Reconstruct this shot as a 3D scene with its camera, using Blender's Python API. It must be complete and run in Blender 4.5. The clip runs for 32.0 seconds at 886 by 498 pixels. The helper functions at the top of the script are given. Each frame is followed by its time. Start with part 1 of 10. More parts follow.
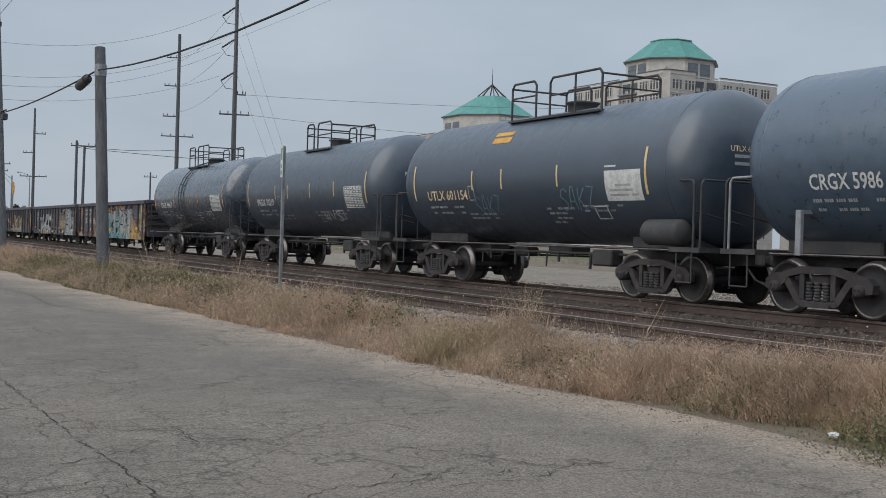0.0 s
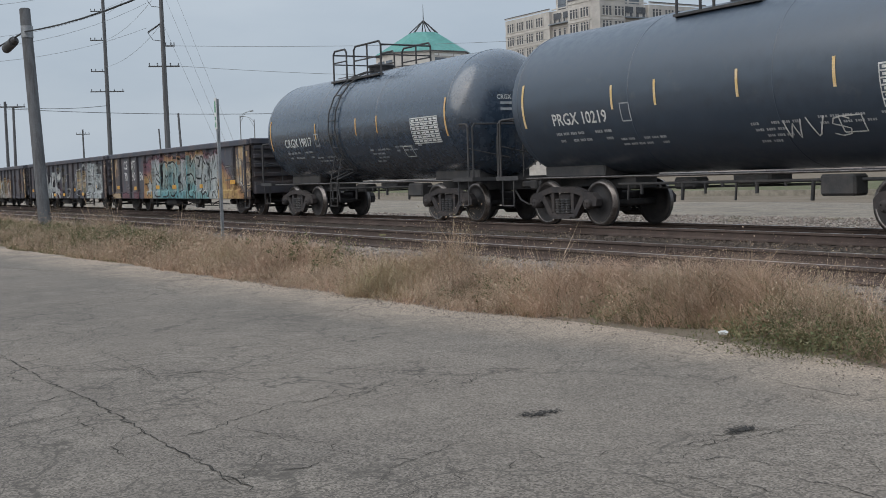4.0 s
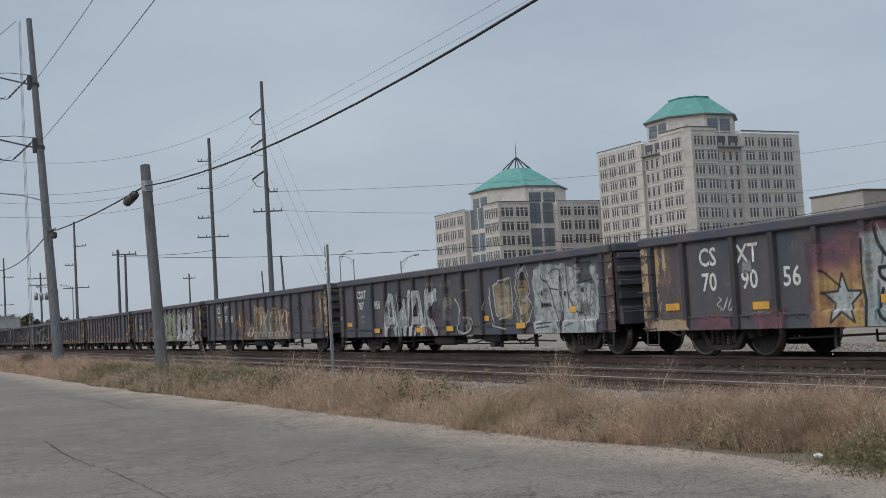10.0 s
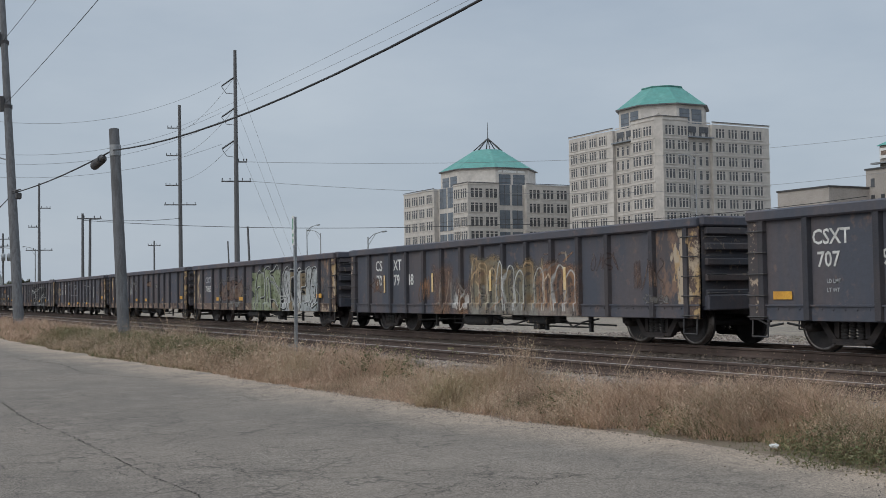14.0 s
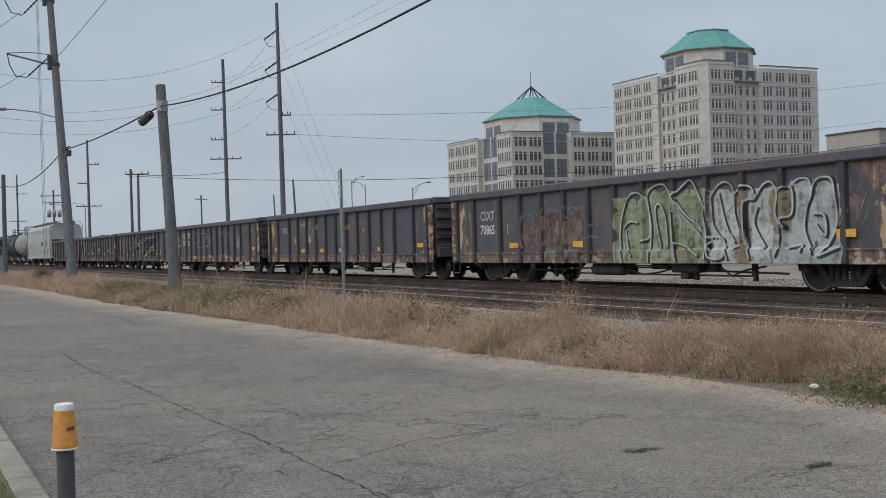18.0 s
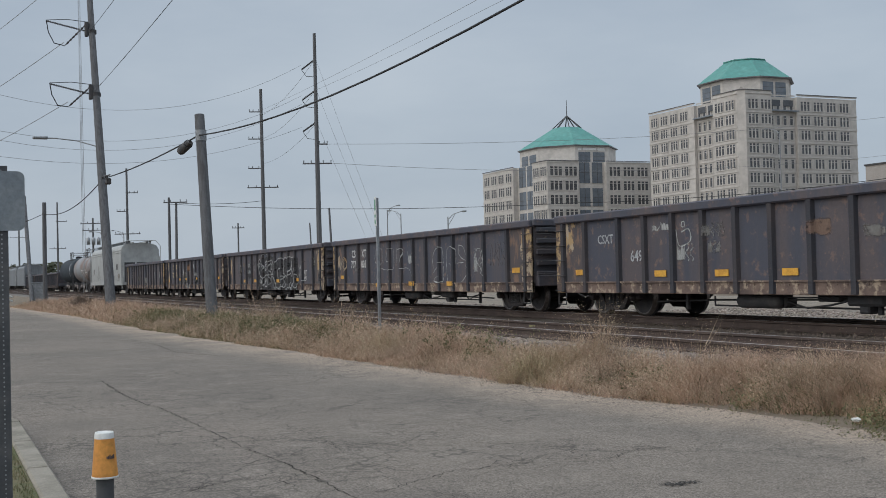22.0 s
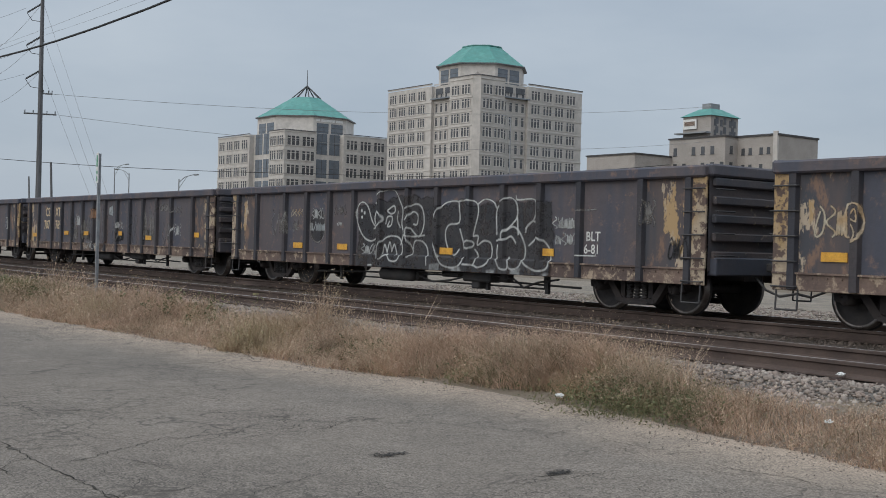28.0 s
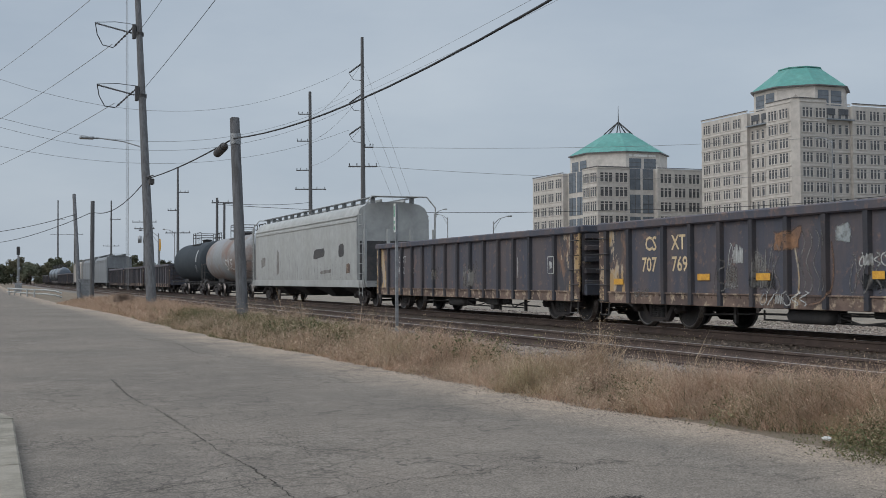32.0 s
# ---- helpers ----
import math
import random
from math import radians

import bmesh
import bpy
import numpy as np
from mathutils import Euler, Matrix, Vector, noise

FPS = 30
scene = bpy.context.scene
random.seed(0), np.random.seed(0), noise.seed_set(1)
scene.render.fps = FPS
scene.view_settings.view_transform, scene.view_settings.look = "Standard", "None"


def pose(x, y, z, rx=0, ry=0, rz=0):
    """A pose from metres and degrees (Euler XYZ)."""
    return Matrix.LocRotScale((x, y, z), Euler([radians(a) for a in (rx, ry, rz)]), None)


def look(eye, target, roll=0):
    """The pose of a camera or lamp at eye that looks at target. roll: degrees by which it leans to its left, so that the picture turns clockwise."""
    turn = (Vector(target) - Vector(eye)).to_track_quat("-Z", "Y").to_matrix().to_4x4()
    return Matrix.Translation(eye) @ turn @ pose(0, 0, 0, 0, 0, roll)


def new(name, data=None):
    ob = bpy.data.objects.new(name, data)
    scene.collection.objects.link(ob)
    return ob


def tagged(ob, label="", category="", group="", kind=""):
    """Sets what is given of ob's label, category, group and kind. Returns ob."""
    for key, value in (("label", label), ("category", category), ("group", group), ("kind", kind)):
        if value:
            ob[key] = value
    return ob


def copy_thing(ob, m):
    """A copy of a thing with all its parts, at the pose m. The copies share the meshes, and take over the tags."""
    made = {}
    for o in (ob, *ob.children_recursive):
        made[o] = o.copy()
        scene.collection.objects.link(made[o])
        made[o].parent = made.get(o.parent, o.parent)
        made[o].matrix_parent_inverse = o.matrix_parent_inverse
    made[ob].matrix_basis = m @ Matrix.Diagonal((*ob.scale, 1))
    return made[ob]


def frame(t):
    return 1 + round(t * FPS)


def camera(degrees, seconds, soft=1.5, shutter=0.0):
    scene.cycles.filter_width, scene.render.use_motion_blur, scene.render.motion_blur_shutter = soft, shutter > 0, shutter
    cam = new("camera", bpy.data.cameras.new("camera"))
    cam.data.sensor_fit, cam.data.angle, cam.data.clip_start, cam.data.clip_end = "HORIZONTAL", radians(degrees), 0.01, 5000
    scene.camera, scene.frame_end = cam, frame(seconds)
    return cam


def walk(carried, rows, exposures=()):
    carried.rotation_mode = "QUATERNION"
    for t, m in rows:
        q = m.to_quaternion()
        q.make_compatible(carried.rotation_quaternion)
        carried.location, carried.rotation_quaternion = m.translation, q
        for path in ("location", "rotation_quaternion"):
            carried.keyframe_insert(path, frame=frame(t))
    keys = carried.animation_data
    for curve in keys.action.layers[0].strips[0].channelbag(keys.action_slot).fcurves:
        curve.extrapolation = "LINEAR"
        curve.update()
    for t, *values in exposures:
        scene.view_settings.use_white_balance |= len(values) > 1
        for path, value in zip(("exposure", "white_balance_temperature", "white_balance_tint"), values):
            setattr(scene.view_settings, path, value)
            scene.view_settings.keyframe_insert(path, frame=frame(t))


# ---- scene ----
# ---- camera ----
cam = camera(42.54, 32.0, soft=0.9)
PATH = [
    (0, (-1.801, 0.821, 1.090), (-10.592, 5.585, 0.996), 1.74),
    (0.5, (-1.669, 0.575, 1.158), (-10.478, 5.289, 0.730), -0.49),
    (1, (-1.506, 0.438, 1.183), (-10.401, 5.003, 0.970), -0.43),
    (1.5, (-1.485, 0.510, 1.127), (-10.501, 4.832, 0.927), -0.50),
    (2, (-1.283, 0.456, 1.146), (-10.184, 4.997, 0.745), -0.82),
    (2.5, (-1.128, 0.415, 1.167), (-9.898, 5.216, 0.962), -1.36),
    (3, (-0.914, 0.458, 1.157), (-9.683, 5.263, 1.055), -1.73),
    (3.5, (-0.850, 0.461, 1.104), (-9.574, 5.322, 0.588), -1.95),
    (5.5, (-0.344, 0.115, 1.124), (-8.270, 6.204, 0.808), -2.30),
    (6, (-0.215, -0.067, 1.140), (-8.212, 5.931, 0.858), -2.88),
    (6.5, (-0.162, -0.025, 1.126), (-8.622, 5.305, 0.992), -3.65),
    (7, (-0.029, -0.110, 1.144), (-8.900, 4.506, 1.130), -4.27),
    (7.5, (-0.033, -0.140, 1.133), (-8.913, 4.451, 1.384), -4.29),
    (8, (0.029, -0.195, 1.151), (-8.880, 4.333, 1.495), -3.96),
    (8.5, (0.033, -0.173, 1.149), (-8.878, 4.347, 1.555), -3.46),
    (9, (0.062, -0.171, 1.149), (-8.848, 4.345, 1.628), -3.19),
    (9.5, (0.105, -0.187, 1.160), (-8.806, 4.320, 1.693), -3.21),
    (10, (0.063, -0.133, 1.158), (-8.855, 4.354, 1.736), -3.29),
    (10.5, (0.033, -0.118, 1.151), (-8.900, 4.336, 1.754), -3.28),
    (11, (0.103, -0.192, 1.162), (-8.838, 4.243, 1.784), -3.34),
    (11.5, (0.071, -0.146, 1.153), (-8.865, 4.298, 1.785), -3.22),
    (12, (-0.000, -0.107, 1.143), (-8.827, 4.556, 1.726), -2.06),
    (12.5, (0.016, -0.138, 1.145), (-8.767, 4.615, 1.671), -0.87),
    (13, (0.031, -0.136, 1.150), (-8.731, 4.661, 1.619), -0.58),
    (13.5, (0.022, -0.112, 1.139), (-8.751, 4.670, 1.548), -0.61),
    (14, (0.050, -0.142, 1.146), (-8.747, 4.598, 1.527), -0.91),
    (14.5, (0.056, -0.143, 1.146), (-8.755, 4.571, 1.520), -1.20),
    (16.5, (0.268, -0.118, 1.118), (-8.115, 5.334, 1.103), -0.29),
    (17, (0.320, -0.263, 1.137), (-8.277, 4.845, 1.122), -0.87),
    (17.5, (0.335, -0.311, 1.132), (-8.398, 4.561, 1.037), -1.43),
    (18, (0.321, -0.276, 1.128), (-8.667, 4.108, 1.080), -1.73),
    (18.5, (0.317, -0.257, 1.129), (-8.730, 4.002, 1.097), -2.26),
    (19, (0.318, -0.259, 1.130), (-8.784, 3.882, 1.145), -2.51),
    (19.5, (0.321, -0.271, 1.132), (-8.803, 3.823, 1.193), -2.53),
    (20, (0.335, -0.297, 1.136), (-8.794, 3.785, 1.241), -2.30),
    (20.5, (0.334, -0.313, 1.137), (-8.796, 3.763, 1.285), -2.05),
    (21, (0.318, -0.313, 1.135), (-8.810, 3.768, 1.312), -1.76),
    (21.5, (0.303, -0.291, 1.131), (-8.821, 3.798, 1.327), -1.68),
    (22, (0.305, -0.288, 1.135), (-8.809, 3.822, 1.349), -1.46),
    (22.5, (0.305, -0.286, 1.140), (-8.790, 3.864, 1.366), -1.14),
    (23, (0.307, -0.292, 1.137), (-8.762, 3.915, 1.389), -0.79),
    (23.5, (0.324, -0.292, 1.136), (-8.721, 3.965, 1.410), -0.71),
    (24, (0.334, -0.291, 1.140), (-8.695, 3.997, 1.430), -0.70),
    (24.5, (0.331, -0.290, 1.136), (-8.685, 4.025, 1.431), -0.82),
    (25, (0.329, -0.293, 1.140), (-8.677, 4.042, 1.434), -0.85),
    (25.5, (0.348, -0.308, 1.140), (-8.652, 4.041, 1.434), -0.77),
    (27.5, (0.321, -0.303, 1.152), (-8.489, 4.413, 1.525), 1.15),
    (28, (0.228, -0.138, 1.111), (-7.688, 5.972, 1.073), 1.53),
    (28.5, (0.389, 0.048, 1.076), (-6.921, 6.822, 0.252), 1.78),
    (29, (0.492, 0.286, 1.028), (-6.116, 7.696, -0.164), 1.53),
    (29.3, (0.449, 0.407, 1.044), (-5.563, 8.273, -0.367), 1.78),
    (29.5, (0.429, 0.474, 1.059), (-5.412, 8.470, -0.337), 1.73),
    (30, (0.466, 0.541, 1.096), (-6.963, 7.169, 0.152), 0.39),
    (30.5, (0.728, 0.392, 1.182), (-8.158, 4.938, 0.567), 0.10),
    (31, (0.693, 0.376, 1.194), (-8.342, 4.658, 1.008), -0.12),
    (31.5, (0.768, 0.353, 1.183), (-8.451, 4.228, 1.224), -0.25),
    (32, (0.793, 0.375, 1.198), (-8.495, 4.072, 1.451), -0.35),
]
walk(cam, [(t, look(e, a, r)) for t, e, a, r in PATH],
     exposures=[(0, 0.02), (0.6, 0.15), (1, 0.2), (2, 0.22), (3, 0.09), (6, 0.13), (7, 0.06), (8, 0.0), (15, 0.0), (17, 0.11), (18, 0.06), (20, 0.03), (27.5, 0.0), (28, 0.03), (28.6, 0.22), (29, 0.33), (30, 0.4), (30.5, 0.25), (31, 0.03), (32, 0.02)])

# ---- world, sun, exposure ----
world = bpy.data.worlds.new("overcast_sky")
scene.world = world
world.use_nodes = True
wn, wl = world.node_tree.nodes, world.node_tree.links
wn.clear()
w_out = wn.new("ShaderNodeOutputWorld")
w_bg = wn.new("ShaderNodeBackground")
w_sky = wn.new("ShaderNodeTexSky")
w_sky.sky_type = "NISHITA"
w_sky.sun_disc = False
w_sky.sun_elevation = radians(38)
w_sky.sun_rotation = radians(150)
w_sky.dust_density = 4.0
w_co = wn.new("ShaderNodeTexCoord")
w_map = wn.new("ShaderNodeMapping")
w_map.inputs["Scale"].default_value = (1.0, 1.0, 3.4)
w_noise = wn.new("ShaderNodeTexNoise")
w_noise.inputs["Scale"].default_value = 2.2
w_noise.inputs["Detail"].default_value = 6
w_noise.inputs["Roughness"].default_value = 0.55
w_ramp = wn.new("ShaderNodeValToRGB")
w_ramp.color_ramp.elements[0].position = 0.32
w_ramp.color_ramp.elements[0].color = (3.55, 4.2, 5.0, 1)
w_ramp.color_ramp.elements[1].position = 0.72
w_ramp.color_ramp.elements[1].color = (4.7, 5.3, 5.95, 1)
w_mix = wn.new("ShaderNodeMixRGB")
w_mix.inputs[0].default_value = 0.88
wl.new(w_co.outputs["Generated"], w_map.inputs["Vector"])
wl.new(w_map.outputs[0], w_noise.inputs["Vector"])
wl.new(w_noise.outputs["Fac"], w_ramp.inputs[0])
wl.new(w_sky.outputs[0], w_mix.inputs[1])
# an overcast sky is brightest overhead
w_sep = wn.new("ShaderNodeSeparateXYZ")
w_up = wn.new("ShaderNodeMapRange")
w_up.inputs["From Min"].default_value = 0.3
w_up.inputs["From Max"].default_value = 1.0
w_up.inputs["To Min"].default_value = 1.0
w_up.inputs["To Max"].default_value = 2.5
w_gain = wn.new("ShaderNodeMixRGB")
w_gain.blend_type = "MULTIPLY"
w_gain.inputs[0].default_value = 1.0
wl.new(w_co.outputs["Generated"], w_sep.inputs[0])
wl.new(w_sep.outputs["Z"], w_up.inputs["Value"])
wl.new(w_ramp.outputs[0], w_gain.inputs[1])
wl.new(w_up.outputs[0], w_gain.inputs[2])
wl.new(w_gain.outputs[0], w_mix.inputs[2])
wl.new(w_mix.outputs[0], w_bg.inputs["Color"])
w_bg.inputs["Strength"].default_value = 0.108
wl.new(w_bg.outputs[0], w_out.inputs["Surface"])

sun_data = bpy.data.lights.new("sun", "SUN")
sun_data.energy = 1.3
sun_data.angle = radians(70)
sun_data.color = (1.0, 0.96, 0.9)
sun = new("sun", sun_data)
sun.matrix_world = look((-4, -36, 36), (0, 5, 0))


# ---- materials ----
def node_mat(name):
    m = bpy.data.materials.new(name)
    m.use_nodes = True
    nt = m.node_tree
    return m, nt, nt.nodes["Principled BSDF"]


def tex_vector(nt, shift=True, space="Object"):
    """Object coordinates, shifted at random from object to object."""
    co = nt.nodes.new("ShaderNodeTexCoord")
    if not shift:
        return co.outputs[space]
    info = nt.nodes.new("ShaderNodeObjectInfo")
    mul = nt.nodes.new("ShaderNodeMath")
    mul.operation = "MULTIPLY"
    mul.inputs[1].default_value = 57.0
    nt.links.new(info.outputs["Random"], mul.inputs[0])
    add = nt.nodes.new("ShaderNodeVectorMath")
    add.operation = "ADD"
    nt.links.new(co.outputs[space], add.inputs[0])
    nt.links.new(mul.outputs[0], add.inputs[1])
    return add.outputs[0]


def noise_fac(nt, vec, scale, lo, hi, detail=5.0, rough=0.6, stretch=None):
    if stretch:
        mp = nt.nodes.new("ShaderNodeMapping")
        mp.inputs["Scale"].default_value = stretch
        nt.links.new(vec, mp.inputs["Vector"])
        vec = mp.outputs[0]
    n = nt.nodes.new("ShaderNodeTexNoise")
    n.inputs["Scale"].default_value = scale
    n.inputs["Detail"].default_value = detail
    n.inputs["Roughness"].default_value = rough
    nt.links.new(vec, n.inputs["Vector"])
    r = nt.nodes.new("ShaderNodeMapRange")
    r.inputs["From Min"].default_value = lo
    r.inputs["From Max"].default_value = hi
    nt.links.new(n.outputs["Fac"], r.inputs["Value"])
    return r.outputs[0]


def mix_col(nt, fac, a, b):
    mx = nt.nodes.new("ShaderNodeMixRGB")
    for sock, v in ((mx.inputs[0], fac), (mx.inputs[1], a), (mx.inputs[2], b)):
        if isinstance(v, (tuple, list)):
            sock.default_value = (*v, 1) if len(v) == 3 else v
        elif isinstance(v, (int, float)):
            sock.default_value = v
        else:
            nt.links.new(v, sock)
    return mx.outputs[0]


def surface(name, base, second, third=None, rough=0.8, metal=0.0, big=1.2, fine=30.0, bump=0.3, dist=0.01,
            lo=0.42, hi=0.62, lo3=0.58, hi3=0.72, stretch=None, spec=0.3, shift=True, space="Object", coat=0.0):
    """A worn surface: a base, patches of a second colour at a large scale, specks of a third at a fine one, and relief."""
    m, nt, bs = node_mat(name)
    vec = tex_vector(nt, shift, space)
    col = mix_col(nt, noise_fac(nt, vec, big, lo, hi, stretch=stretch), base, second)
    f = noise_fac(nt, vec, fine, 0.3, 0.7, 4)
    if third:
        col = mix_col(nt, noise_fac(nt, vec, big * 4.3, lo3, hi3, 8, 0.7), col, third)
    dark = mix_col(nt, f, tuple(c * 0.82 for c in (1, 1, 1)), (1.12, 1.12, 1.12))
    mul = nt.nodes.new("ShaderNodeMixRGB")
    mul.blend_type = "MULTIPLY"
    mul.inputs[0].default_value = 1.0
    nt.links.new(col, mul.inputs[1])
    nt.links.new(dark, mul.inputs[2])
    nt.links.new(mul.outputs[0], bs.inputs["Base Color"])
    rr = nt.nodes.new("ShaderNodeMapRange")
    rr.inputs["To Min"].default_value = max(0.05, rough - 0.12)
    rr.inputs["To Max"].default_value = min(1.0, rough + 0.12)
    nt.links.new(f, rr.inputs["Value"])
    nt.links.new(rr.outputs[0], bs.inputs["Roughness"])
    bs.inputs["Metallic"].default_value = metal
    bs.inputs["Specular IOR Level"].default_value = spec
    bs.inputs["Coat Weight"].default_value = coat
    bs.inputs["Coat IOR"].default_value = 1.9
    bs.inputs["Coat Roughness"].default_value = 0.24
    if bump:
        bp = nt.nodes.new("ShaderNodeBump")
        bp.inputs["Strength"].default_value = bump
        bp.inputs["Distance"].default_value = dist
        nt.links.new(f, bp.inputs["Height"])
        nt.links.new(bp.outputs[0], bs.inputs["Normal"])
    return m


MAT = {}
MAT["tank_black"] = surface("tank_black_paint", (0.027, 0.044, 0.07), (0.033, 0.05, 0.076), (0.042, 0.056, 0.074), rough=0.24, big=0.5, fine=5, bump=0.015, stretch=(0.5, 1, 0.25), spec=0.7, coat=0.6)
MAT["tank_blue"] = surface("dusty_blue_black_tank_paint", (0.055, 0.086, 0.127), (0.066, 0.098, 0.138), (0.08, 0.103, 0.132), rough=0.36, big=0.5, fine=5, bump=0.015, stretch=(0.5, 1, 0.25), spec=0.65, coat=0.35)
MAT["tank_matt"] = surface("matt_black_tank_paint", (0.035, 0.052, 0.077), (0.045, 0.063, 0.089), (0.056, 0.069, 0.086), rough=0.42, big=0.5, fine=5, bump=0.015, stretch=(0.5, 1, 0.25), spec=0.65, coat=0.35)
MAT["steel_dark"] = surface("dark_grimy_steel", (0.058, 0.058, 0.061), (0.083, 0.078, 0.076), rough=0.75, big=3, fine=40)
MAT["truck_iron"] = surface("truck_cast_iron", (0.049, 0.045, 0.047), (0.071, 0.061, 0.058), (0.094, 0.072, 0.063), rough=0.85, big=4, fine=50)
MAT["wheel_steel"] = surface("wheel_steel", (0.042, 0.041, 0.044), (0.061, 0.056, 0.055), rough=0.7, big=4, fine=30)
MAT["wheel_rim"] = surface("polished_tread", (0.22, 0.2, 0.19), (0.14, 0.12, 0.11), rough=0.35, metal=0.9, big=6, fine=60, bump=0.1)
MAT["gon_brown"] = surface("weathered_blue_black_steel", (0.064, 0.07, 0.09), (0.094, 0.083, 0.09), (0.165, 0.115, 0.1), rough=0.68, big=0.85, fine=11, lo=0.42, hi=0.62, lo3=0.58, hi3=0.72, stretch=(1.6, 1, 0.3), bump=0.2, dist=0.01, spec=0.45)
MAT["gon_end"] = surface("grimy_end_wall_steel", (0.062, 0.063, 0.073), (0.1, 0.082, 0.08), (0.27, 0.215, 0.16), rough=0.75, big=1.1, fine=25, lo3=0.6, hi3=0.68, stretch=(0.6, 0.6, 1.2), bump=0.2)
MAT["gon_corner"] = surface("peeling_corner_paint", (0.075, 0.067, 0.068), (0.15, 0.098, 0.08), (0.42, 0.33, 0.25), rough=0.75, big=1.2, fine=25, lo3=0.56, hi3=0.6, stretch=(1.5, 1, 0.4), bump=0.2)
MAT["gon_rust"] = surface("rust_brown_weathered_steel", (0.064, 0.067, 0.088), (0.098, 0.082, 0.087), (0.19, 0.125, 0.105), rough=0.7, big=1.0, fine=11, lo=0.42, hi=0.6, lo3=0.555, hi3=0.69, stretch=(1.8, 1, 0.28), bump=0.2, dist=0.01, spec=0.5)
MAT["gon_sill"] = surface("rusted_sill_steel", (0.105, 0.078, 0.07), (0.19, 0.135, 0.11), (0.38, 0.3, 0.225), rough=0.85, big=0.95, fine=25, lo=0.42, hi=0.58, lo3=0.52, hi3=0.6)
MAT["gon_yellow"] = surface("flaking_yellow_corner_paint", (0.39, 0.27, 0.14), (0.4, 0.325, 0.24), (0.115, 0.082, 0.07), rough=0.8, big=0.8, fine=25, lo=0.46, hi=0.54, lo3=0.47, hi3=0.52, stretch=(1, 1, 0.45))
# weathered steel, coloured darker than the panels for the shade about the posts
MAT["gon_post"] = surface("weathered_shade_dark_post_steel", (0.044, 0.045, 0.054), (0.066, 0.058, 0.061), (0.12, 0.085, 0.072), rough=0.7, big=1.6, fine=20, lo3=0.6, hi3=0.76, stretch=(1, 1, 0.4), bump=0.3)


def peel(name, flip, width=1.05):
    """Flaking yellow and cream paint over rust on a car's end panel, denser towards the corner."""
    m, nt, bs = node_mat(name)
    L = nt.links.new
    vec = tex_vector(nt)
    base = mix_col(nt, noise_fac(nt, vec, 1.2, 0.42, 0.64, stretch=(1.6, 1, 0.3)), (0.058, 0.06, 0.071), (0.1, 0.077, 0.073))
    rust = mix_col(nt, noise_fac(nt, vec, 3.5, 0.5, 0.62, 7, 0.7, (1, 1, 0.5)), base, (0.2, 0.125, 0.09))
    flake = mix_col(nt, noise_fac(nt, vec, 2.6, 0.46, 0.52, 6, 0.65, (1.2, 1, 0.6)), (0.39, 0.265, 0.135), (0.41, 0.335, 0.25))
    sep = nt.nodes.new("ShaderNodeSeparateXYZ")
    L(nt.nodes.new("ShaderNodeTexCoord").outputs["Object"], sep.inputs[0])
    ramp = nt.nodes.new("ShaderNodeMapRange")
    ramp.clamp = False
    ramp.inputs["From Max"].default_value = width
    ramp.inputs["To Min"].default_value = 0.1 if flip else -0.16
    ramp.inputs["To Max"].default_value = -0.16 if flip else 0.1
    L(sep.outputs["X"], ramp.inputs["Value"])
    add = nt.nodes.new("ShaderNodeMath")
    L(noise_fac(nt, vec, 1.5, 0.0, 1.0, 7, 0.68, (1.3, 1, 0.55)), add.inputs[0])
    L(ramp.outputs[0], add.inputs[1])
    cut = nt.nodes.new("ShaderNodeMapRange")
    cut.inputs["From Min"].default_value = 0.535
    cut.inputs["From Max"].default_value = 0.56
    L(add.outputs[0], cut.inputs["Value"])
    L(mix_col(nt, cut.outputs[0], rust, flake), bs.inputs["Base Color"])
    bs.inputs["Roughness"].default_value = 0.75
    bp = nt.nodes.new("ShaderNodeBump")
    bp.inputs["Strength"].default_value = 0.3
    bp.inputs["Distance"].default_value = 0.01
    L(cut.outputs[0], bp.inputs["Height"])
    L(bp.outputs[0], bs.inputs["Normal"])
    return m


MAT["gon_peel_lead"] = peel("peeling_yellow_panel_paint", False)
MAT["gon_peel_trail"] = peel("peeling_yellow_panel_paint_trailing", True)
MAT["rail_side"] = surface("rusty_rail_steel", (0.075, 0.056, 0.05), (0.105, 0.078, 0.067), rough=0.85, big=2, fine=40)
MAT["rail_top"] = surface("worn_rail_top", (0.46, 0.43, 0.41), (0.3, 0.265, 0.24), rough=0.38, metal=0.75, big=1.2, fine=30, bump=0.05)
MAT["asphalt"] = None
MAT["ground"] = surface("dry_sandy_dirt", (0.215, 0.175, 0.135), (0.17, 0.14, 0.105), (0.27, 0.225, 0.175), rough=0.95, big=0.9, fine=28, bump=0.7, dist=0.02, spec=0.1, shift=False)
MAT["lot"] = surface("pale_gravel_lot", (0.3, 0.255, 0.205), (0.21, 0.185, 0.155), (0.38, 0.34, 0.29), rough=0.95, big=0.9, fine=12, bump=0.8, dist=0.05, spec=0.1, lo=0.36, hi=0.66, lo3=0.54, hi3=0.66, shift=False)
MAT["ballast"] = surface("grey_ballast", (0.22, 0.2, 0.18), (0.15, 0.135, 0.12), (0.3, 0.275, 0.25), rough=0.95, big=5, fine=22, bump=0.9, dist=0.05, spec=0.15, shift=False)
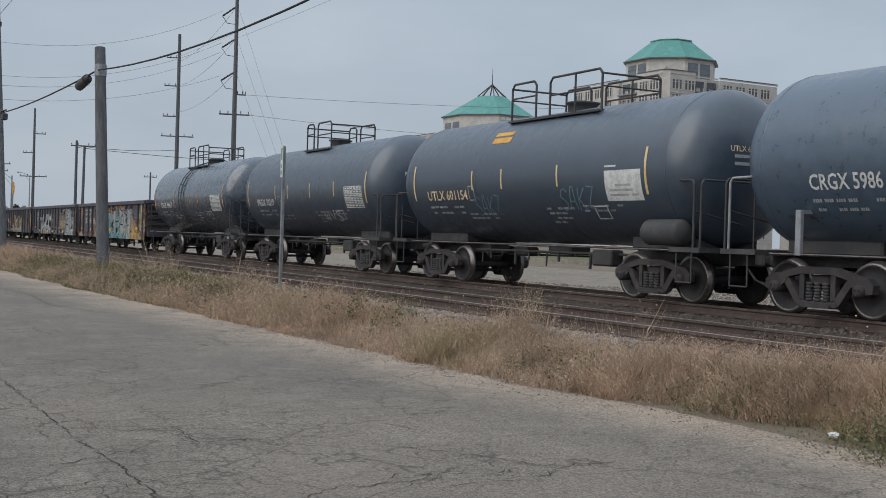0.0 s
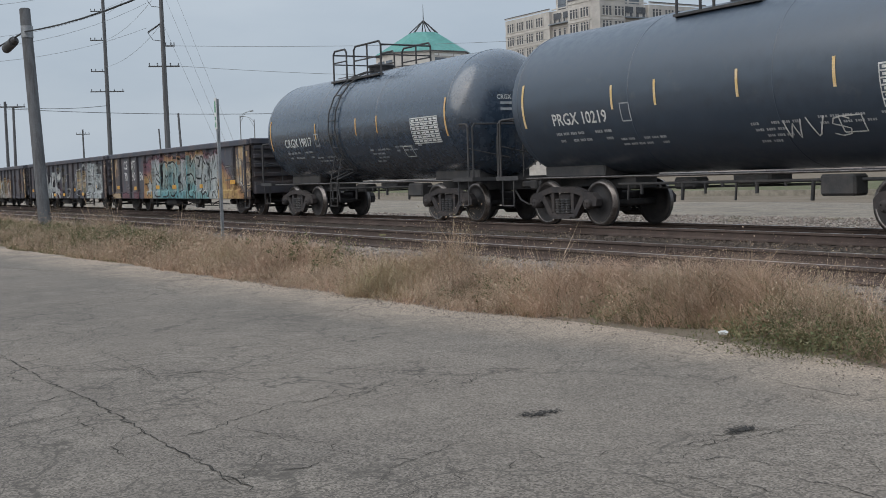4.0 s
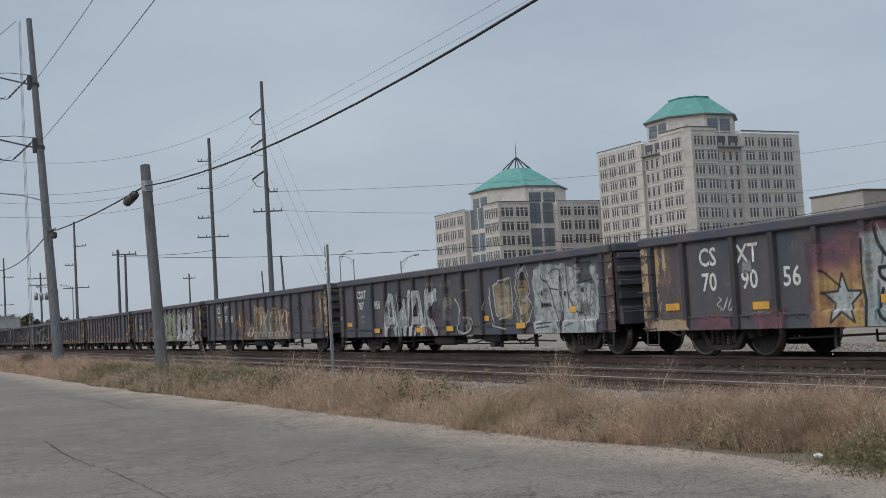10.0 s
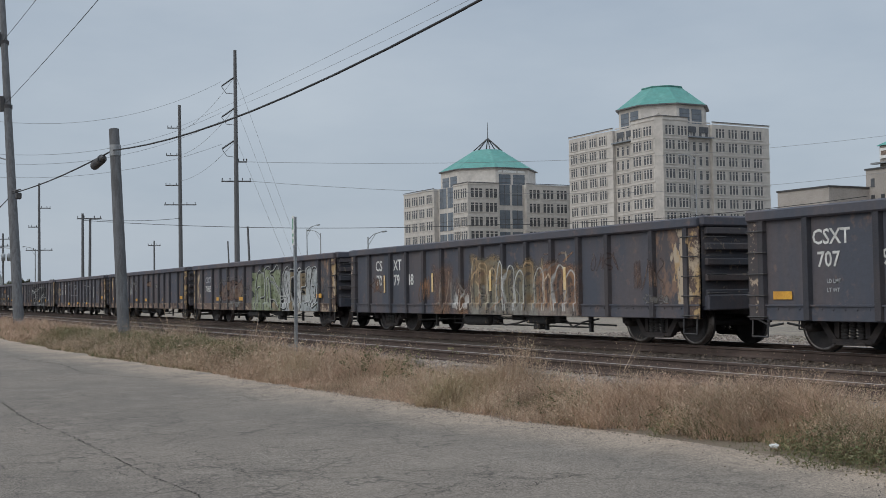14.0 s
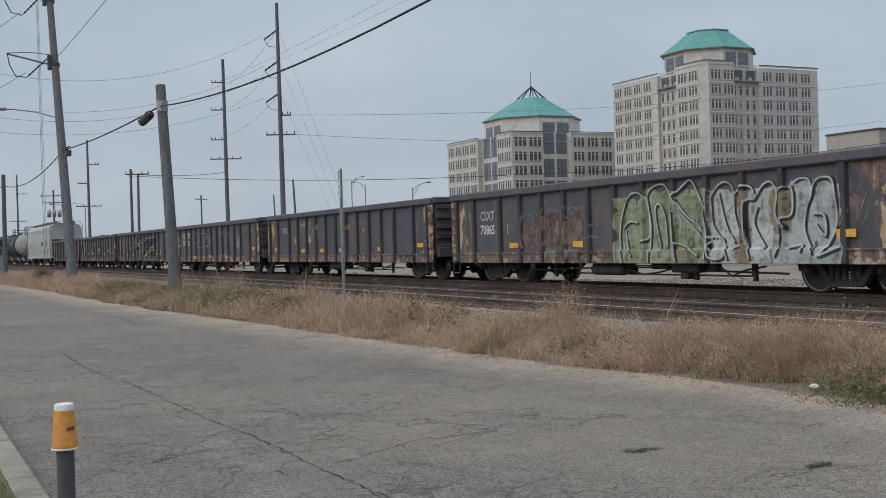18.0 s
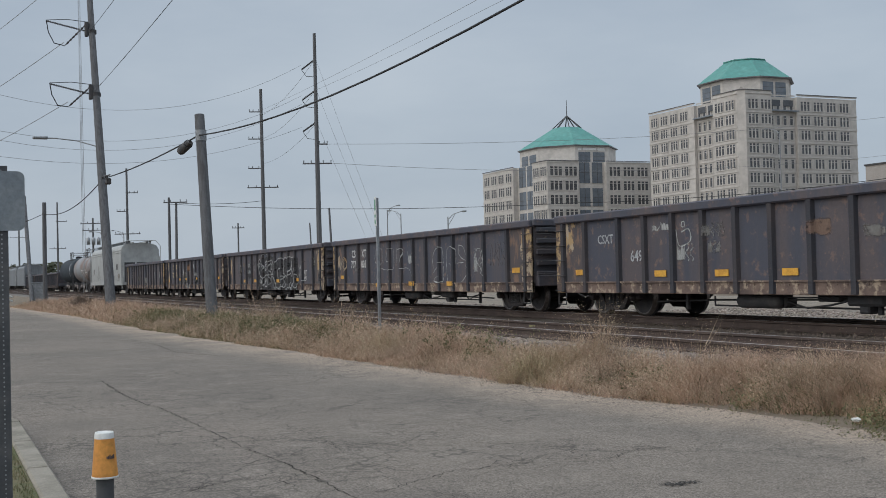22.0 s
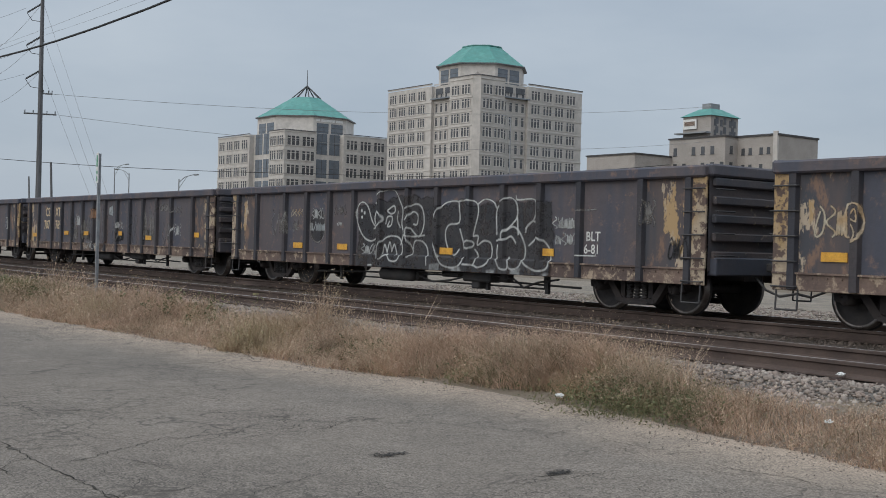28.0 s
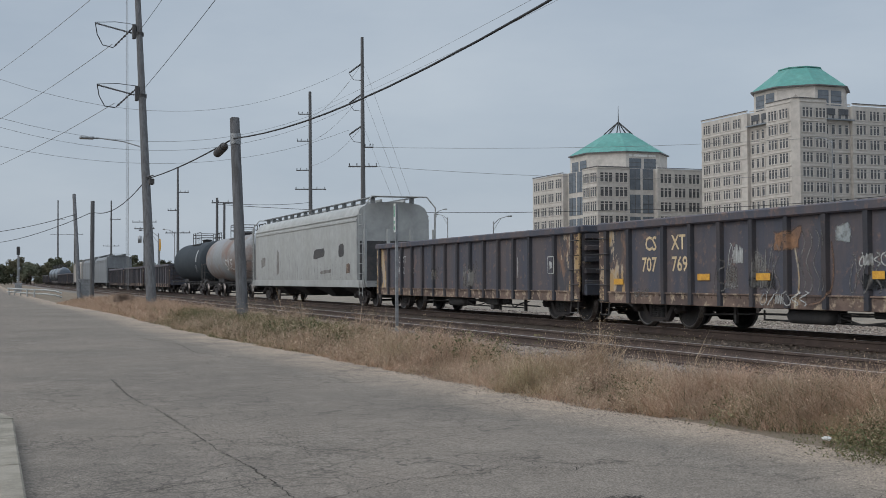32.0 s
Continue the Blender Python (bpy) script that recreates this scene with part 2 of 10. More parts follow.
MAT["bed_dirt"] = surface("oily_brown_track_dirt", (0.085, 0.07, 0.06), (0.115, 0.095, 0.08), (0.15, 0.127, 0.108), rough=0.95, big=3, fine=24, bump=0.8, dist=0.04, spec=0.1, shift=False)
MAT["hopper_grey"] = surface("dull_grey_hopper_paint", (0.2, 0.215, 0.23), (0.17, 0.18, 0.19), (0.14, 0.135, 0.13), rough=0.7, big=0.5, fine=4, lo3=0.62, hi3=0.8, stretch=(1.5, 1, 0.2), bump=0.05)
MAT["pole_wood"] = surface("grey_weathered_pole_wood", (0.137, 0.138, 0.144), (0.095, 0.094, 0.096), rough=0.9, big=2, fine=20, stretch=(4, 4, 0.2))
MAT["galv"] = surface("galvanised_steel", (0.32, 0.33, 0.34), (0.24, 0.25, 0.26), rough=0.5, metal=0.6, big=5, fine=30, bump=0.1)
MAT["wire"] = surface("dark_cable", (0.025, 0.025, 0.027), (0.035, 0.035, 0.036), rough=0.7, bump=0)
MAT["wire_light"] = surface("aluminium_conductor", (0.24, 0.245, 0.25), (0.28, 0.28, 0.28), rough=0.55, metal=0.3, bump=0)
MAT["stone"] = surface("pale_precast_stone", (0.52, 0.49, 0.455), (0.46, 0.43, 0.4), rough=0.9, big=0.15, fine=0.7, bump=0.02, shift=False)
MAT["green_roof"] = surface("green_copper_roof", (0.09, 0.265, 0.235), (0.115, 0.295, 0.262), rough=0.65, big=0.2, fine=0.8, bump=0.03, shift=False)
MAT["tan_brick"] = surface("tan_brick", (0.36, 0.33, 0.305), (0.31, 0.285, 0.26), rough=0.9, big=0.3, fine=4, bump=0.1, shift=False)
MAT["glass_dark"] = surface("dark_window_glass", (0.062, 0.064, 0.07), (0.09, 0.092, 0.098), rough=0.16, big=0.4, fine=2, bump=0.0, spec=0.6)
# base colour lightened to grey-blue for the sky these panes reflect
MAT["glass_sky"] = surface("sky_reflection_tinted_glass", (0.12, 0.14, 0.165), (0.15, 0.168, 0.19), rough=0.12, big=0.3, fine=1, bump=0.0, spec=0.6)
MAT["coping"] = surface("dark_metal_coping", (0.1, 0.1, 0.105), (0.14, 0.135, 0.135), rough=0.6, big=0.5, fine=3, bump=0)
MAT["white_paint"] = surface("white_stencil_paint", (0.66, 0.66, 0.64), (0.5, 0.5, 0.48), (0.2, 0.19, 0.18), rough=0.7, big=7, fine=40, bump=0, lo3=0.62, hi3=0.72)
MAT["grey_paint"] = surface("faded_white_stencil", (0.4, 0.41, 0.42), (0.3, 0.31, 0.32), rough=0.8, big=6, fine=40, bump=0)
MAT["cream_paint"] = surface("cream_stencil_paint", (0.66, 0.52, 0.32), (0.54, 0.43, 0.28), rough=0.7, big=6, fine=40, bump=0)
MAT["stripe_orange"] = surface("reflective_orange_stripe", (0.6, 0.33, 0.12), (0.66, 0.44, 0.22), rough=0.5, big=5, fine=40, bump=0)
MAT["chalk"] = surface("dull_streak_stain", (0.24, 0.235, 0.225), (0.15, 0.14, 0.13), rough=0.8, big=3, fine=30, bump=0)
MAT["tank_tag"] = surface("faded_teal_spray", (0.17, 0.26, 0.3), (0.12, 0.19, 0.23), rough=0.7, big=6, fine=40, bump=0)
MAT["galvanised"] = surface("dull_galvanised_pipe", (0.3, 0.31, 0.33), (0.22, 0.225, 0.235), rough=0.6, big=5, fine=40, bump=0.05)
MAT["stripe"] = surface("reflective_yellow_stripe", (0.66, 0.46, 0.2), (0.72, 0.56, 0.34), rough=0.5, big=5, fine=40, bump=0)
MAT["amber"] = surface("amber_reflector", (0.7, 0.38, 0.06), (0.55, 0.28, 0.05), (0.4, 0.24, 0.1), rough=0.5, big=6, fine=40, bump=0)
MAT["hopper_white"] = surface("dirty_grey_hopper_paint", (0.375, 0.385, 0.38), (0.34, 0.345, 0.335), (0.28, 0.265, 0.245), rough=0.65, big=0.4, fine=2.2, lo3=0.62, hi3=0.8, stretch=(1.5, 1, 0.15), bump=0.02)
MAT["orange_rust"] = surface("rusted_grey_tank_paint", (0.25, 0.262, 0.272), (0.215, 0.15, 0.125), (0.31, 0.305, 0.3), rough=0.75, big=0.3, fine=6, lo=0.44, hi=0.62, lo3=0.58, hi3=0.7, stretch=(1, 1, 1.2), bump=0.05, spec=0.3)
MAT["tank_soot"] = surface("sooty_black_tank_paint", (0.035, 0.044, 0.053), (0.046, 0.055, 0.064), (0.055, 0.06, 0.064), rough=0.75, big=0.7, fine=9, bump=0.04, stretch=(0.5, 1, 0.25), spec=0.15)
MAT["concrete"] = surface("worn_concrete", (0.29, 0.26, 0.215), (0.2, 0.18, 0.145), (0.35, 0.32, 0.27), rough=0.92, big=2.4, fine=50, bump=0.5, shift=False)
MAT["cup_orange"] = surface("orange_cap_plastic", (0.64, 0.29, 0.07), (0.55, 0.24, 0.06), (0.36, 0.2, 0.09), rough=0.6, big=7, fine=60, bump=0.08, lo3=0.64, hi3=0.76)
MAT["post_grey"] = surface("dark_grey_painted_post", (0.07, 0.073, 0.08), (0.1, 0.1, 0.105), rough=0.65, big=6, fine=40, bump=0.1)
MAT["sign_back"] = surface("grey_sign_back", (0.2, 0.225, 0.25), (0.25, 0.275, 0.295), rough=0.45, metal=0.3, big=5, fine=30, bump=0.05)
MAT["sign_white"] = surface("white_sign_face", (0.7, 0.7, 0.68), (0.6, 0.6, 0.58), rough=0.5, big=5, fine=30, bump=0.02)
MAT["sign_green"] = surface("faded_green_sign_print", (0.12, 0.3, 0.2), (0.15, 0.33, 0.24), rough=0.5, bump=0)
MAT["tie"] = surface("creosoted_tie_wood", (0.065, 0.056, 0.05), (0.1, 0.087, 0.075), rough=0.9, big=3, fine=30, stretch=(1, 0.2, 1))


def asphalt():
    """Old chip-sealed asphalt: aggregate specks, a web of hairline cracks, smooth worn areas and dust towards the verge."""
    m, nt, bs = node_mat("old_cracked_asphalt")
    L = nt.links.new
    vec = tex_vector(nt, False)
    col = mix_col(nt, noise_fac(nt, vec, 0.22, 0.4, 0.62, 6), (0.19, 0.163, 0.137), (0.152, 0.132, 0.113))
    col = mix_col(nt, noise_fac(nt, vec, 1.6, 0.5, 0.72, 7, 0.7), col, (0.215, 0.187, 0.158))
    rim = nt.nodes.new("ShaderNodeAttribute")
    rim.attribute_name = "rim"
    dust = nt.nodes.new("ShaderNodeMapRange")
    dust.inputs["From Min"].default_value = 1.7
    dust.inputs["From Max"].default_value = 0.1
    L(rim.outputs["Fac"], dust.inputs["Value"])
    dm = nt.nodes.new("ShaderNodeMath")
    dm.operation = "MULTIPLY"
    L(dust.outputs[0], dm.inputs[0])
    L(noise_fac(nt, vec, 0.8, 0.2, 0.55, 6), dm.inputs[1])
    col = mix_col(nt, dm.outputs[0], col, (0.36, 0.285, 0.22))
    vo = nt.nodes.new("ShaderNodeTexVoronoi")
    vo.inputs["Scale"].default_value = 82
    L(vec, vo.inputs["Vector"])
    sc = nt.nodes.new("ShaderNodeSeparateColor")
    L(vo.outputs["Color"], sc.inputs[0])
    chip = nt.nodes.new("ShaderNodeMapRange")
    chip.inputs["From Min"].default_value = 0.0
    chip.inputs["From Max"].default_value = 1.0
    chip.inputs["To Min"].default_value = 0.5
    chip.inputs["To Max"].default_value = 1.58
    L(sc.outputs[0], chip.inputs["Value"])
    worn = noise_fac(nt, vec, 0.35, 0.38, 0.6, 5)
    soft = mix_col(nt, worn, chip.outputs[0], (0.97, 0.97, 0.97))
    soft2 = mix_col(nt, 0.7, soft, chip.outputs[0])
    mul = nt.nodes.new("ShaderNodeMixRGB")
    mul.blend_type = "MULTIPLY"
    mul.inputs[0].default_value = 1
    L(col, mul.inputs[1])
    L(soft2, mul.inputs[2])
    out = mul.outputs[0]
    # hairline cracks: edges of distorted cells at two sizes
    for scale, thin, where in ((0.7, 0.012, 1.0), (1.9, 0.022, 0.75), (5.5, 0.03, 0.4)):
        nz = nt.nodes.new("ShaderNodeTexNoise")
        nz.inputs["Scale"].default_value = 2.4
        nz.inputs["Detail"].default_value = 5
        L(vec, nz.inputs["Vector"])
        sub = nt.nodes.new("ShaderNodeVectorMath")
        sub.operation = "SCALE"
        sub.inputs["Scale"].default_value = 0.55
        L(nz.outputs["Color"], sub.inputs[0])
        add = nt.nodes.new("ShaderNodeVectorMath")
        L(vec, add.inputs[0])
        L(sub.outputs[0], add.inputs[1])
        ed = nt.nodes.new("ShaderNodeTexVoronoi")
        ed.feature = "DISTANCE_TO_EDGE"
        ed.inputs["Scale"].default_value = scale
        L(add.outputs[0], ed.inputs["Vector"])
        ln = nt.nodes.new("ShaderNodeMapRange")
        ln.inputs["From Min"].default_value = 0.0
        ln.inputs["From Max"].default_value = thin
        ln.inputs["To Min"].default_value = 1.0
        ln.inputs["To Max"].default_value = 0.0
        L(ed.outputs["Distance"], ln.inputs["Value"])
        mk = nt.nodes.new("ShaderNodeMath")
        mk.operation = "MULTIPLY"
        L(ln.outputs[0], mk.inputs[0])
        L(noise_fac(nt, vec, 0.5, 0.62 - 0.25 * where, 0.75 - 0.2 * where, 4), mk.inputs[1])
        out = mix_col(nt, mk.outputs[0], out, (0.09, 0.079, 0.068))
    L(out, bs.inputs["Base Color"])
    bs.inputs["Roughness"].default_value = 0.93
    bs.inputs["Specular IOR Level"].default_value = 0.2
    bp = nt.nodes.new("ShaderNodeBump")
    bp.inputs["Strength"].default_value = 0.5
    bp.inputs["Distance"].default_value = 0.006
    L(sc.outputs[0], bp.inputs["Height"])
    L(bp.outputs[0], bs.inputs["Normal"])
    return m


MAT["asphalt"] = asphalt()

# ---- mesh building ----
class Shape:
    """Collects boxes, rods and prisms into one mesh."""

    def __init__(self):
        self.v, self.f, self.smooth = [], [], []

    def add(self, verts, faces, smooth=False):
        o = len(self.v)
        self.v += [tuple(p) for p in verts]
        self.f += [tuple(i + o for i in f) for f in faces]
        self.smooth += [smooth] * len(faces)
        return self

    def box(self, x0, x1, y0, y1, z0, z1, b=0.0):
        if b <= 0:
            v = [(x, y, z) for z in (z0, z1) for y in (y0, y1) for x in (x0, x1)]
            return self.add(v, [(0, 2, 3, 1), (4, 5, 7, 6), (0, 1, 5, 4), (2, 6, 7, 3), (0, 4, 6, 2), (1, 3, 7, 5)])
        v = []
        for z, i in ((z0, b), (z0 + b, 0), (z1 - b, 0), (z1, b)):
            for x, y in ((x0 + i, y0 + b), (x0 + b, y0 + i), (x1 - b, y0 + i), (x1 - i, y0 + b), (x1 - i, y1 - b), (x1 - b, y1 - i), (x0 + b, y1 - i), (x0 + i, y1 - b)):
                v.append((x, y, z))
        f = [tuple(range(7, -1, -1)), tuple(range(24, 32))]
        for k in range(3):
            for j in range(8):
                a, c = k * 8 + j, k * 8 + (j + 1) % 8
                f.append((a, c, c + 8, a + 8))
        return self.add(v, f)

    def rod(self, p, q, r, n=8, r2=None, caps=True):
        p, q = Vector(p), Vector(q)
        d = (q - p).normalized()
        u = d.orthogonal().normalized()
        w = d.cross(u)
        r2 = r if r2 is None else r2
        v = [p + (u * math.cos(6.28319 * k / n) + w * math.sin(6.28319 * k / n)) * r for k in range(n)]
        v += [q + (u * math.cos(6.28319 * k / n) + w * math.sin(6.28319 * k / n)) * r2 for k in range(n)]
        self.add(v, [(k, (k + 1) % n, n + (k + 1) % n, n + k) for k in range(n)], True)
        if caps:
            self.add(v, [tuple(range(n - 1, -1, -1)), tuple(range(n, 2 * n))])
        return self

    def pipe(self, pts, r, n=6):
        for a, b in zip(pts, pts[1:]):
            self.rod(a, b, r, n)
        return self

    def prism(self, pts, z0, z1):
        n = len(pts)
        v = [(x, y, z0) for x, y in pts] + [(x, y, z1) for x, y in pts]
        f = [tuple(range(n - 1, -1, -1)), tuple(range(n, 2 * n))]
        return self.add(v, f + [(k, (k + 1) % n, n + (k + 1) % n, n + k) for k in range(n)])

    def plate(self, pts, y0, y1):
        """A plate cut in the xz plane, from y0 to y1."""
        n = len(pts)
        v = [(x, y0, z) for x, z in pts] + [(x, y1, z) for x, z in pts]
        f = [tuple(range(n)), tuple(range(2 * n - 1, n - 1, -1))]
        return self.add(v, f + [(k, n + k, n + (k + 1) % n, (k + 1) % n) for k in range(n)])

    def spin(self, prof, n=32, axis="x"):
        """A profile of (along, radius) turned round an axis."""
        v, f = [], []
        for a, r in prof:
            for k in range(n):
                c, s = math.cos(6.28319 * k / n), math.sin(6.28319 * k / n)
                v.append((a, r * c, r * s) if axis == "x" else (r * c, a, r * s) if axis == "y" else (r * c, r * s, a))
        for i in range(len(prof) - 1):
            for k in range(n):
                a, b = i * n + k, i * n + (k + 1) % n
                f.append((a, b, b + n, a + n))
        return self.add(v, f, True)

    def moved(self, x=0, y=0, z=0):
        self.v = [(a + x, b + y, c + z) for a, b, c in self.v]
        return self

    def mesh(self, name, mats):
        me = bpy.data.meshes.new(name)
        me.from_pydata(self.v, [], self.f)
        me.polygons.foreach_set("use_smooth", self.smooth)
        for m in mats if isinstance(mats, (list, tuple)) else [mats]:
            me.materials.append(m)
        me.update()
        return me


def part(name, shape, material, parent, label="", at=(0, 0, 0)):
    """Links a shape, or a mesh made before, as one object under a thing or a part."""
    data = shape if isinstance(shape, bpy.types.Mesh) else shape.mesh(name, material)
    ob = new(name, data)
    ob.parent = parent
    ob.location = at
    if label:
        ob["label"] = label
    return ob


def empty(name, x=0, y=0, z=0, label="", category="", group="", kind=""):
    ob = new(name)
    ob.location = (x, y, z)
    return tagged(ob, label, category, group, kind)


def solid(name, shape, material, label="", category="", group="", kind="", at=(0, 0, 0)):
    ob = new(name, shape.mesh(name, material))
    ob.location = at
    return tagged(ob, label, category, group, kind)

# ---- the plan ----
# x runs along the tracks (the train goes towards +x), y across them, z = 0 is the top of the rails.
ROAD_Z = -0.58
NEAR_RAIL, FAR_TRACK = 10.57, 16.015
NEAR_TRACK = NEAR_RAIL + 0.75
SPEED = 5.45


def wob(x, s=1.0, seed=0.0):
    return noise.noise(Vector((x * s, seed, 0.3)))


def road_edge(x):
    """The ragged edge between asphalt and verge."""
    base = float(np.interp(x, (-200, -90, -60, -40, -30, -22.8, -18.6, -15, -13, -11.2, -9, -7.2, -6.2, -5.2, -4, -2.5, 3),
                           (3.5, 5.2, 6.5, 6.65, 7.1, 7.5, 7.7, 7.9, 7.95, 8.35, 8.75, 8.6, 8.2, 8.3, 8.4, 8.7, 8.8)))
    return base + 0.2 * wob(x, 0.9, 3) + 0.12 * wob(x, 3.1, 5) + 0.05 * wob(x, 9.0, 6)


def ground_z(x, y):
    """The lie of the land: road, verge, ballast shoulder, track bed and the lot beyond."""
    knots = ((-400, -0.6), (8.1, -0.61), (8.6, -0.57), (9.1, -0.47), (9.7, -0.34), (10.1, -0.24), (17.7, -0.24), (18.6, -0.42), (19.6, -0.46), (40, -0.46), (46, -0.4), (2500, -0.4))
    z = knots[-1][1]
    for (a, za), (b, zb) in zip(knots, knots[1:]):
        if y <= b:
            z = za + (zb - za) * (y - a) / (b - a) if y > a else za
            break
    return z


def build_ground():
    xs = [-3000, -900, -400, -250, -180, -140] + list(np.arange(-120, 21, 1.0)) + [30, 60, 150, 600, 2500]
    ys = [-1500, -300, -60, -10, 5, 7, 7.6, 8, 8.3, 8.65, 9, 9.35, 9.7, 10.1, 13, 17.7, 18.2, 18.6, 19.6, 24, 30, 40, 46, 70, 120, 300, 900, 3000]
    s = Shape()
    v = []
    for x in xs:
        for y in ys:
            bump = 0.035 * wob(x * 1.7, 1, y * 2.3) if 8.5 < y < 10.3 else 0
            v.append((float(x), float(y), ground_z(x, y) + bump))
    n = len(ys)
    s.add(v, [(i * n + j, (i + 1) * n + j, (i + 1) * n + j + 1, i * n + j + 1) for i in range(len(xs) - 1) for j in range(n - 1)], True)
    solid("ground", s, MAT["ground"], "dry dirt ground with sparse grass", "ground", kind="structure")
    # road
    s = Shape()
    xs = [-400, -200, -140] + list(np.arange(-110, 21, 0.35)) + [40, 90]
    ys = [-40, -8, 0.5, 2, 3.5, 5, 6.2]
    v = []
    for x in xs:
        e = road_edge(float(x))
        col = [min(y, e - 0.3 - 0.05 * (7 - k)) for k, y in enumerate(ys)] + [e - 0.2, e + 0.3]
        for k, y in enumerate(col):
            drop = -0.035 if k == len(col) - 1 else 0.0
            v.append((float(x), float(y), ROAD_Z + drop))
    n = len(ys) + 2
    s.add(v, [(i * n + j, (i + 1) * n + j, (i + 1) * n + j + 1, i * n + j + 1) for i in range(len(xs) - 1) for j in range(n - 1)], True)
    road = solid("road", s, MAT["asphalt"], "old cracked grey asphalt road", "road", kind="structure")
    # how far each point lies from the ragged edge, for the dust that gathers there
    rim = road.data.attributes.new("rim", "FLOAT", "POINT")
    rim.data.foreach_set("value", [max(0.0, road_edge(x) - y) for x, y, z in v])
    # gravel lot beyond the tracks
    s = Shape()
    v = [(x, y, z) for x in (-500, -120, -60, 0, 60, 200) for y, z in ((19.8, -0.44), (23, -0.44), (38, -0.44))]
    s.add(v, [(i * 3 + j, (i + 1) * 3 + j, (i + 1) * 3 + j + 1, i * 3 + j + 1) for i in range(5) for j in range(2)])
    solid("lot", s, MAT["lot"], "pale compacted gravel lot beyond the tracks", "lot", kind="structure")
    # track bed
    s = Shape()
    prof = ((9.62, -0.36), (10.05, -0.215), (13.7, -0.205), (17.75, -0.215), (18.7, -0.4), (20.2, -0.43))
    xs = [-1500, -400, -140] + list(np.arange(-120, 20, 1.5)) + [60, 400]
    v = [(float(x), y + (0.12 * wob(float(x), 0.6, y) if k in (0, 5) else 0), z) for x in xs for k, (y, z) in enumerate(prof)]
    n = len(prof)
    s.add(v, [(i * n + j, (i + 1) * n + j, (i + 1) * n + j + 1, i * n + j + 1) for i in range(len(xs) - 1) for j in range(n - 1)], True)
    solid("ballast_bed", s, MAT["ballast"], "grey crushed stone ballast bed", "ballast", kind="structure")
    # oily fines that fill the bed between the rails and between the tracks
    s = Shape()
    xs = [-1500, -400, -140] + list(np.arange(-120, 20, 0.5)) + [60, 400]
    v = []
    for x in xs:
        v += [(float(x), 10.5 + 0.1 * wob(float(x), 1.3, 2), -0.2), (float(x), 11.3, -0.185), (float(x), 13.7, -0.185), (float(x), 17.0 + 0.2 * wob(float(x), 0.9, 5), -0.2)]
    s.add(v, [(i * 4 + j, (i + 1) * 4 + j, (i + 1) * 4 + j + 1, i * 4 + j + 1) for i in range(len(xs) - 1) for j in range(3)], True)
    solid("track_bed_fines", s, MAT["bed_dirt"], "dark oily dirt packed between the rails", "ballast", kind="structure")


def rail_mesh(length):
    """A tee rail 0.18 m high along x."""
    half = [(-0.07, -0.18), (-0.07, -0.168), (-0.02, -0.15), (-0.009, -0.13), (-0.009, -0.055), (-0.036, -0.04), (-0.037, -0.01), (-0.03, 0.0)]
    prof = half + [(-y, z) for y, z in reversed(half)]
    n = len(prof)
    s = Shape()
    v = [(x, y, z) for x in (0.0, length) for y, z in prof]
    s.add(v, [(k, (k + 1) % n, n + (k + 1) % n, n + k) for k in range(n)] + [tuple(range(n - 1, -1, -1)), tuple(range(n, 2 * n))])
    me = s.mesh("rail", [MAT["rail_side"], MAT["rail_top"]])
    me.polygons[7].material_index = 1
    return me


def build_tracks():
    rail = rail_mesh(24.0)
    far_rail = rail_mesh(900.0)
    joint = Shape()
    for side in (-1, 1):
        joint.box(-0.46, 0.46, side * 0.014 if side > 0 else -0.034, 0.034 if side > 0 else -0.014, -0.135, -0.05)
        for k in range(6):
            joint.rod((-0.38 + 0.152 * k, side * 0.034, -0.09), (-0.38 + 0.152 * k, side * 0.055, -0.09), 0.016, 6)
    bar = joint.mesh("joint_bar", MAT["rail_side"])
    tie = Shape().box(-0.115, 0.115, -1.3, 1.3, -0.1, 0.0, 0.012).mesh("tie", MAT["tie"])
    plate = Shape()
    for side in (-1, 1):
        plate.box(-0.095, 0.095, side * 0.735 - 0.19, side * 0.735 + 0.19, 0.0, 0.022)
    plate = plate.mesh("tie_plates", MAT["rail_side"])
    for name, yc in (("near_track", NEAR_TRACK), ("far_track", FAR_TRACK)):
        tr = empty(name, 0, yc, 0, "rusty steel rails on ties in ballast", "railway track", kind="structure")
        for side in (-1, 1):
            for x0 in (-120, -96, -72, -48, -24, 0):
                part("rail", rail, None, tr, at=(x0 + 0.004, side * 0.7535, 0))
                if x0 < 0 and x0 > -80:
                    part("joint_bar", bar, None, tr, at=(x0 + (11.0 if side > 0 else 0), side * 0.7535, 0))
            part("rail", far_rail, None, tr, at=(-1020.0, side * 0.7535, 0))
            part("rail", far_rail, None, tr, at=(24.0, side * 0.7535, 0))
        for k in range(95):
            x = -52 + k * 0.56 + 0.05 * wob(k * 3.3, 1, yc)
            part("tie", tie, None, tr, at=(x, 0, -0.178 - 0.022))
            part("tie_plate", plate, None, tr, at=(x, 0, -0.2))


build_ground()
build_tracks()


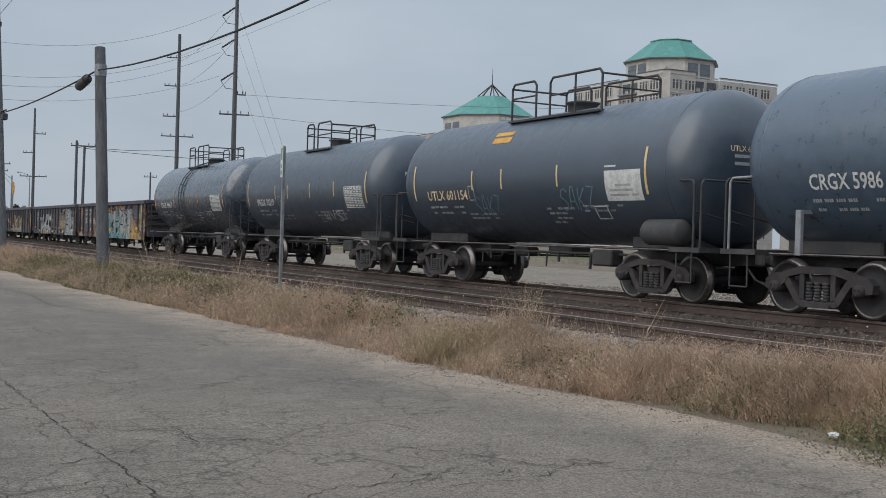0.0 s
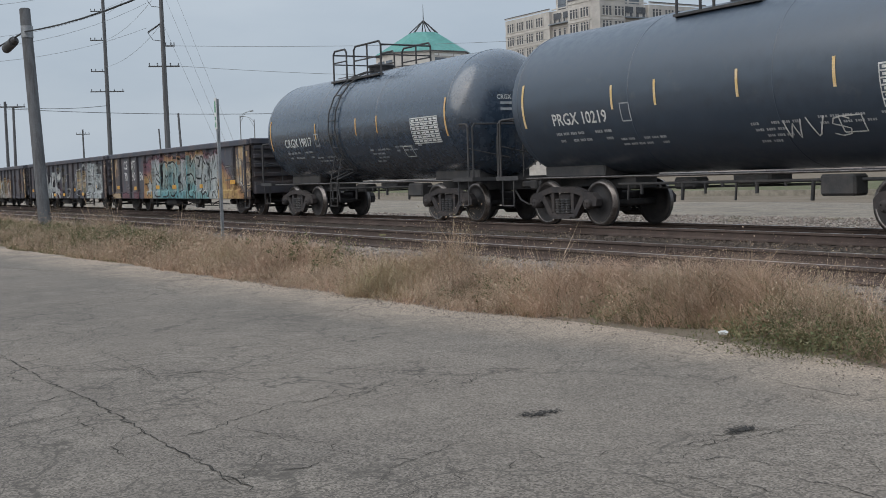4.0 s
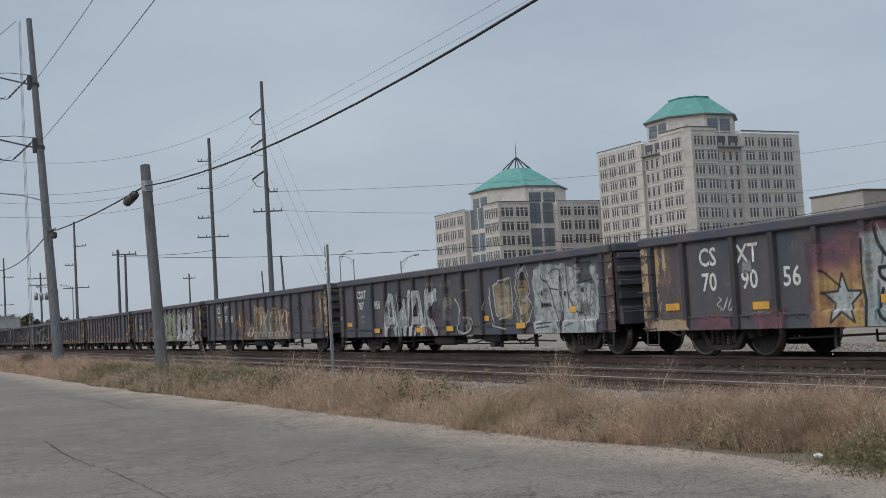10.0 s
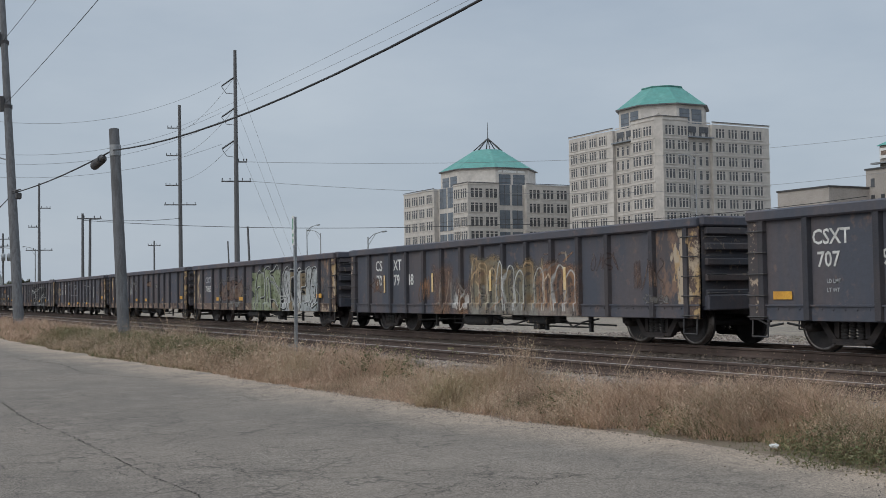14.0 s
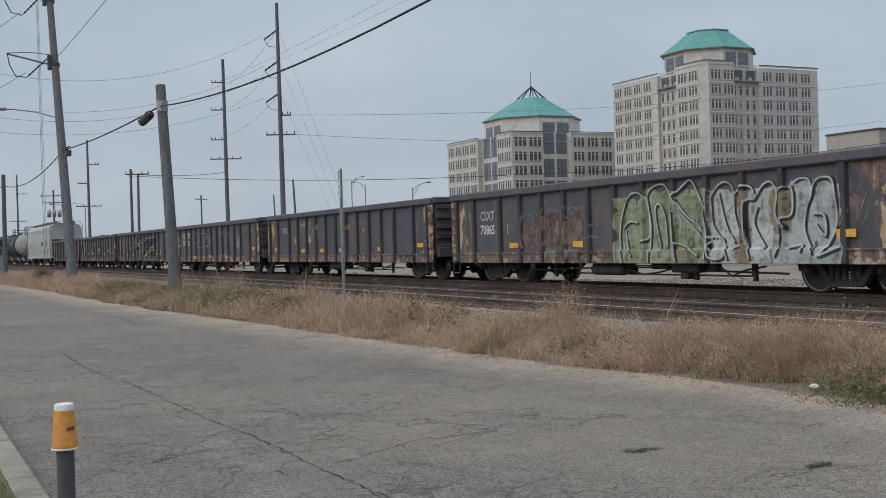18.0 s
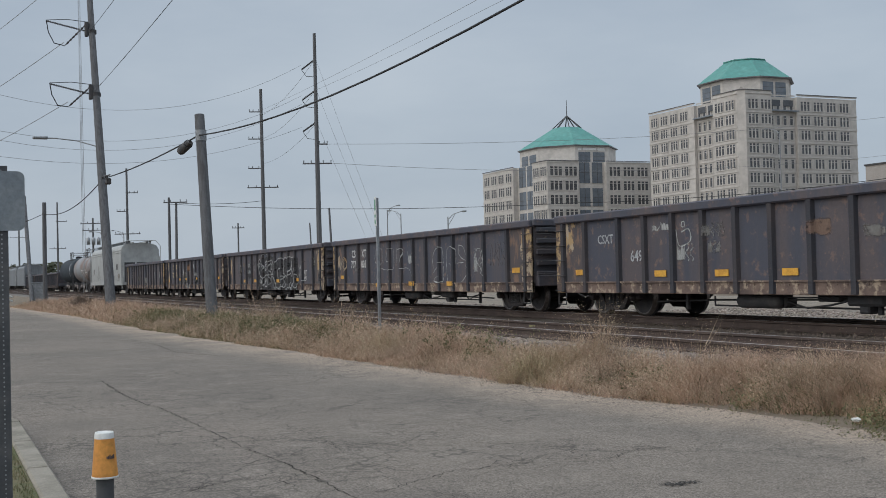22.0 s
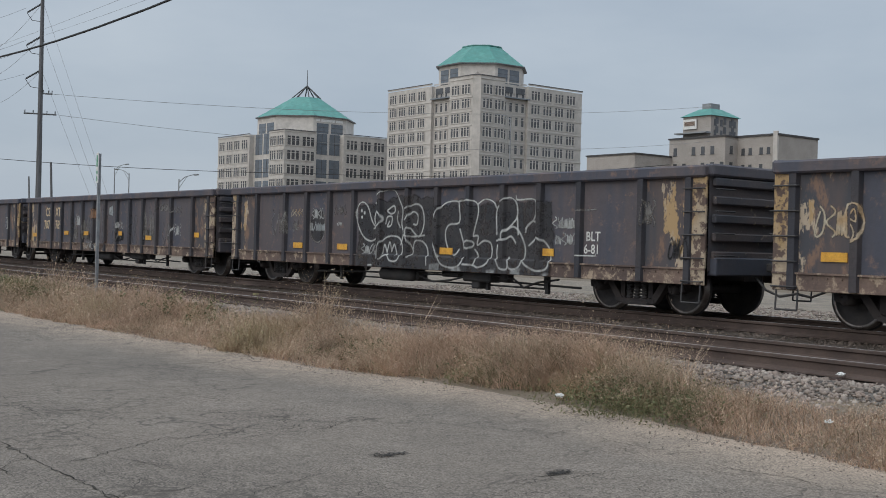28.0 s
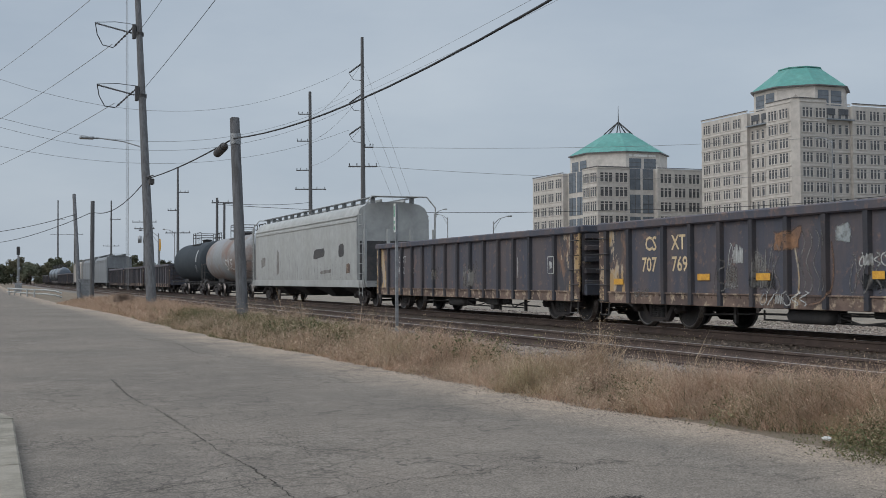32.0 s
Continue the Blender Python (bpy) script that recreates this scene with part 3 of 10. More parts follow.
# ---- train parts ----
def truck_meshes():
    sf = Shape()
    # side frame: an arch bar casting with two windows and a spring pocket
    y0, y1 = -0.07, 0.07
    sf.plate([(-1.12, 0.42), (-1.14, 0.56), (-1.02, 0.67), (-0.7, 0.71), (-0.66, 0.58), (-0.74, 0.5), (-0.92, 0.4)], y0, y1)
    sf.plate([(0.92, 0.4), (0.74, 0.5), (0.66, 0.58), (0.7, 0.71), (1.02, 0.67), (1.14, 0.56), (1.12, 0.42)], y0, y1)
    sf.plate([(-0.74, 0.6), (-0.74, 0.71), (-0.36, 0.81), (0.36, 0.81), (0.74, 0.71), (0.74, 0.6), (0.34, 0.69), (-0.34, 0.69)], y0 - 0.006, y1 + 0.006)
    for s in (-1, 1):
        sf.plate([(s * 0.78, 0.62), (s * 0.62, 0.62), (s * 0.28, 0.18), (s * 0.46, 0.2)][::-s], y0 + 0.006, y1 - 0.006)
        sf.plate([(s * 0.38, 0.7), (s * 0.28, 0.7), (s * 0.28, 0.25), (s * 0.38, 0.3)][::-s], y0 + 0.012, y1 - 0.01)
    sf.box(-0.42, 0.42, y0 - 0.005, y1 + 0.005, 0.16, 0.25, 0.015)
    sf.box(-0.3, 0.3, -0.11, 0.11, 0.145, 0.19)
    prof = [(0.235, 0.04)]
    for k in range(6):
        prof += [(0.25 + k * 0.052, 0.04), (0.262 + k * 0.052, 0.068), (0.29 + k * 0.052, 0.068), (0.302 + k * 0.052, 0.04)]
    spring = Shape().spin(prof, 10, "z").moved(0, -0.03, 0)
    cap = Shape()
    cap.spin([(-0.16, 0.0), (-0.16, 0.07), (-0.13, 0.1), (-0.02, 0.105), (0.1, 0.1)], 14, "y")
    for k in range(3):
        a = 2.09 * k + 0.5
        cap.rod((0.055 * math.cos(a), -0.16, 0.055 * math.sin(a)), (0.055 * math.cos(a), -0.18, 0.055 * math.sin(a)), 0.018, 6)
    bol = Shape().box(-0.2, 0.2, -1.0, 1.0, 0.5, 0.68, 0.03)
    bol.box(-0.32, 0.32, -0.28, 0.28, 0.6, 0.8)
    bol.box(-0.06, 0.06, -0.72, 0.72, 0.24, 0.32)
    wheel = Shape()
    for s in (-1, 1):
        prof = [(s * 0.66, 0.09), (s * 0.685, 0.17), (s * 0.7, 0.36), (s * 0.665, 0.385), (s * 0.665, 0.485), (s * 0.69, 0.488), (s * 0.7, 0.462), (s * 0.8, 0.455), (s * 0.8, 0.39), (s * 0.77, 0.375), (s * 0.75, 0.18), (s * 0.8, 0.14), (s * 0.8, 0.09)]
        wheel.spin(prof, 36, "y")
    wheel.rod((0, -1.08, 0), (0, 1.08, 0), 0.075, 12)
    me = wheel.mesh("wheelset", [MAT["wheel_steel"], MAT["wheel_rim"]])
    for p in me.polygons:
        r = math.hypot(p.center.x, p.center.z)
        if 0.448 < r < 0.47 or (r > 0.42 and abs(p.normal.y) > 0.9 and abs(p.center.y) > 0.79):
            p.material_index = 1
    return dict(frame=sf.mesh("side_frame", MAT["truck_iron"]), spring=spring.mesh("spring", MAT["steel_dark"]), cap=cap.mesh("bearing_cap", MAT["truck_iron"]),
                bolster=bol.mesh("truck", MAT["truck_iron"]), wheel=me)


TM = truck_meshes()
WHEELS = []


def add_truck(car, x):
    t = part("truck", TM["bolster"], None, car, "cast iron freight truck", at=(x, 0, 0))
    for s in (-1, 1):
        f = part("side_frame", TM["frame"], None, t, at=(0, s * 1.0, 0))
        for sx in (-0.17, 0.0, 0.17):
            g = part("spring", TM["spring"], None, t, at=(sx, s * 1.0, 0))
            if s > 0:
                g.rotation_euler = (0, 0, math.pi)
        if s > 0:
            f.rotation_euler = (0, 0, math.pi)
        for w in (-1, 1):
            c = part("bearing_cap", TM["cap"], None, t, at=(w * 0.889, s * 1.0, 0.457))
            if s > 0:
                c.rotation_euler = (0, 0, math.pi)
    for w in (-1, 1):
        ws = part("wheelset", TM["wheel"], None, t, "steel wheels with bright worn treads", at=(w * 0.889, 0, 0.457))
        WHEELS.append((ws, w))


COUPLER = Shape().box(0, 0.62, -0.07, 0.07, 0.8, 0.94, 0.02).box(0.55, 0.8, -0.14, 0.12, 0.74, 1.0, 0.04)
COUPLER.pipe([(0.1, -0.22, 0.72), (0.35, -0.24, 0.5), (0.6, -0.2, 0.4), (0.85, -0.12, 0.45)], 0.022)
COUPLER_ME = COUPLER.mesh("coupler", MAT["steel_dark"])


def add_couplers(car, half):
    for s in (-1, 1):
        c = part("coupler", COUPLER_ME, None, car, "knuckle coupler with air hose", at=(s * (half - 0.78), 0, 0))
        if s < 0:
            c.rotation_euler = (0, 0, math.pi)


def text_mesh(body, size, mat, squeeze=1.0):
    """Lettering in the built-in font as a flat mesh in the xz plane, from the lower left."""
    cu = bpy.data.curves.new("lettering", "FONT")
    cu.body, cu.size = body, size
    cu.resolution_u = 2
    cu.offset = size * 0.016
    ob = bpy.data.objects.new("lettering", cu)
    scene.collection.objects.link(ob)
    dg = bpy.context.evaluated_depsgraph_get()
    me = bpy.data.meshes.new_from_object(ob.evaluated_get(dg))
    bpy.data.objects.remove(ob)
    me.materials.clear()
    me.materials.append(mat)
    for v in me.vertices:
        v.co = (v.co.x * squeeze, 0, v.co.y)
    return me


def wrap_tank(me, x, z, zc, r, off=0.006):
    """Lays a flat xz mesh on the near side of a tank."""
    bm = bmesh.new()
    bm.from_mesh(me)
    span = [v.co.z for v in bm.verts]
    if max(span) - min(span) > 0.3:
        bmesh.ops.subdivide_edges(bm, edges=bm.edges[:], cuts=4, use_grid_fill=True)
    for v in bm.verts:
        a = (v.co.z + z - zc) / r
        v.co = (v.co.x + x, -(r + off) * math.cos(a), zc + (r + off) * math.sin(a))
    bm.to_mesh(me)
    bm.free()
    return me


def strip_mesh(x0, x1, z0, z1, mat):
    s = Shape()
    n = max(1, int((z1 - z0) / 0.12))
    v = [(x, 0, z0 + (z1 - z0) * k / n) for k in range(n + 1) for x in (x0, x1)]
    s.add(v, [(2 * k, 2 * k + 1, 2 * k + 3, 2 * k + 2) for k in range(n)])
    return s.mesh("marking", mat)


def stroke(pts, width, surf, mat, closed=False):
    """A painted line through (x, z) points, laid on a side whose y is surf(x, z)."""
    pts = [Vector(p) for p in pts]
    fine = []
    for a, b in zip(pts, pts[1:] + (pts[:1] if closed else [])):
        n = max(1, int((b - a).length / 0.06))
        fine += [a + (b - a) * k / n for k in range(n)]
    fine.append(pts[0] if closed else pts[-1])
    s = Shape()
    v = []
    for k, p in enumerate(fine):
        d = (fine[min(k + 1, len(fine) - 1)] - fine[max(k - 1, 0)])
        d = d.normalized() if d.length > 1e-6 else Vector((1, 0))
        nrm = Vector((-d.y, d.x)) * width / 2
        for q in (p + nrm, p - nrm):
            v.append((q.x, surf(q.x, q.y) - 0.00003 * k, q.y))
    s.add(v, [(2 * k, 2 * k + 1, 2 * k + 3, 2 * k + 2) for k in range(len(fine) - 1)])
    return s


TRAIN = []


def new_car(name, u, label, category, group=""):
    u = u * 0.97846 - 0.431
    car = empty(name, u, FAR_TRACK, 0, label, category, group)
    TRAIN.append((car, u))
    return car


# ---- tank cars ----
def head_bulge(q):
    """How far a dished tank head stands out at a share q of its radius: a flat crown with a tight knuckle."""
    q = min(1.0, q)
    return 0.55 * math.sqrt(1 - q ** 8) + 0.45 * (1 - q * q)


def tank_shell(r, half, zc, head=0.82):
    qs = [math.sin(math.pi / 2 * k / 10) for k in range(1, 11)]
    prof = [(-half - head, 0.001)] + [(-half - head * head_bulge(q), r * q) for q in qs]
    for xx in (-half + 0.01, -half * 0.52, -half * 0.5, 0.0, half * 0.5, half * 0.52, half - 0.01):
        prof.append((xx, r))
    prof += [(half + head * head_bulge(q), r * q) for q in reversed(qs)] + [(half + head, 0.001)]
    return Shape().spin(prof, 56, "x").moved(0, 0, zc)


def tank_car(u, label, marks, shift=0.0, r=1.53, zc=2.58, half=5.3, paint="tank_black", text=None, end_text=None, plain=False, pale=False, wide=0.95, edge=(-5.2, 5.2), stripe="stripe", rail_x=0.9, rail_half=1.75, ladder_x=None):
    car = new_car("tank_car", u, label, "tank car", "tank cars of the train")
    part("tank", tank_shell(r, half, zc), MAT[paint], car, "cylindrical tank")
    full = half + 0.95 + 0.58
    # stub sills, end platforms, saddles
    for s in (-1, 1):
        e = Shape()
        e.box(min(s * 3.0, s * (full - 0.62)), max(s * 3.0, s * (full - 0.62)), -0.28, 0.28, 0.75, 1.02)
        e.box(min(s * 3.4, s * 5.4), max(s * 3.4, s * 5.4), -0.75, 0.75, 1.0, 1.25, 0.03)
        part("stub_sill", e, MAT["steel_dark"], car)
        p = Shape().box(min(s * (full - 1.42), s * (full - 0.58)), max(s * (full - 1.42), s * (full - 0.58)), -1.48, 1.48, 0.97, 1.06)
        part("end_platform", p, MAT["steel_dark"], car)
        xa, xb = s * (full - 1.42), s * (full - 0.76)
        for y in (-1.46, 1.46):
            h = Shape().pipe([(xb, y, 1.06), (xb, y, 2.2), (xb - s * 0.06, y, 2.28), (xb - s * 0.62, y * 0.94, 2.3), (xb - s * 0.8, y * 0.9, 2.3)], 0.024)
            part("end_handrail", h, MAT["galvanised"] if pale else MAT["steel_dark"], car, "bent pipe handrail")
        part("end_handrail", Shape().pipe([(xb, -1.46, 1.72), (xb, -0.3, 1.5)], 0.016), MAT["steel_dark"], car, "bent pipe handrail")
        xr = s * (full - 0.62)
        part("end_railing", Shape().pipe([(xr, -1.42, 1.06), (xr, -1.42, 2.2), (xr, -1.36, 2.28), (xr, 1.36, 2.28), (xr, 1.42, 2.2), (xr, 1.42, 1.06)], 0.022).pipe([(xr, -0.75, 1.06), (xr, -0.75, 2.0)], 0.018), MAT["steel_dark"], car, "pipe railing across the tank's end")
        for y in (-1.45, 1.45):
            part("sill_step", Shape().pipe([(xa + s * 0.2, y, 0.97), (xa + s * 0.2, y, 0.42), (xa + s * 0.62, y, 0.42), (xa + s * 0.62, y, 0.97)], 0.016), MAT["steel_dark"], car)
        for y in (-0.6, 0.6):
            part("saddle", Shape().box(s * 4.35 - 0.32, s * 4.35 + 0.32, y - 0.05, y + 0.05, 1.0, 1.24), MAT["steel_dark"], car)
        if pale:
            part("bracket", Shape().box(s * 4.45 - 0.06, s * 4.45 + 0.06, -1.5, -1.42, 0.98, 1.72, 0.01).box(s * 4.45 - 0.05, s * 4.45 + 0.05, -1.48, -1.1, 1.66, 1.72), MAT["galvanised"], car, "grey steel bracket")
        add_truck(car, s * 4.42)
    run = Shape()
    for y in (-1.47, 1.47):
        run.pipe([(-full + 1.75, y, 1.0), (full - 1.42, y, 1.0)], 0.022)
    part("side_rod", run, MAT["wheel_rim"] if not plain else MAT["steel_dark"], car, "long thin side grab rod")
    if ladder_x is not None:
        st = Shape()
        for dx in (-0.5, -0.08):
            st.pipe([(rail_x + dx, -1.48, 0.35), (rail_x + dx, -1.48, 1.0), (rail_x + dx, -1.3, 1.75)], 0.02)
        for k in range(4):
            st.pipe([(rail_x - 0.5, -1.48, 0.36 + 0.22 * k), (rail_x - 0.08, -1.48, 0.36 + 0.22 * k)], 0.016)
        part("step_ladder", st, MAT["steel_dark"], car)
    # gear slung below
    g = Shape().box(-1.9, -1.3, -0.3, 0.1, 0.72, 0.95, 0.05).box(2.0, 2.7, -0.75, -0.4, 0.6, 0.95, 0.04).box(-0.35, 0.55, -0.3, 0.3, 0.8, 1.02, 0.04)
    g.pipe([(-3.2, -0.55, 0.84), (3.2, -0.55, 0.86)], 0.03).pipe([(-3.2, 0.3, 0.74), (1.6, 0.3, 0.78)], 0.025)
    for k in range(11):
        x = -2.9 + k * 0.5 + 0.13 * math.sin(5.1 * k)
        g.rod((x, -0.55, 0.86), (x + 0.03 * (k % 3 - 1), -0.55, 0.52 + 0.12 * (k % 3)), 0.022 + 0.012 * (k % 2))
    part("brake_rigging", g, MAT["steel_dark"], car)
    # top platform and valve housing
    px = rail_x
    top = zc + r
    q = rail_half
    for y in (-0.7, 0.7):
        part("top_platform", Shape().box(px - q, px + q, y - 0.18, y + 0.18, top - 0.22, top - 0.17), MAT["steel_dark"], car, "grating walkway")
    zt = top + 0.7
    for y in (-0.78, 0.78):
        for a, b, lo in ((px - q, px - 0.42 * q, 0.36), (px - 0.1 * q, px + q, 0.3)):
            rl = Shape().pipe([(a, y, top - 0.28), (a, y, zt - 0.1), (a + 0.1, y, zt), (b - 0.1, y, zt), (b, y, zt - 0.1), (b, y, top - 0.28)], 0.027)
            rl.pipe([(a, y, top + lo), (b, y, top + lo)], 0.02)
            if b - a > 1.2:
                rl.pipe([((a + b) / 2, y, top - 0.28), ((a + b) / 2, y, zt)], 0.024)
            part("top_railing", rl, MAT["steel_dark"], car, "black pipe safety railing")
    for x in (px - q, px + q):
        part("top_railing", Shape().pipe([(x, -0.78, zt - 0.1), (x, 0.78, zt - 0.1)], 0.025).pipe([(x, -0.78, top + 0.33), (x, 0.78, top + 0.33)], 0.02), MAT["steel_dark"], car, "black pipe safety railing")
    dm = Shape().spin([(top - 0.05, 0.34), (top + 0.12, 0.34), (top + 0.15, 0.4), (top + 0.18, 0.4), (top + 0.22, 0.2), (top + 0.24, 0.001)], 20, "z").moved(px, 0, 0)
    part("manway", dm, MAT["steel_dark"], car)
    if ladder_x is not None:
        ld = Shape()
        lx = ladder_x
        for dx in (-0.21, 0.21):
            pts = [(lx + dx, -1.5, 0.5), (lx + dx, -1.57, 1.1)]
            for k in range(9):
                a = -0.9 + 2.3 * k / 8
                pts.append((lx + dx, -(r + 0.07) * math.cos(a), zc + (r + 0.07) * math.sin(a)))
            ld.pipe(pts, 0.02)
        for k in range(9):
            a = -0.85 + 1.9 * k / 8
            ld.rod((lx - 0.21, -(r + 0.07) * math.cos(a), zc + (r + 0.07) * math.sin(a)), (lx + 0.21, -(r + 0.07) * math.cos(a), zc + (r + 0.07) * math.sin(a)), 0.014, 6)
        part("ladder", ld, MAT["steel_dark"], car)
    add_couplers(car, full)
    if plain:
        return car
    # markings
    for xe in edge:
        part("reflective_stripe", wrap_tank(strip_mesh(-0.035, 0.035, 0, 0.92, MAT[stripe]), xe + 0.5 * shift, zc - 0.54, zc, r), None, car, "faded reflective stripe")
    for k in marks:
        part("reflective_stripe", wrap_tank(strip_mesh(-0.03, 0.03, 0, 0.46, MAT[stripe]), k + shift, zc - 0.31, zc, r), None, car, "faded reflective stripe")
    body, size, tx, tz, paintname = text
    tx += shift
    part("lettering", wrap_tank(text_mesh(body, size, MAT[paintname], wide), tx, tz, zc, r), None, car, "painted lettering")
    small = [(tx, tz - 0.22, 0.95, 0.07), (tx + 0.05, tz - 0.38, 1.05, 0.07), (tx + 1.25, tz - 0.22, 0.55, 0.07), (tx + 1.25, tz - 0.38, 0.5, 0.07), (tx + 1.9, tz - 0.42, 1.3, 0.06), (tx + 1.9, tz - 0.54, 1.3, 0.06),
             (1.1, tz - 0.3, 1.1, 0.06), (1.15, tz - 0.42, 0.95, 0.06), (1.15, tz - 0.54, 0.8, 0.06), (1.15, tz - 0.66, 0.75, 0.06), (2.5, tz - 0.25, 1.4, 0.05), (2.5, tz - 0.36, 1.1, 0.05)]
    for k, (bx, bz, bw, bh) in enumerate(small):
        n = max(2, int(bw / 0.2))
        for i in range(n):
            if (i * 7 + k) % 5 == 3:
                continue
            x0 = bx + bw * i / n
            sh = Shape()
            for c in range(4):
                xc, wc = x0 + bw / n * 0.2 * c, bw / n * (0.13 + 0.03 * ((c + i + k) % 2))
                sh.add([(xc, 0, 0), (xc + wc, 0, 0), (xc + wc, 0, bh * 0.85), (xc, 0, bh * 0.85)], [(0, 1, 2, 3)])
            part("stencil_word", wrap_tank(sh.mesh("stencil_word", MAT["grey_paint"]), 0, bz, zc, r), None, car)
    # data table near the right end
    tb = Shape()
    x0, x1 = 3.55 + shift, 4.85 + shift
    for k in range(7):
        z = 0.05 + k * 0.105
        tb.add([(x0, 0, z), (x1, 0, z), (x1, 0, z + 0.025), (x0, 0, z + 0.025)], [(0, 1, 2, 3)])
        if k < 6:
            for i in range(6):
                a = x0 + 0.06 + i * 0.21
                tb.add([(a, 0, z + 0.045), (a + 0.16, 0, z + 0.045), (a + 0.16, 0, z + 0.09), (a, 0, z + 0.09)], [(0, 1, 2, 3)])
    for xx in (x0, x1 - 0.02, 4.2):
        tb.add([(xx, 0, 0.05), (xx + 0.02, 0, 0.05), (xx + 0.02, 0, 0.7), (xx, 0, 0.7)], [(0, 1, 2, 3)])
    if end_text[1]:
        part("data_table", wrap_tank(tb.mesh("data_table", MAT["white_paint"]), 0, zc - 0.73, zc, r), None, car, "white stencilled data table")
    else:
        part("data_panel", wrap_tank(strip_mesh(3.42, 4.58, 0, 0.62, MAT["white_paint"]), 0, zc - 0.66, zc, r), None, car, "white painted panel")
        for i, (bx, bz, bw) in enumerate(((3.55, 0.1, 0.6), (3.55, 0.2, 0.75), (3.75, 0.3, 0.5), (4.25, 0.1, 0.2))):
            part("stencil_line", wrap_tank(strip_mesh(bx, bx + bw, 0, 0.045, MAT["grey_paint"]), 0, zc - 0.66 + bz, zc, r + 0.003), None, car, "small grey stencilled line")
        part("stencil_line", wrap_tank(strip_mesh(3.42, 3.8, 0, 0.035, MAT["white_paint"]), 0, zc + 0.03, zc, r), None, car, "small white stencilled line")
    me = text_mesh(body, 0.15, MAT[paintname], 0.9)
    hd = 0.82
    for v in me.vertices:
        # on the bulge of the right-hand head, towards the near side
        y = -0.62 + v.co.x
        z = 0.28 + v.co.z
        v.co = (half + hd * head_bulge(math.hypot(y, z) / r) + 0.01, y, zc + z)
    part("lettering", me, None, car, "painted lettering")
    for i, zz in enumerate((0.16, 0.02)):
        sh = Shape()
        y0, n = -0.54, 6
        pts = []
        for k in range(n + 1):
            for dz in (0, 0.06):
                y, z = y0 + 0.8 * k / n, zz + dz
                pts.append((half + hd * head_bulge(math.hypot(y, z) / r) + 0.01, y, zc + z))
        sh.add(pts, [(2 * k, 2 * k + 2, 2 * k + 3, 2 * k + 1) for k in range(n)])
        part("stencil_line", sh, MAT["grey_paint"], car, "small white stencilled line")
    fr = stroke([(tx + 2.15, tz - 0.02), (tx + 2.4, tz - 0.02), (tx + 2.4, tz + 0.32), (tx + 2.15, tz + 0.32)], 0.025, lambda a, b: 0.0, None, True)
    part("test_mark", wrap_tank(fr.mesh("test_mark", MAT["grey_paint"]), 0, 0, zc, r), None, car, "small white stencilled square")
    fr = stroke([(2.88, tz - 0.54), (3.3, tz - 0.54), (3.3, tz - 0.24), (2.88, tz - 0.24)], 0.025, lambda a, b: 0.0, None, True)
    part("test_mark", wrap_tank(fr.mesh("test_mark", MAT["white_paint"]), 0, 0, zc, r), None, car, "small white stencilled square")
    # weld seams round the shell, where the heads and the courses meet
    for xs in (-half, -half * 0.33, half * 0.33, half):
        part("weld_seam", Shape().spin([(xs - 0.02, r - 0.02), (xs - 0.012, r + 0.006), (xs + 0.012, r + 0.006), (xs + 0.02, r - 0.02)], 56, "x").moved(0, 0, zc), MAT[paint], car)
    return car


tank_car(-10.5, "black tank car with white lettering, dusty sheen", (0.9, 2.2), pale=True, wide=0.8, edge=(5.2,), paint="tank_blue", text=("CRGX 5986", 0.36, -4.27, 2.03, "white_paint"), end_text=("CRGX", True))
t1 = tank_car(-23.85, shift=-0.35, label="matt black tank car with cream lettering", marks=(-1.55, -0.2, 2.08), wide=1.05, edge=(-4.78, 4.9), paint="tank_matt", text=("UTLX 601154", 0.34, -3.9, 2.05, "cream_paint"), end_text=("UTLX", False), rail_x=0.45, rail_half=1.8)
part("decal", wrap_tank(strip_mesh(-1.35, -0.55, 0, 0.16, MAT["amber"]), 0, 3.4, 2.58, 1.53), None, t1, "orange decal stripes")
part("decal", wrap_tank(strip_mesh(-1.4, -0.6, 0, 0.12, MAT["amber"]), 0, 3.62, 2.58, 1.53), None, t1, "orange decal stripes")
part("air_tank", Shape().spin([(4.5, 0.001), (4.52, 0.2), (4.6, 0.25), (5.5, 0.25), (5.58, 0.2), (5.6, 0.001)], 18, "x").moved(0, -1.25, 1.33), MAT["steel_dark"], t1, "black air reservoir")
t2 = tank_car(-37.55, shift=0.2, label="black tank car with white lettering and a scrawl", marks=(-2.42, -1.22, 0.78, 2.76), paint="tank_matt", text=("PRGX 10219", 0.34, -4.35, 2.05, "white_paint"), stripe="stripe", end_text=("PRGX", True), rail_x=-0.15, rail_half=1.05)
tank_car(-51.3, "black tank car with white lettering and data table", (-1.95, 0.6, 1.8), text=("CRGX 19817", 0.36, -4.2, 2.1, "white_paint"), stripe="stripe_orange", end_text=("CRGX", True), rail_x=-0.65, rail_half=1.45, ladder_x=-0.73)
# ---- gondola cars ----
GON_HALF, GON_Y, GON_TOP, GON_LOW = 8.25, 1.5, 2.52, 0.56
PANELS = 13


def post_xs():
    inner = [-5.35 + 1.07 * k for k in range(11)]
    return [-7.9, -6.85, *inner, 6.85, 7.9]


POSTS = post_xs()


SHIFT = [0.0]


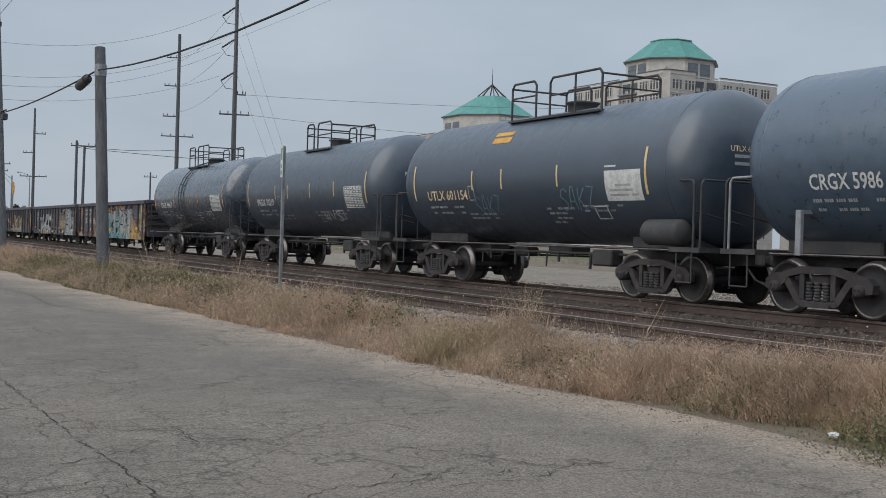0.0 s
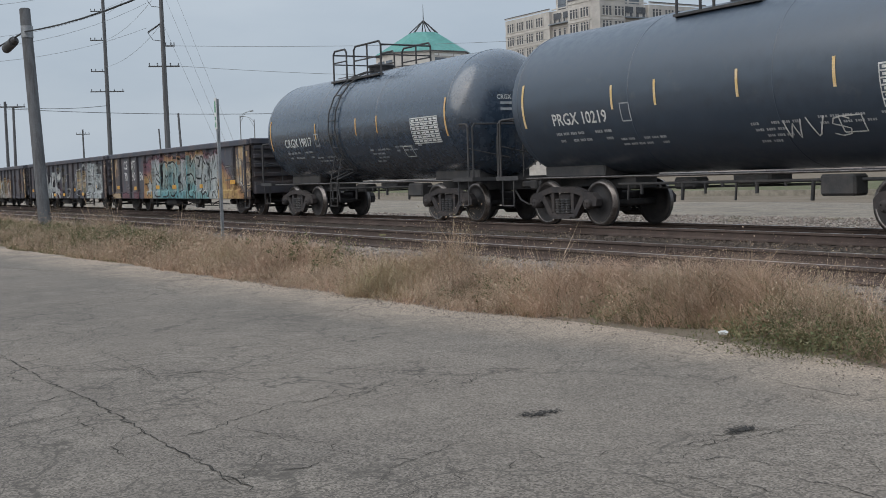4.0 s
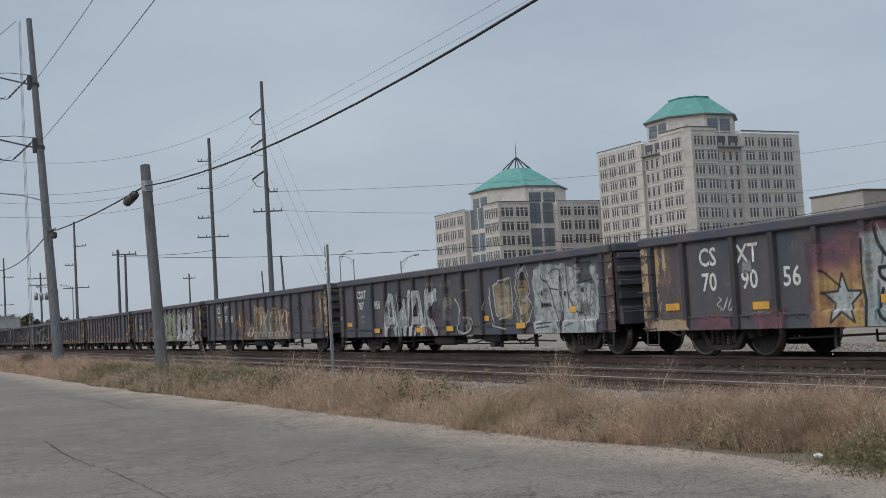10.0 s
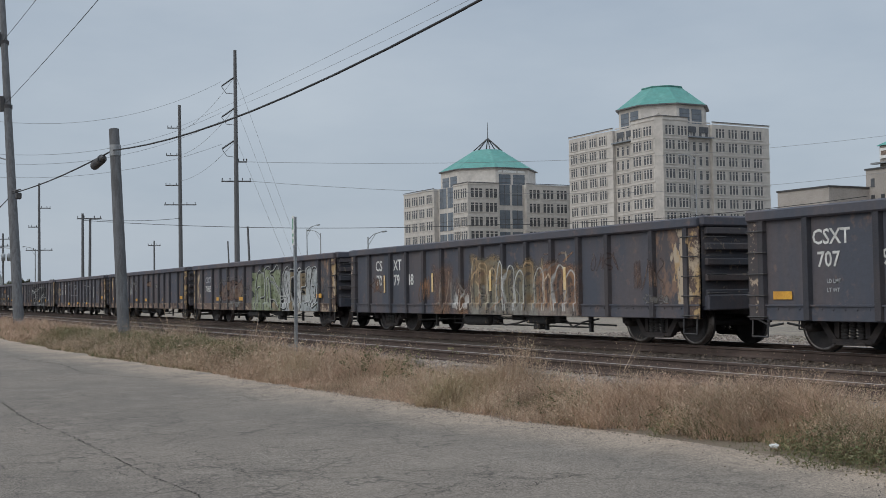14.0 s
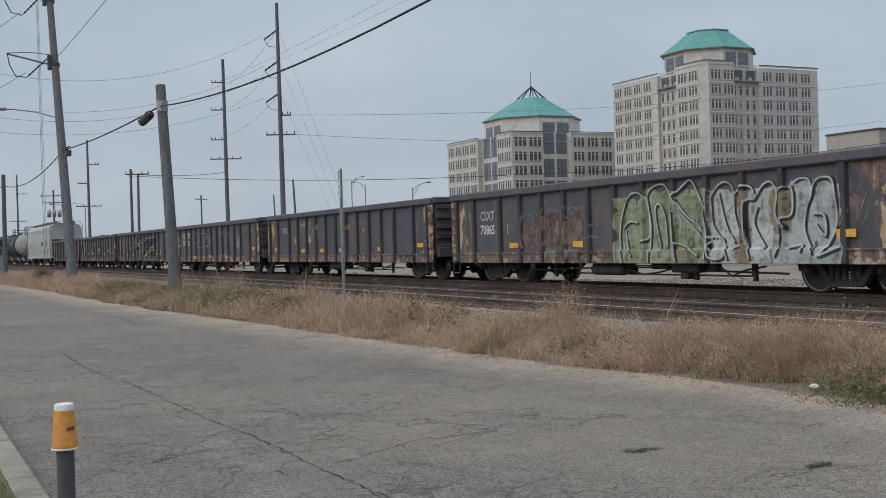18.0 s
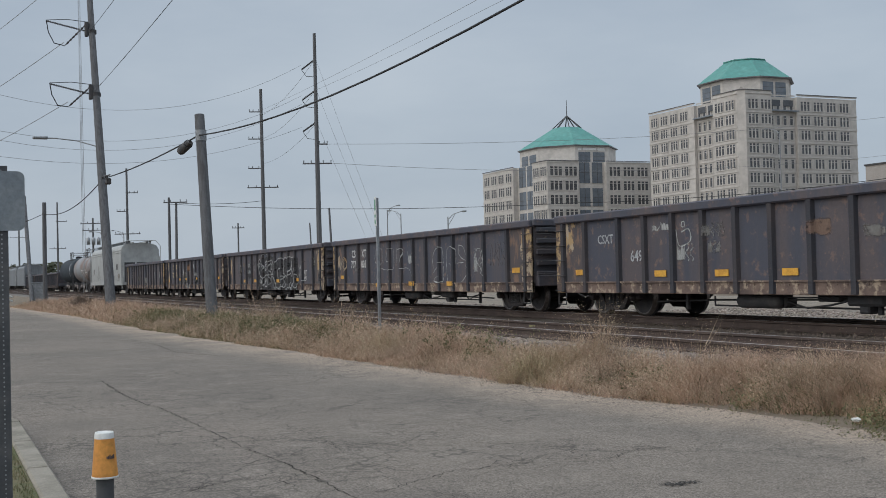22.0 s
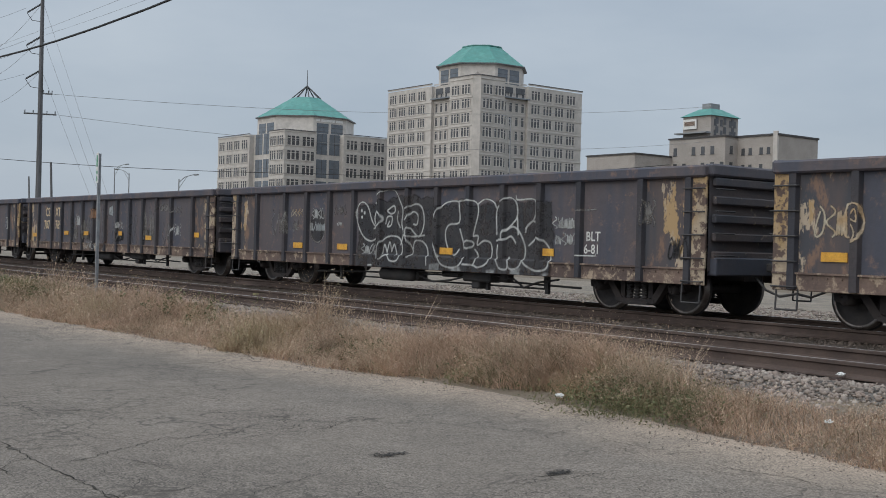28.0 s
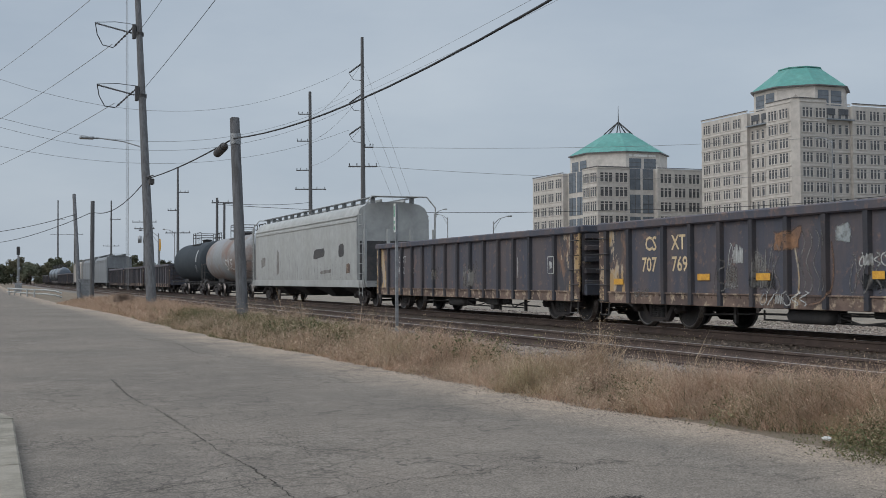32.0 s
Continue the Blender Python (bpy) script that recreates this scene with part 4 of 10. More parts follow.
def gon_y(x, lift=0.0, z=1.5):
    """How far out the near side stands at x: panel, or post with its slanting cheeks."""
    x = x + SHIFT[0]
    d = min(abs(x - p) for p in POSTS)
    out = 0.085 if d < 0.06 else 0.085 * max(0.0, 1 - (d - 0.06) / 0.035)
    sill = 0.066 * min(1.0, max(0.0, (GON_LOW + 0.31 - z) / 0.025))
    return -GON_Y - max(out, sill) - 0.003 - 0.4 * lift


def panel_shape(w):
    s = Shape()
    n = 6
    v = [(w * k / n, 0.003 * math.sin(math.pi * k / n) + y, z) for y in (0.0, 0.02) for z in (GON_LOW + 0.26, GON_TOP - 0.2) for k in range(n + 1)]
    m = n + 1
    return s.add(v, [(k, k + 1, m + k + 1, m + k) for k in range(n)] + [(2 * m + k + 1, 2 * m + k, 3 * m + k, 3 * m + k + 1) for k in range(n)])


def post_shape():
    prof = [(-0.085, 0.0), (-0.06, -0.085), (0.06, -0.085), (0.085, 0.0)]
    v = [(x, y, z) for z in (GON_LOW + 0.02, GON_TOP - 0.18) for x, y in prof]
    return Shape().add(v, [(0, 1, 5, 4), (1, 2, 6, 5), (2, 3, 7, 6), (3, 2, 1, 0), (4, 5, 6, 7)])


def gon_end(s, mat, car):
    """A corrugated end: a flat sheet with five pressed ribs."""
    x = s * GON_HALF
    wall = part("end_wall", Shape().box(min(x - s * 0.03, x), max(x - s * 0.03, x), -GON_Y, GON_Y, 0.8, GON_TOP - 0.15), mat, car, "corrugated end wall")
    rib = Shape().box(min(x, x + s * 0.09), max(x, x + s * 0.09), -GON_Y + 0.1, GON_Y - 0.1, 0, 0.14, 0.02).mesh("end_rib", mat)
    for k in range(5):
        part("end_rib", rib, None, wall, at=(0, 0, 0.98 + k * 0.3))


PANEL_ME = {}


def panel_mesh(w, mat):
    key = (round(w, 2), mat)
    if key not in PANEL_ME:
        PANEL_ME[key] = panel_shape(w).mesh("side_panel", MAT[mat])
    return PANEL_ME[key]


POST_ME = {k: post_shape().mesh("side_post", MAT["gon_post"]) for k in ("gon_brown", "gon_rust")}
RUNG = Shape().pipe([(-0.21, 0, 0), (-0.21, -0.07, 0), (0.21, -0.07, 0), (0.21, 0, 0)], 0.013, 5).mesh("grab_iron", MAT["steel_dark"])
STEP = Shape().pipe([(-0.19, 0, 0.32), (-0.19, -0.02, 0), (0.19, -0.02, 0), (0.19, 0, 0.32)], 0.016, 5).mesh("stirrup", MAT["steel_dark"])


def gondola(u, label, shift=0.0, rough_sill=True, yellow=(0, 0), number=(), ambers=(), paint=None, far=False, wear=0.25):
    """A mill gondola with riveted side posts, corrugated ends and trucks."""
    car = new_car("gondola_car", u - 0.03, label, "gondola car", "gondola cars of the train")
    xs = POSTS
    steel = "gon_rust" if rough_sill else "gon_brown"
    for side in (-1, 1):
        for a, b in zip(xs, xs[1:]):
            skin = steel
            if side < 0 and (a, yellow[0]) == (xs[0], 1):
                skin = "gon_peel_trail"
            elif side < 0 and (b, yellow[1]) == (xs[-1], 1):
                skin = "gon_peel_lead"
            p = part("side_panel", panel_mesh(b - a, skin), None, car, "panel with flaking yellow paint" if skin != steel else "", at=(a, side * GON_Y, 0))
            if side > 0:
                p.rotation_euler = (0, 0, math.pi)
                p.location.x = b
        for x in xs:
            p = part("side_post", POST_ME[steel], None, car, at=(x, side * GON_Y, 0))
            if side > 0:
                p.rotation_euler = (0, 0, math.pi)
        ch = Shape().box(-GON_HALF, GON_HALF, side * GON_Y - 0.11, side * GON_Y + 0.11, GON_TOP - 0.2, GON_TOP, 0.03)
        part("top_chord", ch, MAT[steel], car, "dented top rail")
        sl = Shape().box(-GON_HALF, GON_HALF, side * GON_Y - 0.03, side * GON_Y + 0.05, GON_LOW, GON_LOW + 0.27, 0.01)
        sl.box(-GON_HALF, GON_HALF, min(side * (GON_Y + 0.06), side * GON_Y), max(side * (GON_Y + 0.06), side * GON_Y), GON_LOW + 0.25, GON_LOW + 0.28)
        for k in range(66):
            x = -GON_HALF + 0.2 + k * 0.25
            sl.rod((x, side * (GON_Y + 0.025), GON_LOW + 0.2), (x, side * (GON_Y + 0.045), GON_LOW + 0.2), 0.018, 5)
        part("side_sill", sl, MAT["gon_sill"] if rough_sill else MAT["gon_brown"], car, "rusted riveted side sill")
    for s in (-1, 1):
        gon_end(s, MAT["gon_end"] if yellow[0 if s < 0 else 1] else MAT["gon_brown"], car)
        part("end_chord", Shape().box(min(s * (GON_HALF - 0.1), s * (GON_HALF + 0.1)), max(s * (GON_HALF - 0.1), s * (GON_HALF + 0.1)), -GON_Y, GON_Y, GON_TOP - 0.18, GON_TOP + 0.02, 0.03), MAT["gon_brown"], car)
        part("end_sill", Shape().box(min(s * (GON_HALF - 0.1), s * (GON_HALF + 0.12)), max(s * (GON_HALF - 0.1), s * (GON_HALF + 0.12)), -1.4, 1.4, 0.72, 1.02, 0.02), MAT["gon_brown"], car)
        cm = "gon_yellow" if yellow[0 if s < 0 else 1] else "gon_corner"
        for y in (-1, 1):
            c = Shape().box(min(s * GON_HALF, s * (GON_HALF - 0.36)), max(s * GON_HALF, s * (GON_HALF - 0.36)), y * GON_Y - 0.045, y * GON_Y + 0.045, GON_LOW + 0.0, GON_TOP - 0.19, 0.01)
            part("corner_plate", c, MAT[cm] if y < 0 else MAT["gon_brown"], car, "flaking yellow corner plate" if cm == "gon_yellow" and y < 0 else "")
            for k in range(5):
                g = part("grab_iron", RUNG, None, car, at=(s * (GON_HALF - 0.23), y * (GON_Y + 0.03), 0.62 + k * 0.38))
                if y > 0:
                    g.rotation_euler = (0, 0, math.pi)
            st = part("stirrup", STEP, None, car, at=(s * (GON_HALF - 0.27), y * (GON_Y + 0.03), 0.27))
            for k in range(4):
                g = part("grab_iron", RUNG, None, car, at=(s * (GON_HALF + 0.09), y * 1.2, 1.05 + k * 0.36))
                g.rotation_euler = (0, 0, math.pi / 2 * s)
        add_truck(car, s * 6.35)
    part("floor", Shape().box(-GON_HALF + 0.05, GON_HALF - 0.05, -GON_Y + 0.02, GON_Y - 0.02, 0.95, 1.05), MAT["gon_sill"], car)
    part("centre_sill", Shape().box(-GON_HALF + 0.2, GON_HALF - 0.2, -0.25, 0.25, 0.62, 0.94), MAT["steel_dark"], car)
    g = Shape().box(-1.7, -0.3, -1.05, -0.75, 0.4, 0.58, 0.04).box(-0.5, -0.15, -1.1, -0.8, 0.3, 0.5, 0.03).box(0.7, 1.3, -1.1, -0.6, 0.42, 0.66, 0.03)
    g.pipe([(-4.6, -1.0, 0.36), (-2.5, -1.0, 0.42), (0.8, -1.0, 0.46), (2.4, -1.0, 0.4), (4.9, -1.0, 0.36)], 0.022)
    g.pipe([(-2.6, -0.9, 0.5), (-2.6, -0.9, 0.3), (3.9, -1.0, 0.3), (3.9, -1.0, 0.56)], 0.02)
    for x in (-3.4, 2.2, 4.0):
        g.box(x - 0.04, x + 0.04, -1.05, -0.98, 0.2, 0.58)
    part("brake_gear", g, MAT["steel_dark"], car)
    part("air_reservoir", Shape().spin([(-1.5, 0.001), (-1.48, 0.11), (-1.42, 0.15), (-0.3, 0.15), (-0.22, 0.11), (-0.2, 0.001)], 14, "x").moved(0, -1.12, 0.42), MAT["steel_dark"], car, "black air reservoir")
    v = Shape().box(1.6, 2.5, -1.25, -0.9, 0.36, 0.6, 0.04).box(1.85, 2.1, -1.2, -0.95, 0.22, 0.38, 0.03).box(2.7, 2.95, -1.15, -0.95, 0.4, 0.58, 0.03)
    v.pipe([(2.5, -1.1, 0.5), (3.1, -1.1, 0.46), (3.4, -1.1, 0.3), (3.8, -1.1, 0.42), (4.4, -1.1, 0.5)], 0.02)
    v.pipe([(-0.1, -1.12, 0.42), (0.5, -1.15, 0.3), (1.1, -1.15, 0.36), (1.6, -1.1, 0.46)], 0.02)
    v.pipe([(-0.1, -1.12, 0.5), (0.6, -1.15, 0.5), (1.6, -1.1, 0.52)], 0.016)
    part("brake_valve", v, MAT["steel_dark"], car, "brake valve with bent pipes")
    add_couplers(car, 8.92)
    if far:
        return car
    for x, z in ambers:
        x += shift
        part("reflector", AMBER_ME, None, car, "amber reflector plate", at=(x, min(gon_y(x, 0, z - 0.07), gon_y(x, 0, z)) - 0.012, z))
    for body, size, x, z, m in number:
        me = text_mesh(body, size, MAT[m], 0.92)
        x += shift
        for v in me.vertices:
            v.co = (v.co.x + x, -GON_Y - 0.007, v.co.z + z)
        part("lettering", me, None, car, "worn white lettering")
    if paint:
        known = set(car.children)
        SHIFT[0] = shift
        paint(car)
        flush(car, wear, int(9 * abs(u)) % 997)
        SHIFT[0] = 0.0
        for ob in car.children:
            if ob not in known:
                ob.location.x += shift
    return car


AMBER_ME = Shape().box(-0.22, 0.22, -0.004, 0.004, -0.07, 0.07).mesh("reflector", MAT["amber"])


# ---- sprayed paint ----
def spray_mat():
    """Sprayed paint: its ink and its thickness come from the painted sheet, with a chalky grain."""
    m, nt, bs = node_mat("sprayed_graffiti_paint")
    at = nt.nodes.new("ShaderNodeAttribute")
    at.attribute_name = "ink"
    f = noise_fac(nt, tex_vector(nt, True, "Object"), 26, 0.3, 0.7, 4)
    mul = nt.nodes.new("ShaderNodeMixRGB")
    mul.blend_type = "MULTIPLY"
    mul.inputs[0].default_value = 1.0
    nt.links.new(at.outputs["Color"], mul.inputs[1])
    nt.links.new(mix_col(nt, f, (0.8, 0.8, 0.8), (1.12, 1.12, 1.12)), mul.inputs[2])
    nt.links.new(mul.outputs[0], bs.inputs["Base Color"])
    nt.links.new(at.outputs["Alpha"], bs.inputs["Alpha"])
    bs.inputs["Roughness"].default_value = 0.7
    bs.inputs["Specular IOR Level"].default_value = 0.2
    return m


MAT["spray"] = spray_mat()
INK = {
    "p_turquoise": ((0.1, 0.29, 0.33), (0.17, 0.33, 0.33), (0.06, 0.13, 0.15)),
    "p_silver": ((0.4, 0.42, 0.42), (0.3, 0.33, 0.34), (0.18, 0.18, 0.17)),
    "p_teal_grey": ((0.26, 0.32, 0.3), (0.17, 0.27, 0.28), (0.17, 0.17, 0.13)),
    "p_gold": ((0.42, 0.29, 0.12), (0.33, 0.19, 0.1), (0.17, 0.1, 0.07)),
    "p_purple": ((0.22, 0.1, 0.13), (0.13, 0.075, 0.095), (0.3, 0.17, 0.12)),
    "p_fade": ((0.3, 0.17, 0.1), (0.2, 0.125, 0.09), (0.1, 0.085, 0.08)),
    "p_olive": ((0.23, 0.21, 0.155), (0.25, 0.185, 0.115), (0.1, 0.09, 0.08)),
    "p_green": ((0.215, 0.25, 0.15), (0.3, 0.33, 0.235), (0.12, 0.135, 0.085)),
    "p_white": ((0.48, 0.49, 0.49), (0.38, 0.4, 0.4), (0.22, 0.22, 0.22)),
    "p_line": ((0.54, 0.55, 0.54), (0.42, 0.43, 0.42), (0.3, 0.3, 0.29)),
    "p_cream": ((0.52, 0.46, 0.36), (0.44, 0.31, 0.18), (0.28, 0.23, 0.18)),
    "p_dim": ((0.25, 0.245, 0.235), (0.17, 0.16, 0.15), (0.12, 0.11, 0.1)),
    "p_black": ((0.014, 0.016, 0.018), (0.025, 0.026, 0.03), (0.05, 0.048, 0.045)),
    "p_dark": ((0.042, 0.043, 0.048), (0.055, 0.053, 0.056), (0.075, 0.065, 0.06)),
    "p_blue": ((0.02, 0.08, 0.12), (0.03, 0.11, 0.15), (0.02, 0.05, 0.07)),
    "p_rust": ((0.12, 0.08, 0.07), (0.19, 0.13, 0.1), (0.08, 0.06, 0.055)),
    "p_yellow": ((0.45, 0.3, 0.14), (0.43, 0.34, 0.25), (0.115, 0.08, 0.066)),
}
CELL = 0.016
CX = np.arange(-8.7, 8.7, CELL)
CZ = np.arange(GON_LOW + 0.012, GON_TOP - 0.19, CELL)
OPS = []


def cloud(scale_x, scale_z, seed):
    """Smooth noise between 0 and 1 over a car's side, with cells of the given size in metres."""
    rs = np.random.RandomState(seed)
    out = np.zeros((len(CX), len(CZ)))
    for k, w in ((1, 0.55), (2.3, 0.3), (5.1, 0.15)):
        u, v = (CX - CX[0]) * k / scale_x, (CZ - CZ[0]) * k / scale_z
        g = rs.rand(int(u[-1]) + 3, int(v[-1]) + 3)
        a, b = u.astype(int), v.astype(int)
        fu, fv = u - a, v - b
        fu, fv = (fu * fu * (3 - 2 * fu))[:, None], (fv * fv * (3 - 2 * fv))[None, :]
        out += w * ((g[np.ix_(a, b)] * (1 - fu) + g[np.ix_(a + 1, b)] * fu) * (1 - fv) + (g[np.ix_(a, b + 1)] * (1 - fu) + g[np.ix_(a + 1, b + 1)] * fu) * fv)
    return out


def ramp(x, a, b):
    return np.clip((x - a) / (b - a), 0.0, 1.0)


def fill(car, x0, x1, z0, z1, m, seed, rag=0.12, lift=0.0, lean=0.0, soft=0.05, drop=0.0, thick=0.95):
    """A sprayed area with a ragged, misty outline; one that starts at the sill is cut straight there."""
    OPS.append((lift, len(OPS), "fill", (x0, x1, z0, z1, seed, rag, lean, soft, drop), m, thick))


def line(car, pts, width, m, lift=0.006, closed=False, thick=0.95):
    pts = list(pts)
    OPS.append((lift, len(OPS), "line", (pts + pts[:1] if closed else pts, width), m, thick))


def lay_fill(x0, x1, z0, z1, seed, rag, lean, soft, drop, n1, n2):
    X, Z = CX[:, None] - lean * (CZ[None, :] - z0), CZ[None, :]
    top = z1 - drop * ramp(X, x0, x1) - rag * (0.2 + 1.3 * np.abs(np.interp(CX, CX[::8], [wob(x, 1.7, seed + 9) for x in CX[::8]])))[:, None]
    d = np.minimum(top - Z, np.minimum(X - x0, x1 - X) + 0.02)
    if z0 > 0.64:
        d = np.minimum(d, Z - z0)
    return ramp(d + 0.24 * (n1 - 0.5) + 0.5 * soft * (n2 - 0.5), -0.5 * soft, 0.5 * soft)


def lay_line(pts, width):
    """Coverage of a round-ended stroke, with the window of the side that it fills."""
    r = width / 2 + CELL
    i0, i1 = np.searchsorted(CX, (min(p[0] for p in pts) - r, max(p[0] for p in pts) + r))
    j0, j1 = np.searchsorted(CZ, (min(p[1] for p in pts) - r, max(p[1] for p in pts) + r))
    X, Z = CX[i0:i1, None], CZ[None, j0:j1]
    best = np.full((i1 - i0, j1 - j0), 9.0)
    for (ax, az), (bx, bz) in zip(pts, pts[1:]):
        dx, dz = bx - ax, bz - az
        t = np.clip(((X - ax) * dx + (Z - az) * dz) / max(1e-9, dx * dx + dz * dz), 0, 1)
        best = np.minimum(best, np.hypot(X - ax - t * dx, Z - az - t * dz))
    return (slice(i0, i1), slice(j0, j1)), np.clip((width / 2 - best) / CELL + 0.5, 0, 1)


def flush(car, wear=0.35, seed=1):
    """Lays all waiting strokes and areas on the car's near side, and cuts the sheet where it is bare."""
    n1, n2, n3 = cloud(0.5, 0.3, seed), cloud(0.09, 0.07, seed + 1), cloud(0.12, 0.5, seed + 2)
    rgb, al = np.zeros((len(CX), len(CZ), 3)), np.zeros((len(CX), len(CZ)))
    for lift, k, kind, data, m, thick in sorted(OPS):
        if kind == "fill":
            win, c = (slice(None), slice(None)), lay_fill(*data, n1, n2)
        else:
            win, c = lay_line(*data)
            if c.size == 0:
                continue
        c = c * thick * (1 - (0.25 if kind == "fill" else 0.12) * ramp(n2[win], 0.5, 0.8))
        q1, q2 = ramp(n1[win], 0.38, 0.62)[..., None], 0.6 * ramp(0.35 * n2[win] + 0.65 * n3[win], 0.5, 0.72)[..., None]
        a, b, d = (np.array(v) for v in INK[m])
        ink = (a * (1 - q1) + b * q1) * (1 - q2) + d * q2
        out = c + al[win] * (1 - c)
        rgb[win] = np.where(out[..., None] > 1e-4, (ink * c[..., None] + rgb[win] * (al[win] * (1 - c))[..., None]) / np.maximum(out, 1e-4)[..., None], rgb[win])
        al[win] = out
    OPS.clear()
    al *= 1 - wear * ramp(0.75 * n3 + 0.25 * n2, 0.52, 0.68)
    bare = al.max(axis=1) < 0.03
    cuts = [0, *[i for i in range(1, len(CX) - 1) if bare[i] and not bare[i - 1]], len(CX) - 1]
    post = np.array([gon_y(x, 0.01, 2.0) for x in CX])
    sill = np.array([gon_y((POSTS[3] + POSTS[4]) / 2 - SHIFT[0], 0.01, z) for z in CZ])
    for lo, hi in zip(cuts, cuts[1:]):
        a = al[lo:hi + 1]
        near = np.maximum(np.maximum(a[:-1, :-1], a[1:, :-1]), np.maximum(a[:-1, 1:], a[1:, 1:]))
        ii, jj = np.nonzero(near > 0.03)
        if len(ii) < 12:
            continue
        n = len(CZ)
        ii = ii + lo
        quad = np.stack([ii * n + jj, (ii + 1) * n + jj, (ii + 1) * n + jj + 1, ii * n + jj + 1], 1)
        used, inv = np.unique(quad, return_inverse=True)
        inv = inv.reshape(-1, 4)
        co = np.zeros((len(used), 3), np.float32)
        ui, uj = used // n, used % n
        co[:, 0], co[:, 2] = CX[ui], CZ[uj]
        co[:, 1] = np.minimum(post[ui], sill[uj])
        me = bpy.data.meshes.new("graffiti")
        me.vertices.add(len(used))
        me.vertices.foreach_set("co", co.ravel())
        me.loops.add(4 * len(inv))
        me.loops.foreach_set("vertex_index", inv.astype(np.int32).ravel())
        me.polygons.add(len(inv))
        me.polygons.foreach_set("loop_start", np.arange(0, 4 * len(inv), 4, dtype=np.int32))
        me.update(calc_edges=True)
        at = me.attributes.new("ink", "FLOAT_COLOR", "POINT")
        at.data.foreach_set("color", np.concatenate([rgb[ui, uj], al[ui, uj][:, None]], 1).astype(np.float32).ravel())
        me.materials.append(MAT["spray"])
        part("graffiti", me, None, car, "sprayed graffiti lettering" if hi - lo > 70 else "small sprayed tag")


def bubble(cx, cz, w, h, seed, dent=0.25, n=26):
    """A wobbly closed letter outline."""
    pts = []
    for k in range(n):
        a = 6.28319 * k / n
        d = 1 + dent * wob(2.2 * math.cos(a) + seed, 1, 2.2 * math.sin(a) + seed)
        c, s = math.cos(a), math.sin(a)
        pts.append((cx + w / 2 * d * math.copysign(abs(c) ** 0.75, c), cz + h / 2 * d * math.copysign(abs(s) ** 0.75, s)))
    return pts


def scrawl(car, x, z, w, h, m, seed, strokes=5, width=0.025):
    """A quick tag: a few loops and zigzags."""
    rnd = random.Random(seed)
    for k in range(strokes):
        cx = x + w * (k + 0.5) / strokes
        pts = []
        kind = rnd.randrange(3)
        for i in range(9):
            f = i / 8
            if kind == 0:
                pts.append((cx + 0.45 * w / strokes * math.sin(6.3 * f + k), z + h * (0.5 + 0.45 * math.cos(5.2 * f + rnd.random() * 0.3))))
            elif kind == 1:
                pts.append((cx + w / strokes * (f - 0.5) * 0.9, z + h * (0.15 + 0.75 * (i % 2)) * (0.7 + 0.3 * rnd.random())))
            else:
                pts.append((cx + w / strokes * 0.4 * math.sin(9 * f), z + h * (0.95 - 0.9 * f)))
        line(car, smooth(pts, 3), width, m, 0.03 + 0.0001 * k, thick=0.8)


GLYPH = {
    "A": [[(0, 0), (0.3, 1), (0.62, 1), (1, 0)], [(0.2, 0.36), (0.8, 0.36)]],
    "W": [[(0, 1), (0.2, 0), (0.5, 0.8), (0.76, 0), (1, 1)]],
    "K": [[(0, 0), (0.05, 1)], [(0.95, 1), (0.15, 0.5), (1, 0)]],
    "E": [[(0.95, 0.9), (0.5, 1), (0.1, 0.85), (0, 0.5), (0.1, 0.12), (0.5, 0), (1, 0.12)], [(0.1, 0.52), (0.85, 0.6)]],
    "O": [[(0.5, 1), (0.1, 0.85), (0, 0.45), (0.15, 0.08), (0.5, 0), (0.88, 0.1), (1, 0.5), (0.9, 0.85), (0.5, 1)]],
    "H": [[(0, 1), (0.08, 0)], [(0.95, 1), (0.88, 0)], [(0, 0.55), (1, 0.5)]],
    "S": [[(1, 0.85), (0.6, 1), (0.15, 0.9), (0.05, 0.65), (0.5, 0.52), (0.95, 0.36), (0.85, 0.08), (0.4, 0), (0, 0.14)]],
    "V": [[(0, 1), (0.45, 0), (0.6, 0.1), (1, 1)]],
    "N": [[(0, 0), (0.1, 1), (0.85, 0.05), (1, 1)]],
    "R": [[(0, 0), (0.05, 1), (0.7, 1), (0.95, 0.78), (0.7, 0.5), (0.1, 0.48)], [(0.4, 0.5), (1, 0)]],
    "Z": [[(0, 1), (0.95, 0.95), (0.05, 0.08), (1, 0)]],
    "J": [[(0.75, 1), (0.8, 0.25), (0.5, 0), (0.05, 0.2)]],
}


def tank_word(car, word, x, z, w, h, m, width=0.03, zc=2.58, r=1.53, lean=0.12):
    """A tag of a few letters in single strokes on a tank's side."""
    s = Shape()
    for k, g in enumerate(word):
        a = w / len(word)
        for st in GLYPH[g]:
            t = stroke([(x + a * (k + 0.1 + 0.75 * p[0]) + lean * h * p[1], z + h * p[1] + 0.06 * h * (k % 2)) for p in st], width, lambda i, j: 0.0, None)
            s.add(t.v, t.f)
    me = s.mesh("graffiti_tag", MAT[m])
    for v in me.vertices:
        a = (v.co.z - zc) / r
        v.co = (v.co.x, -(r + 0.008) * math.cos(a), zc + (r + 0.008) * math.sin(a))
    return part("graffiti_tag", me, None, car, "sprayed tag")


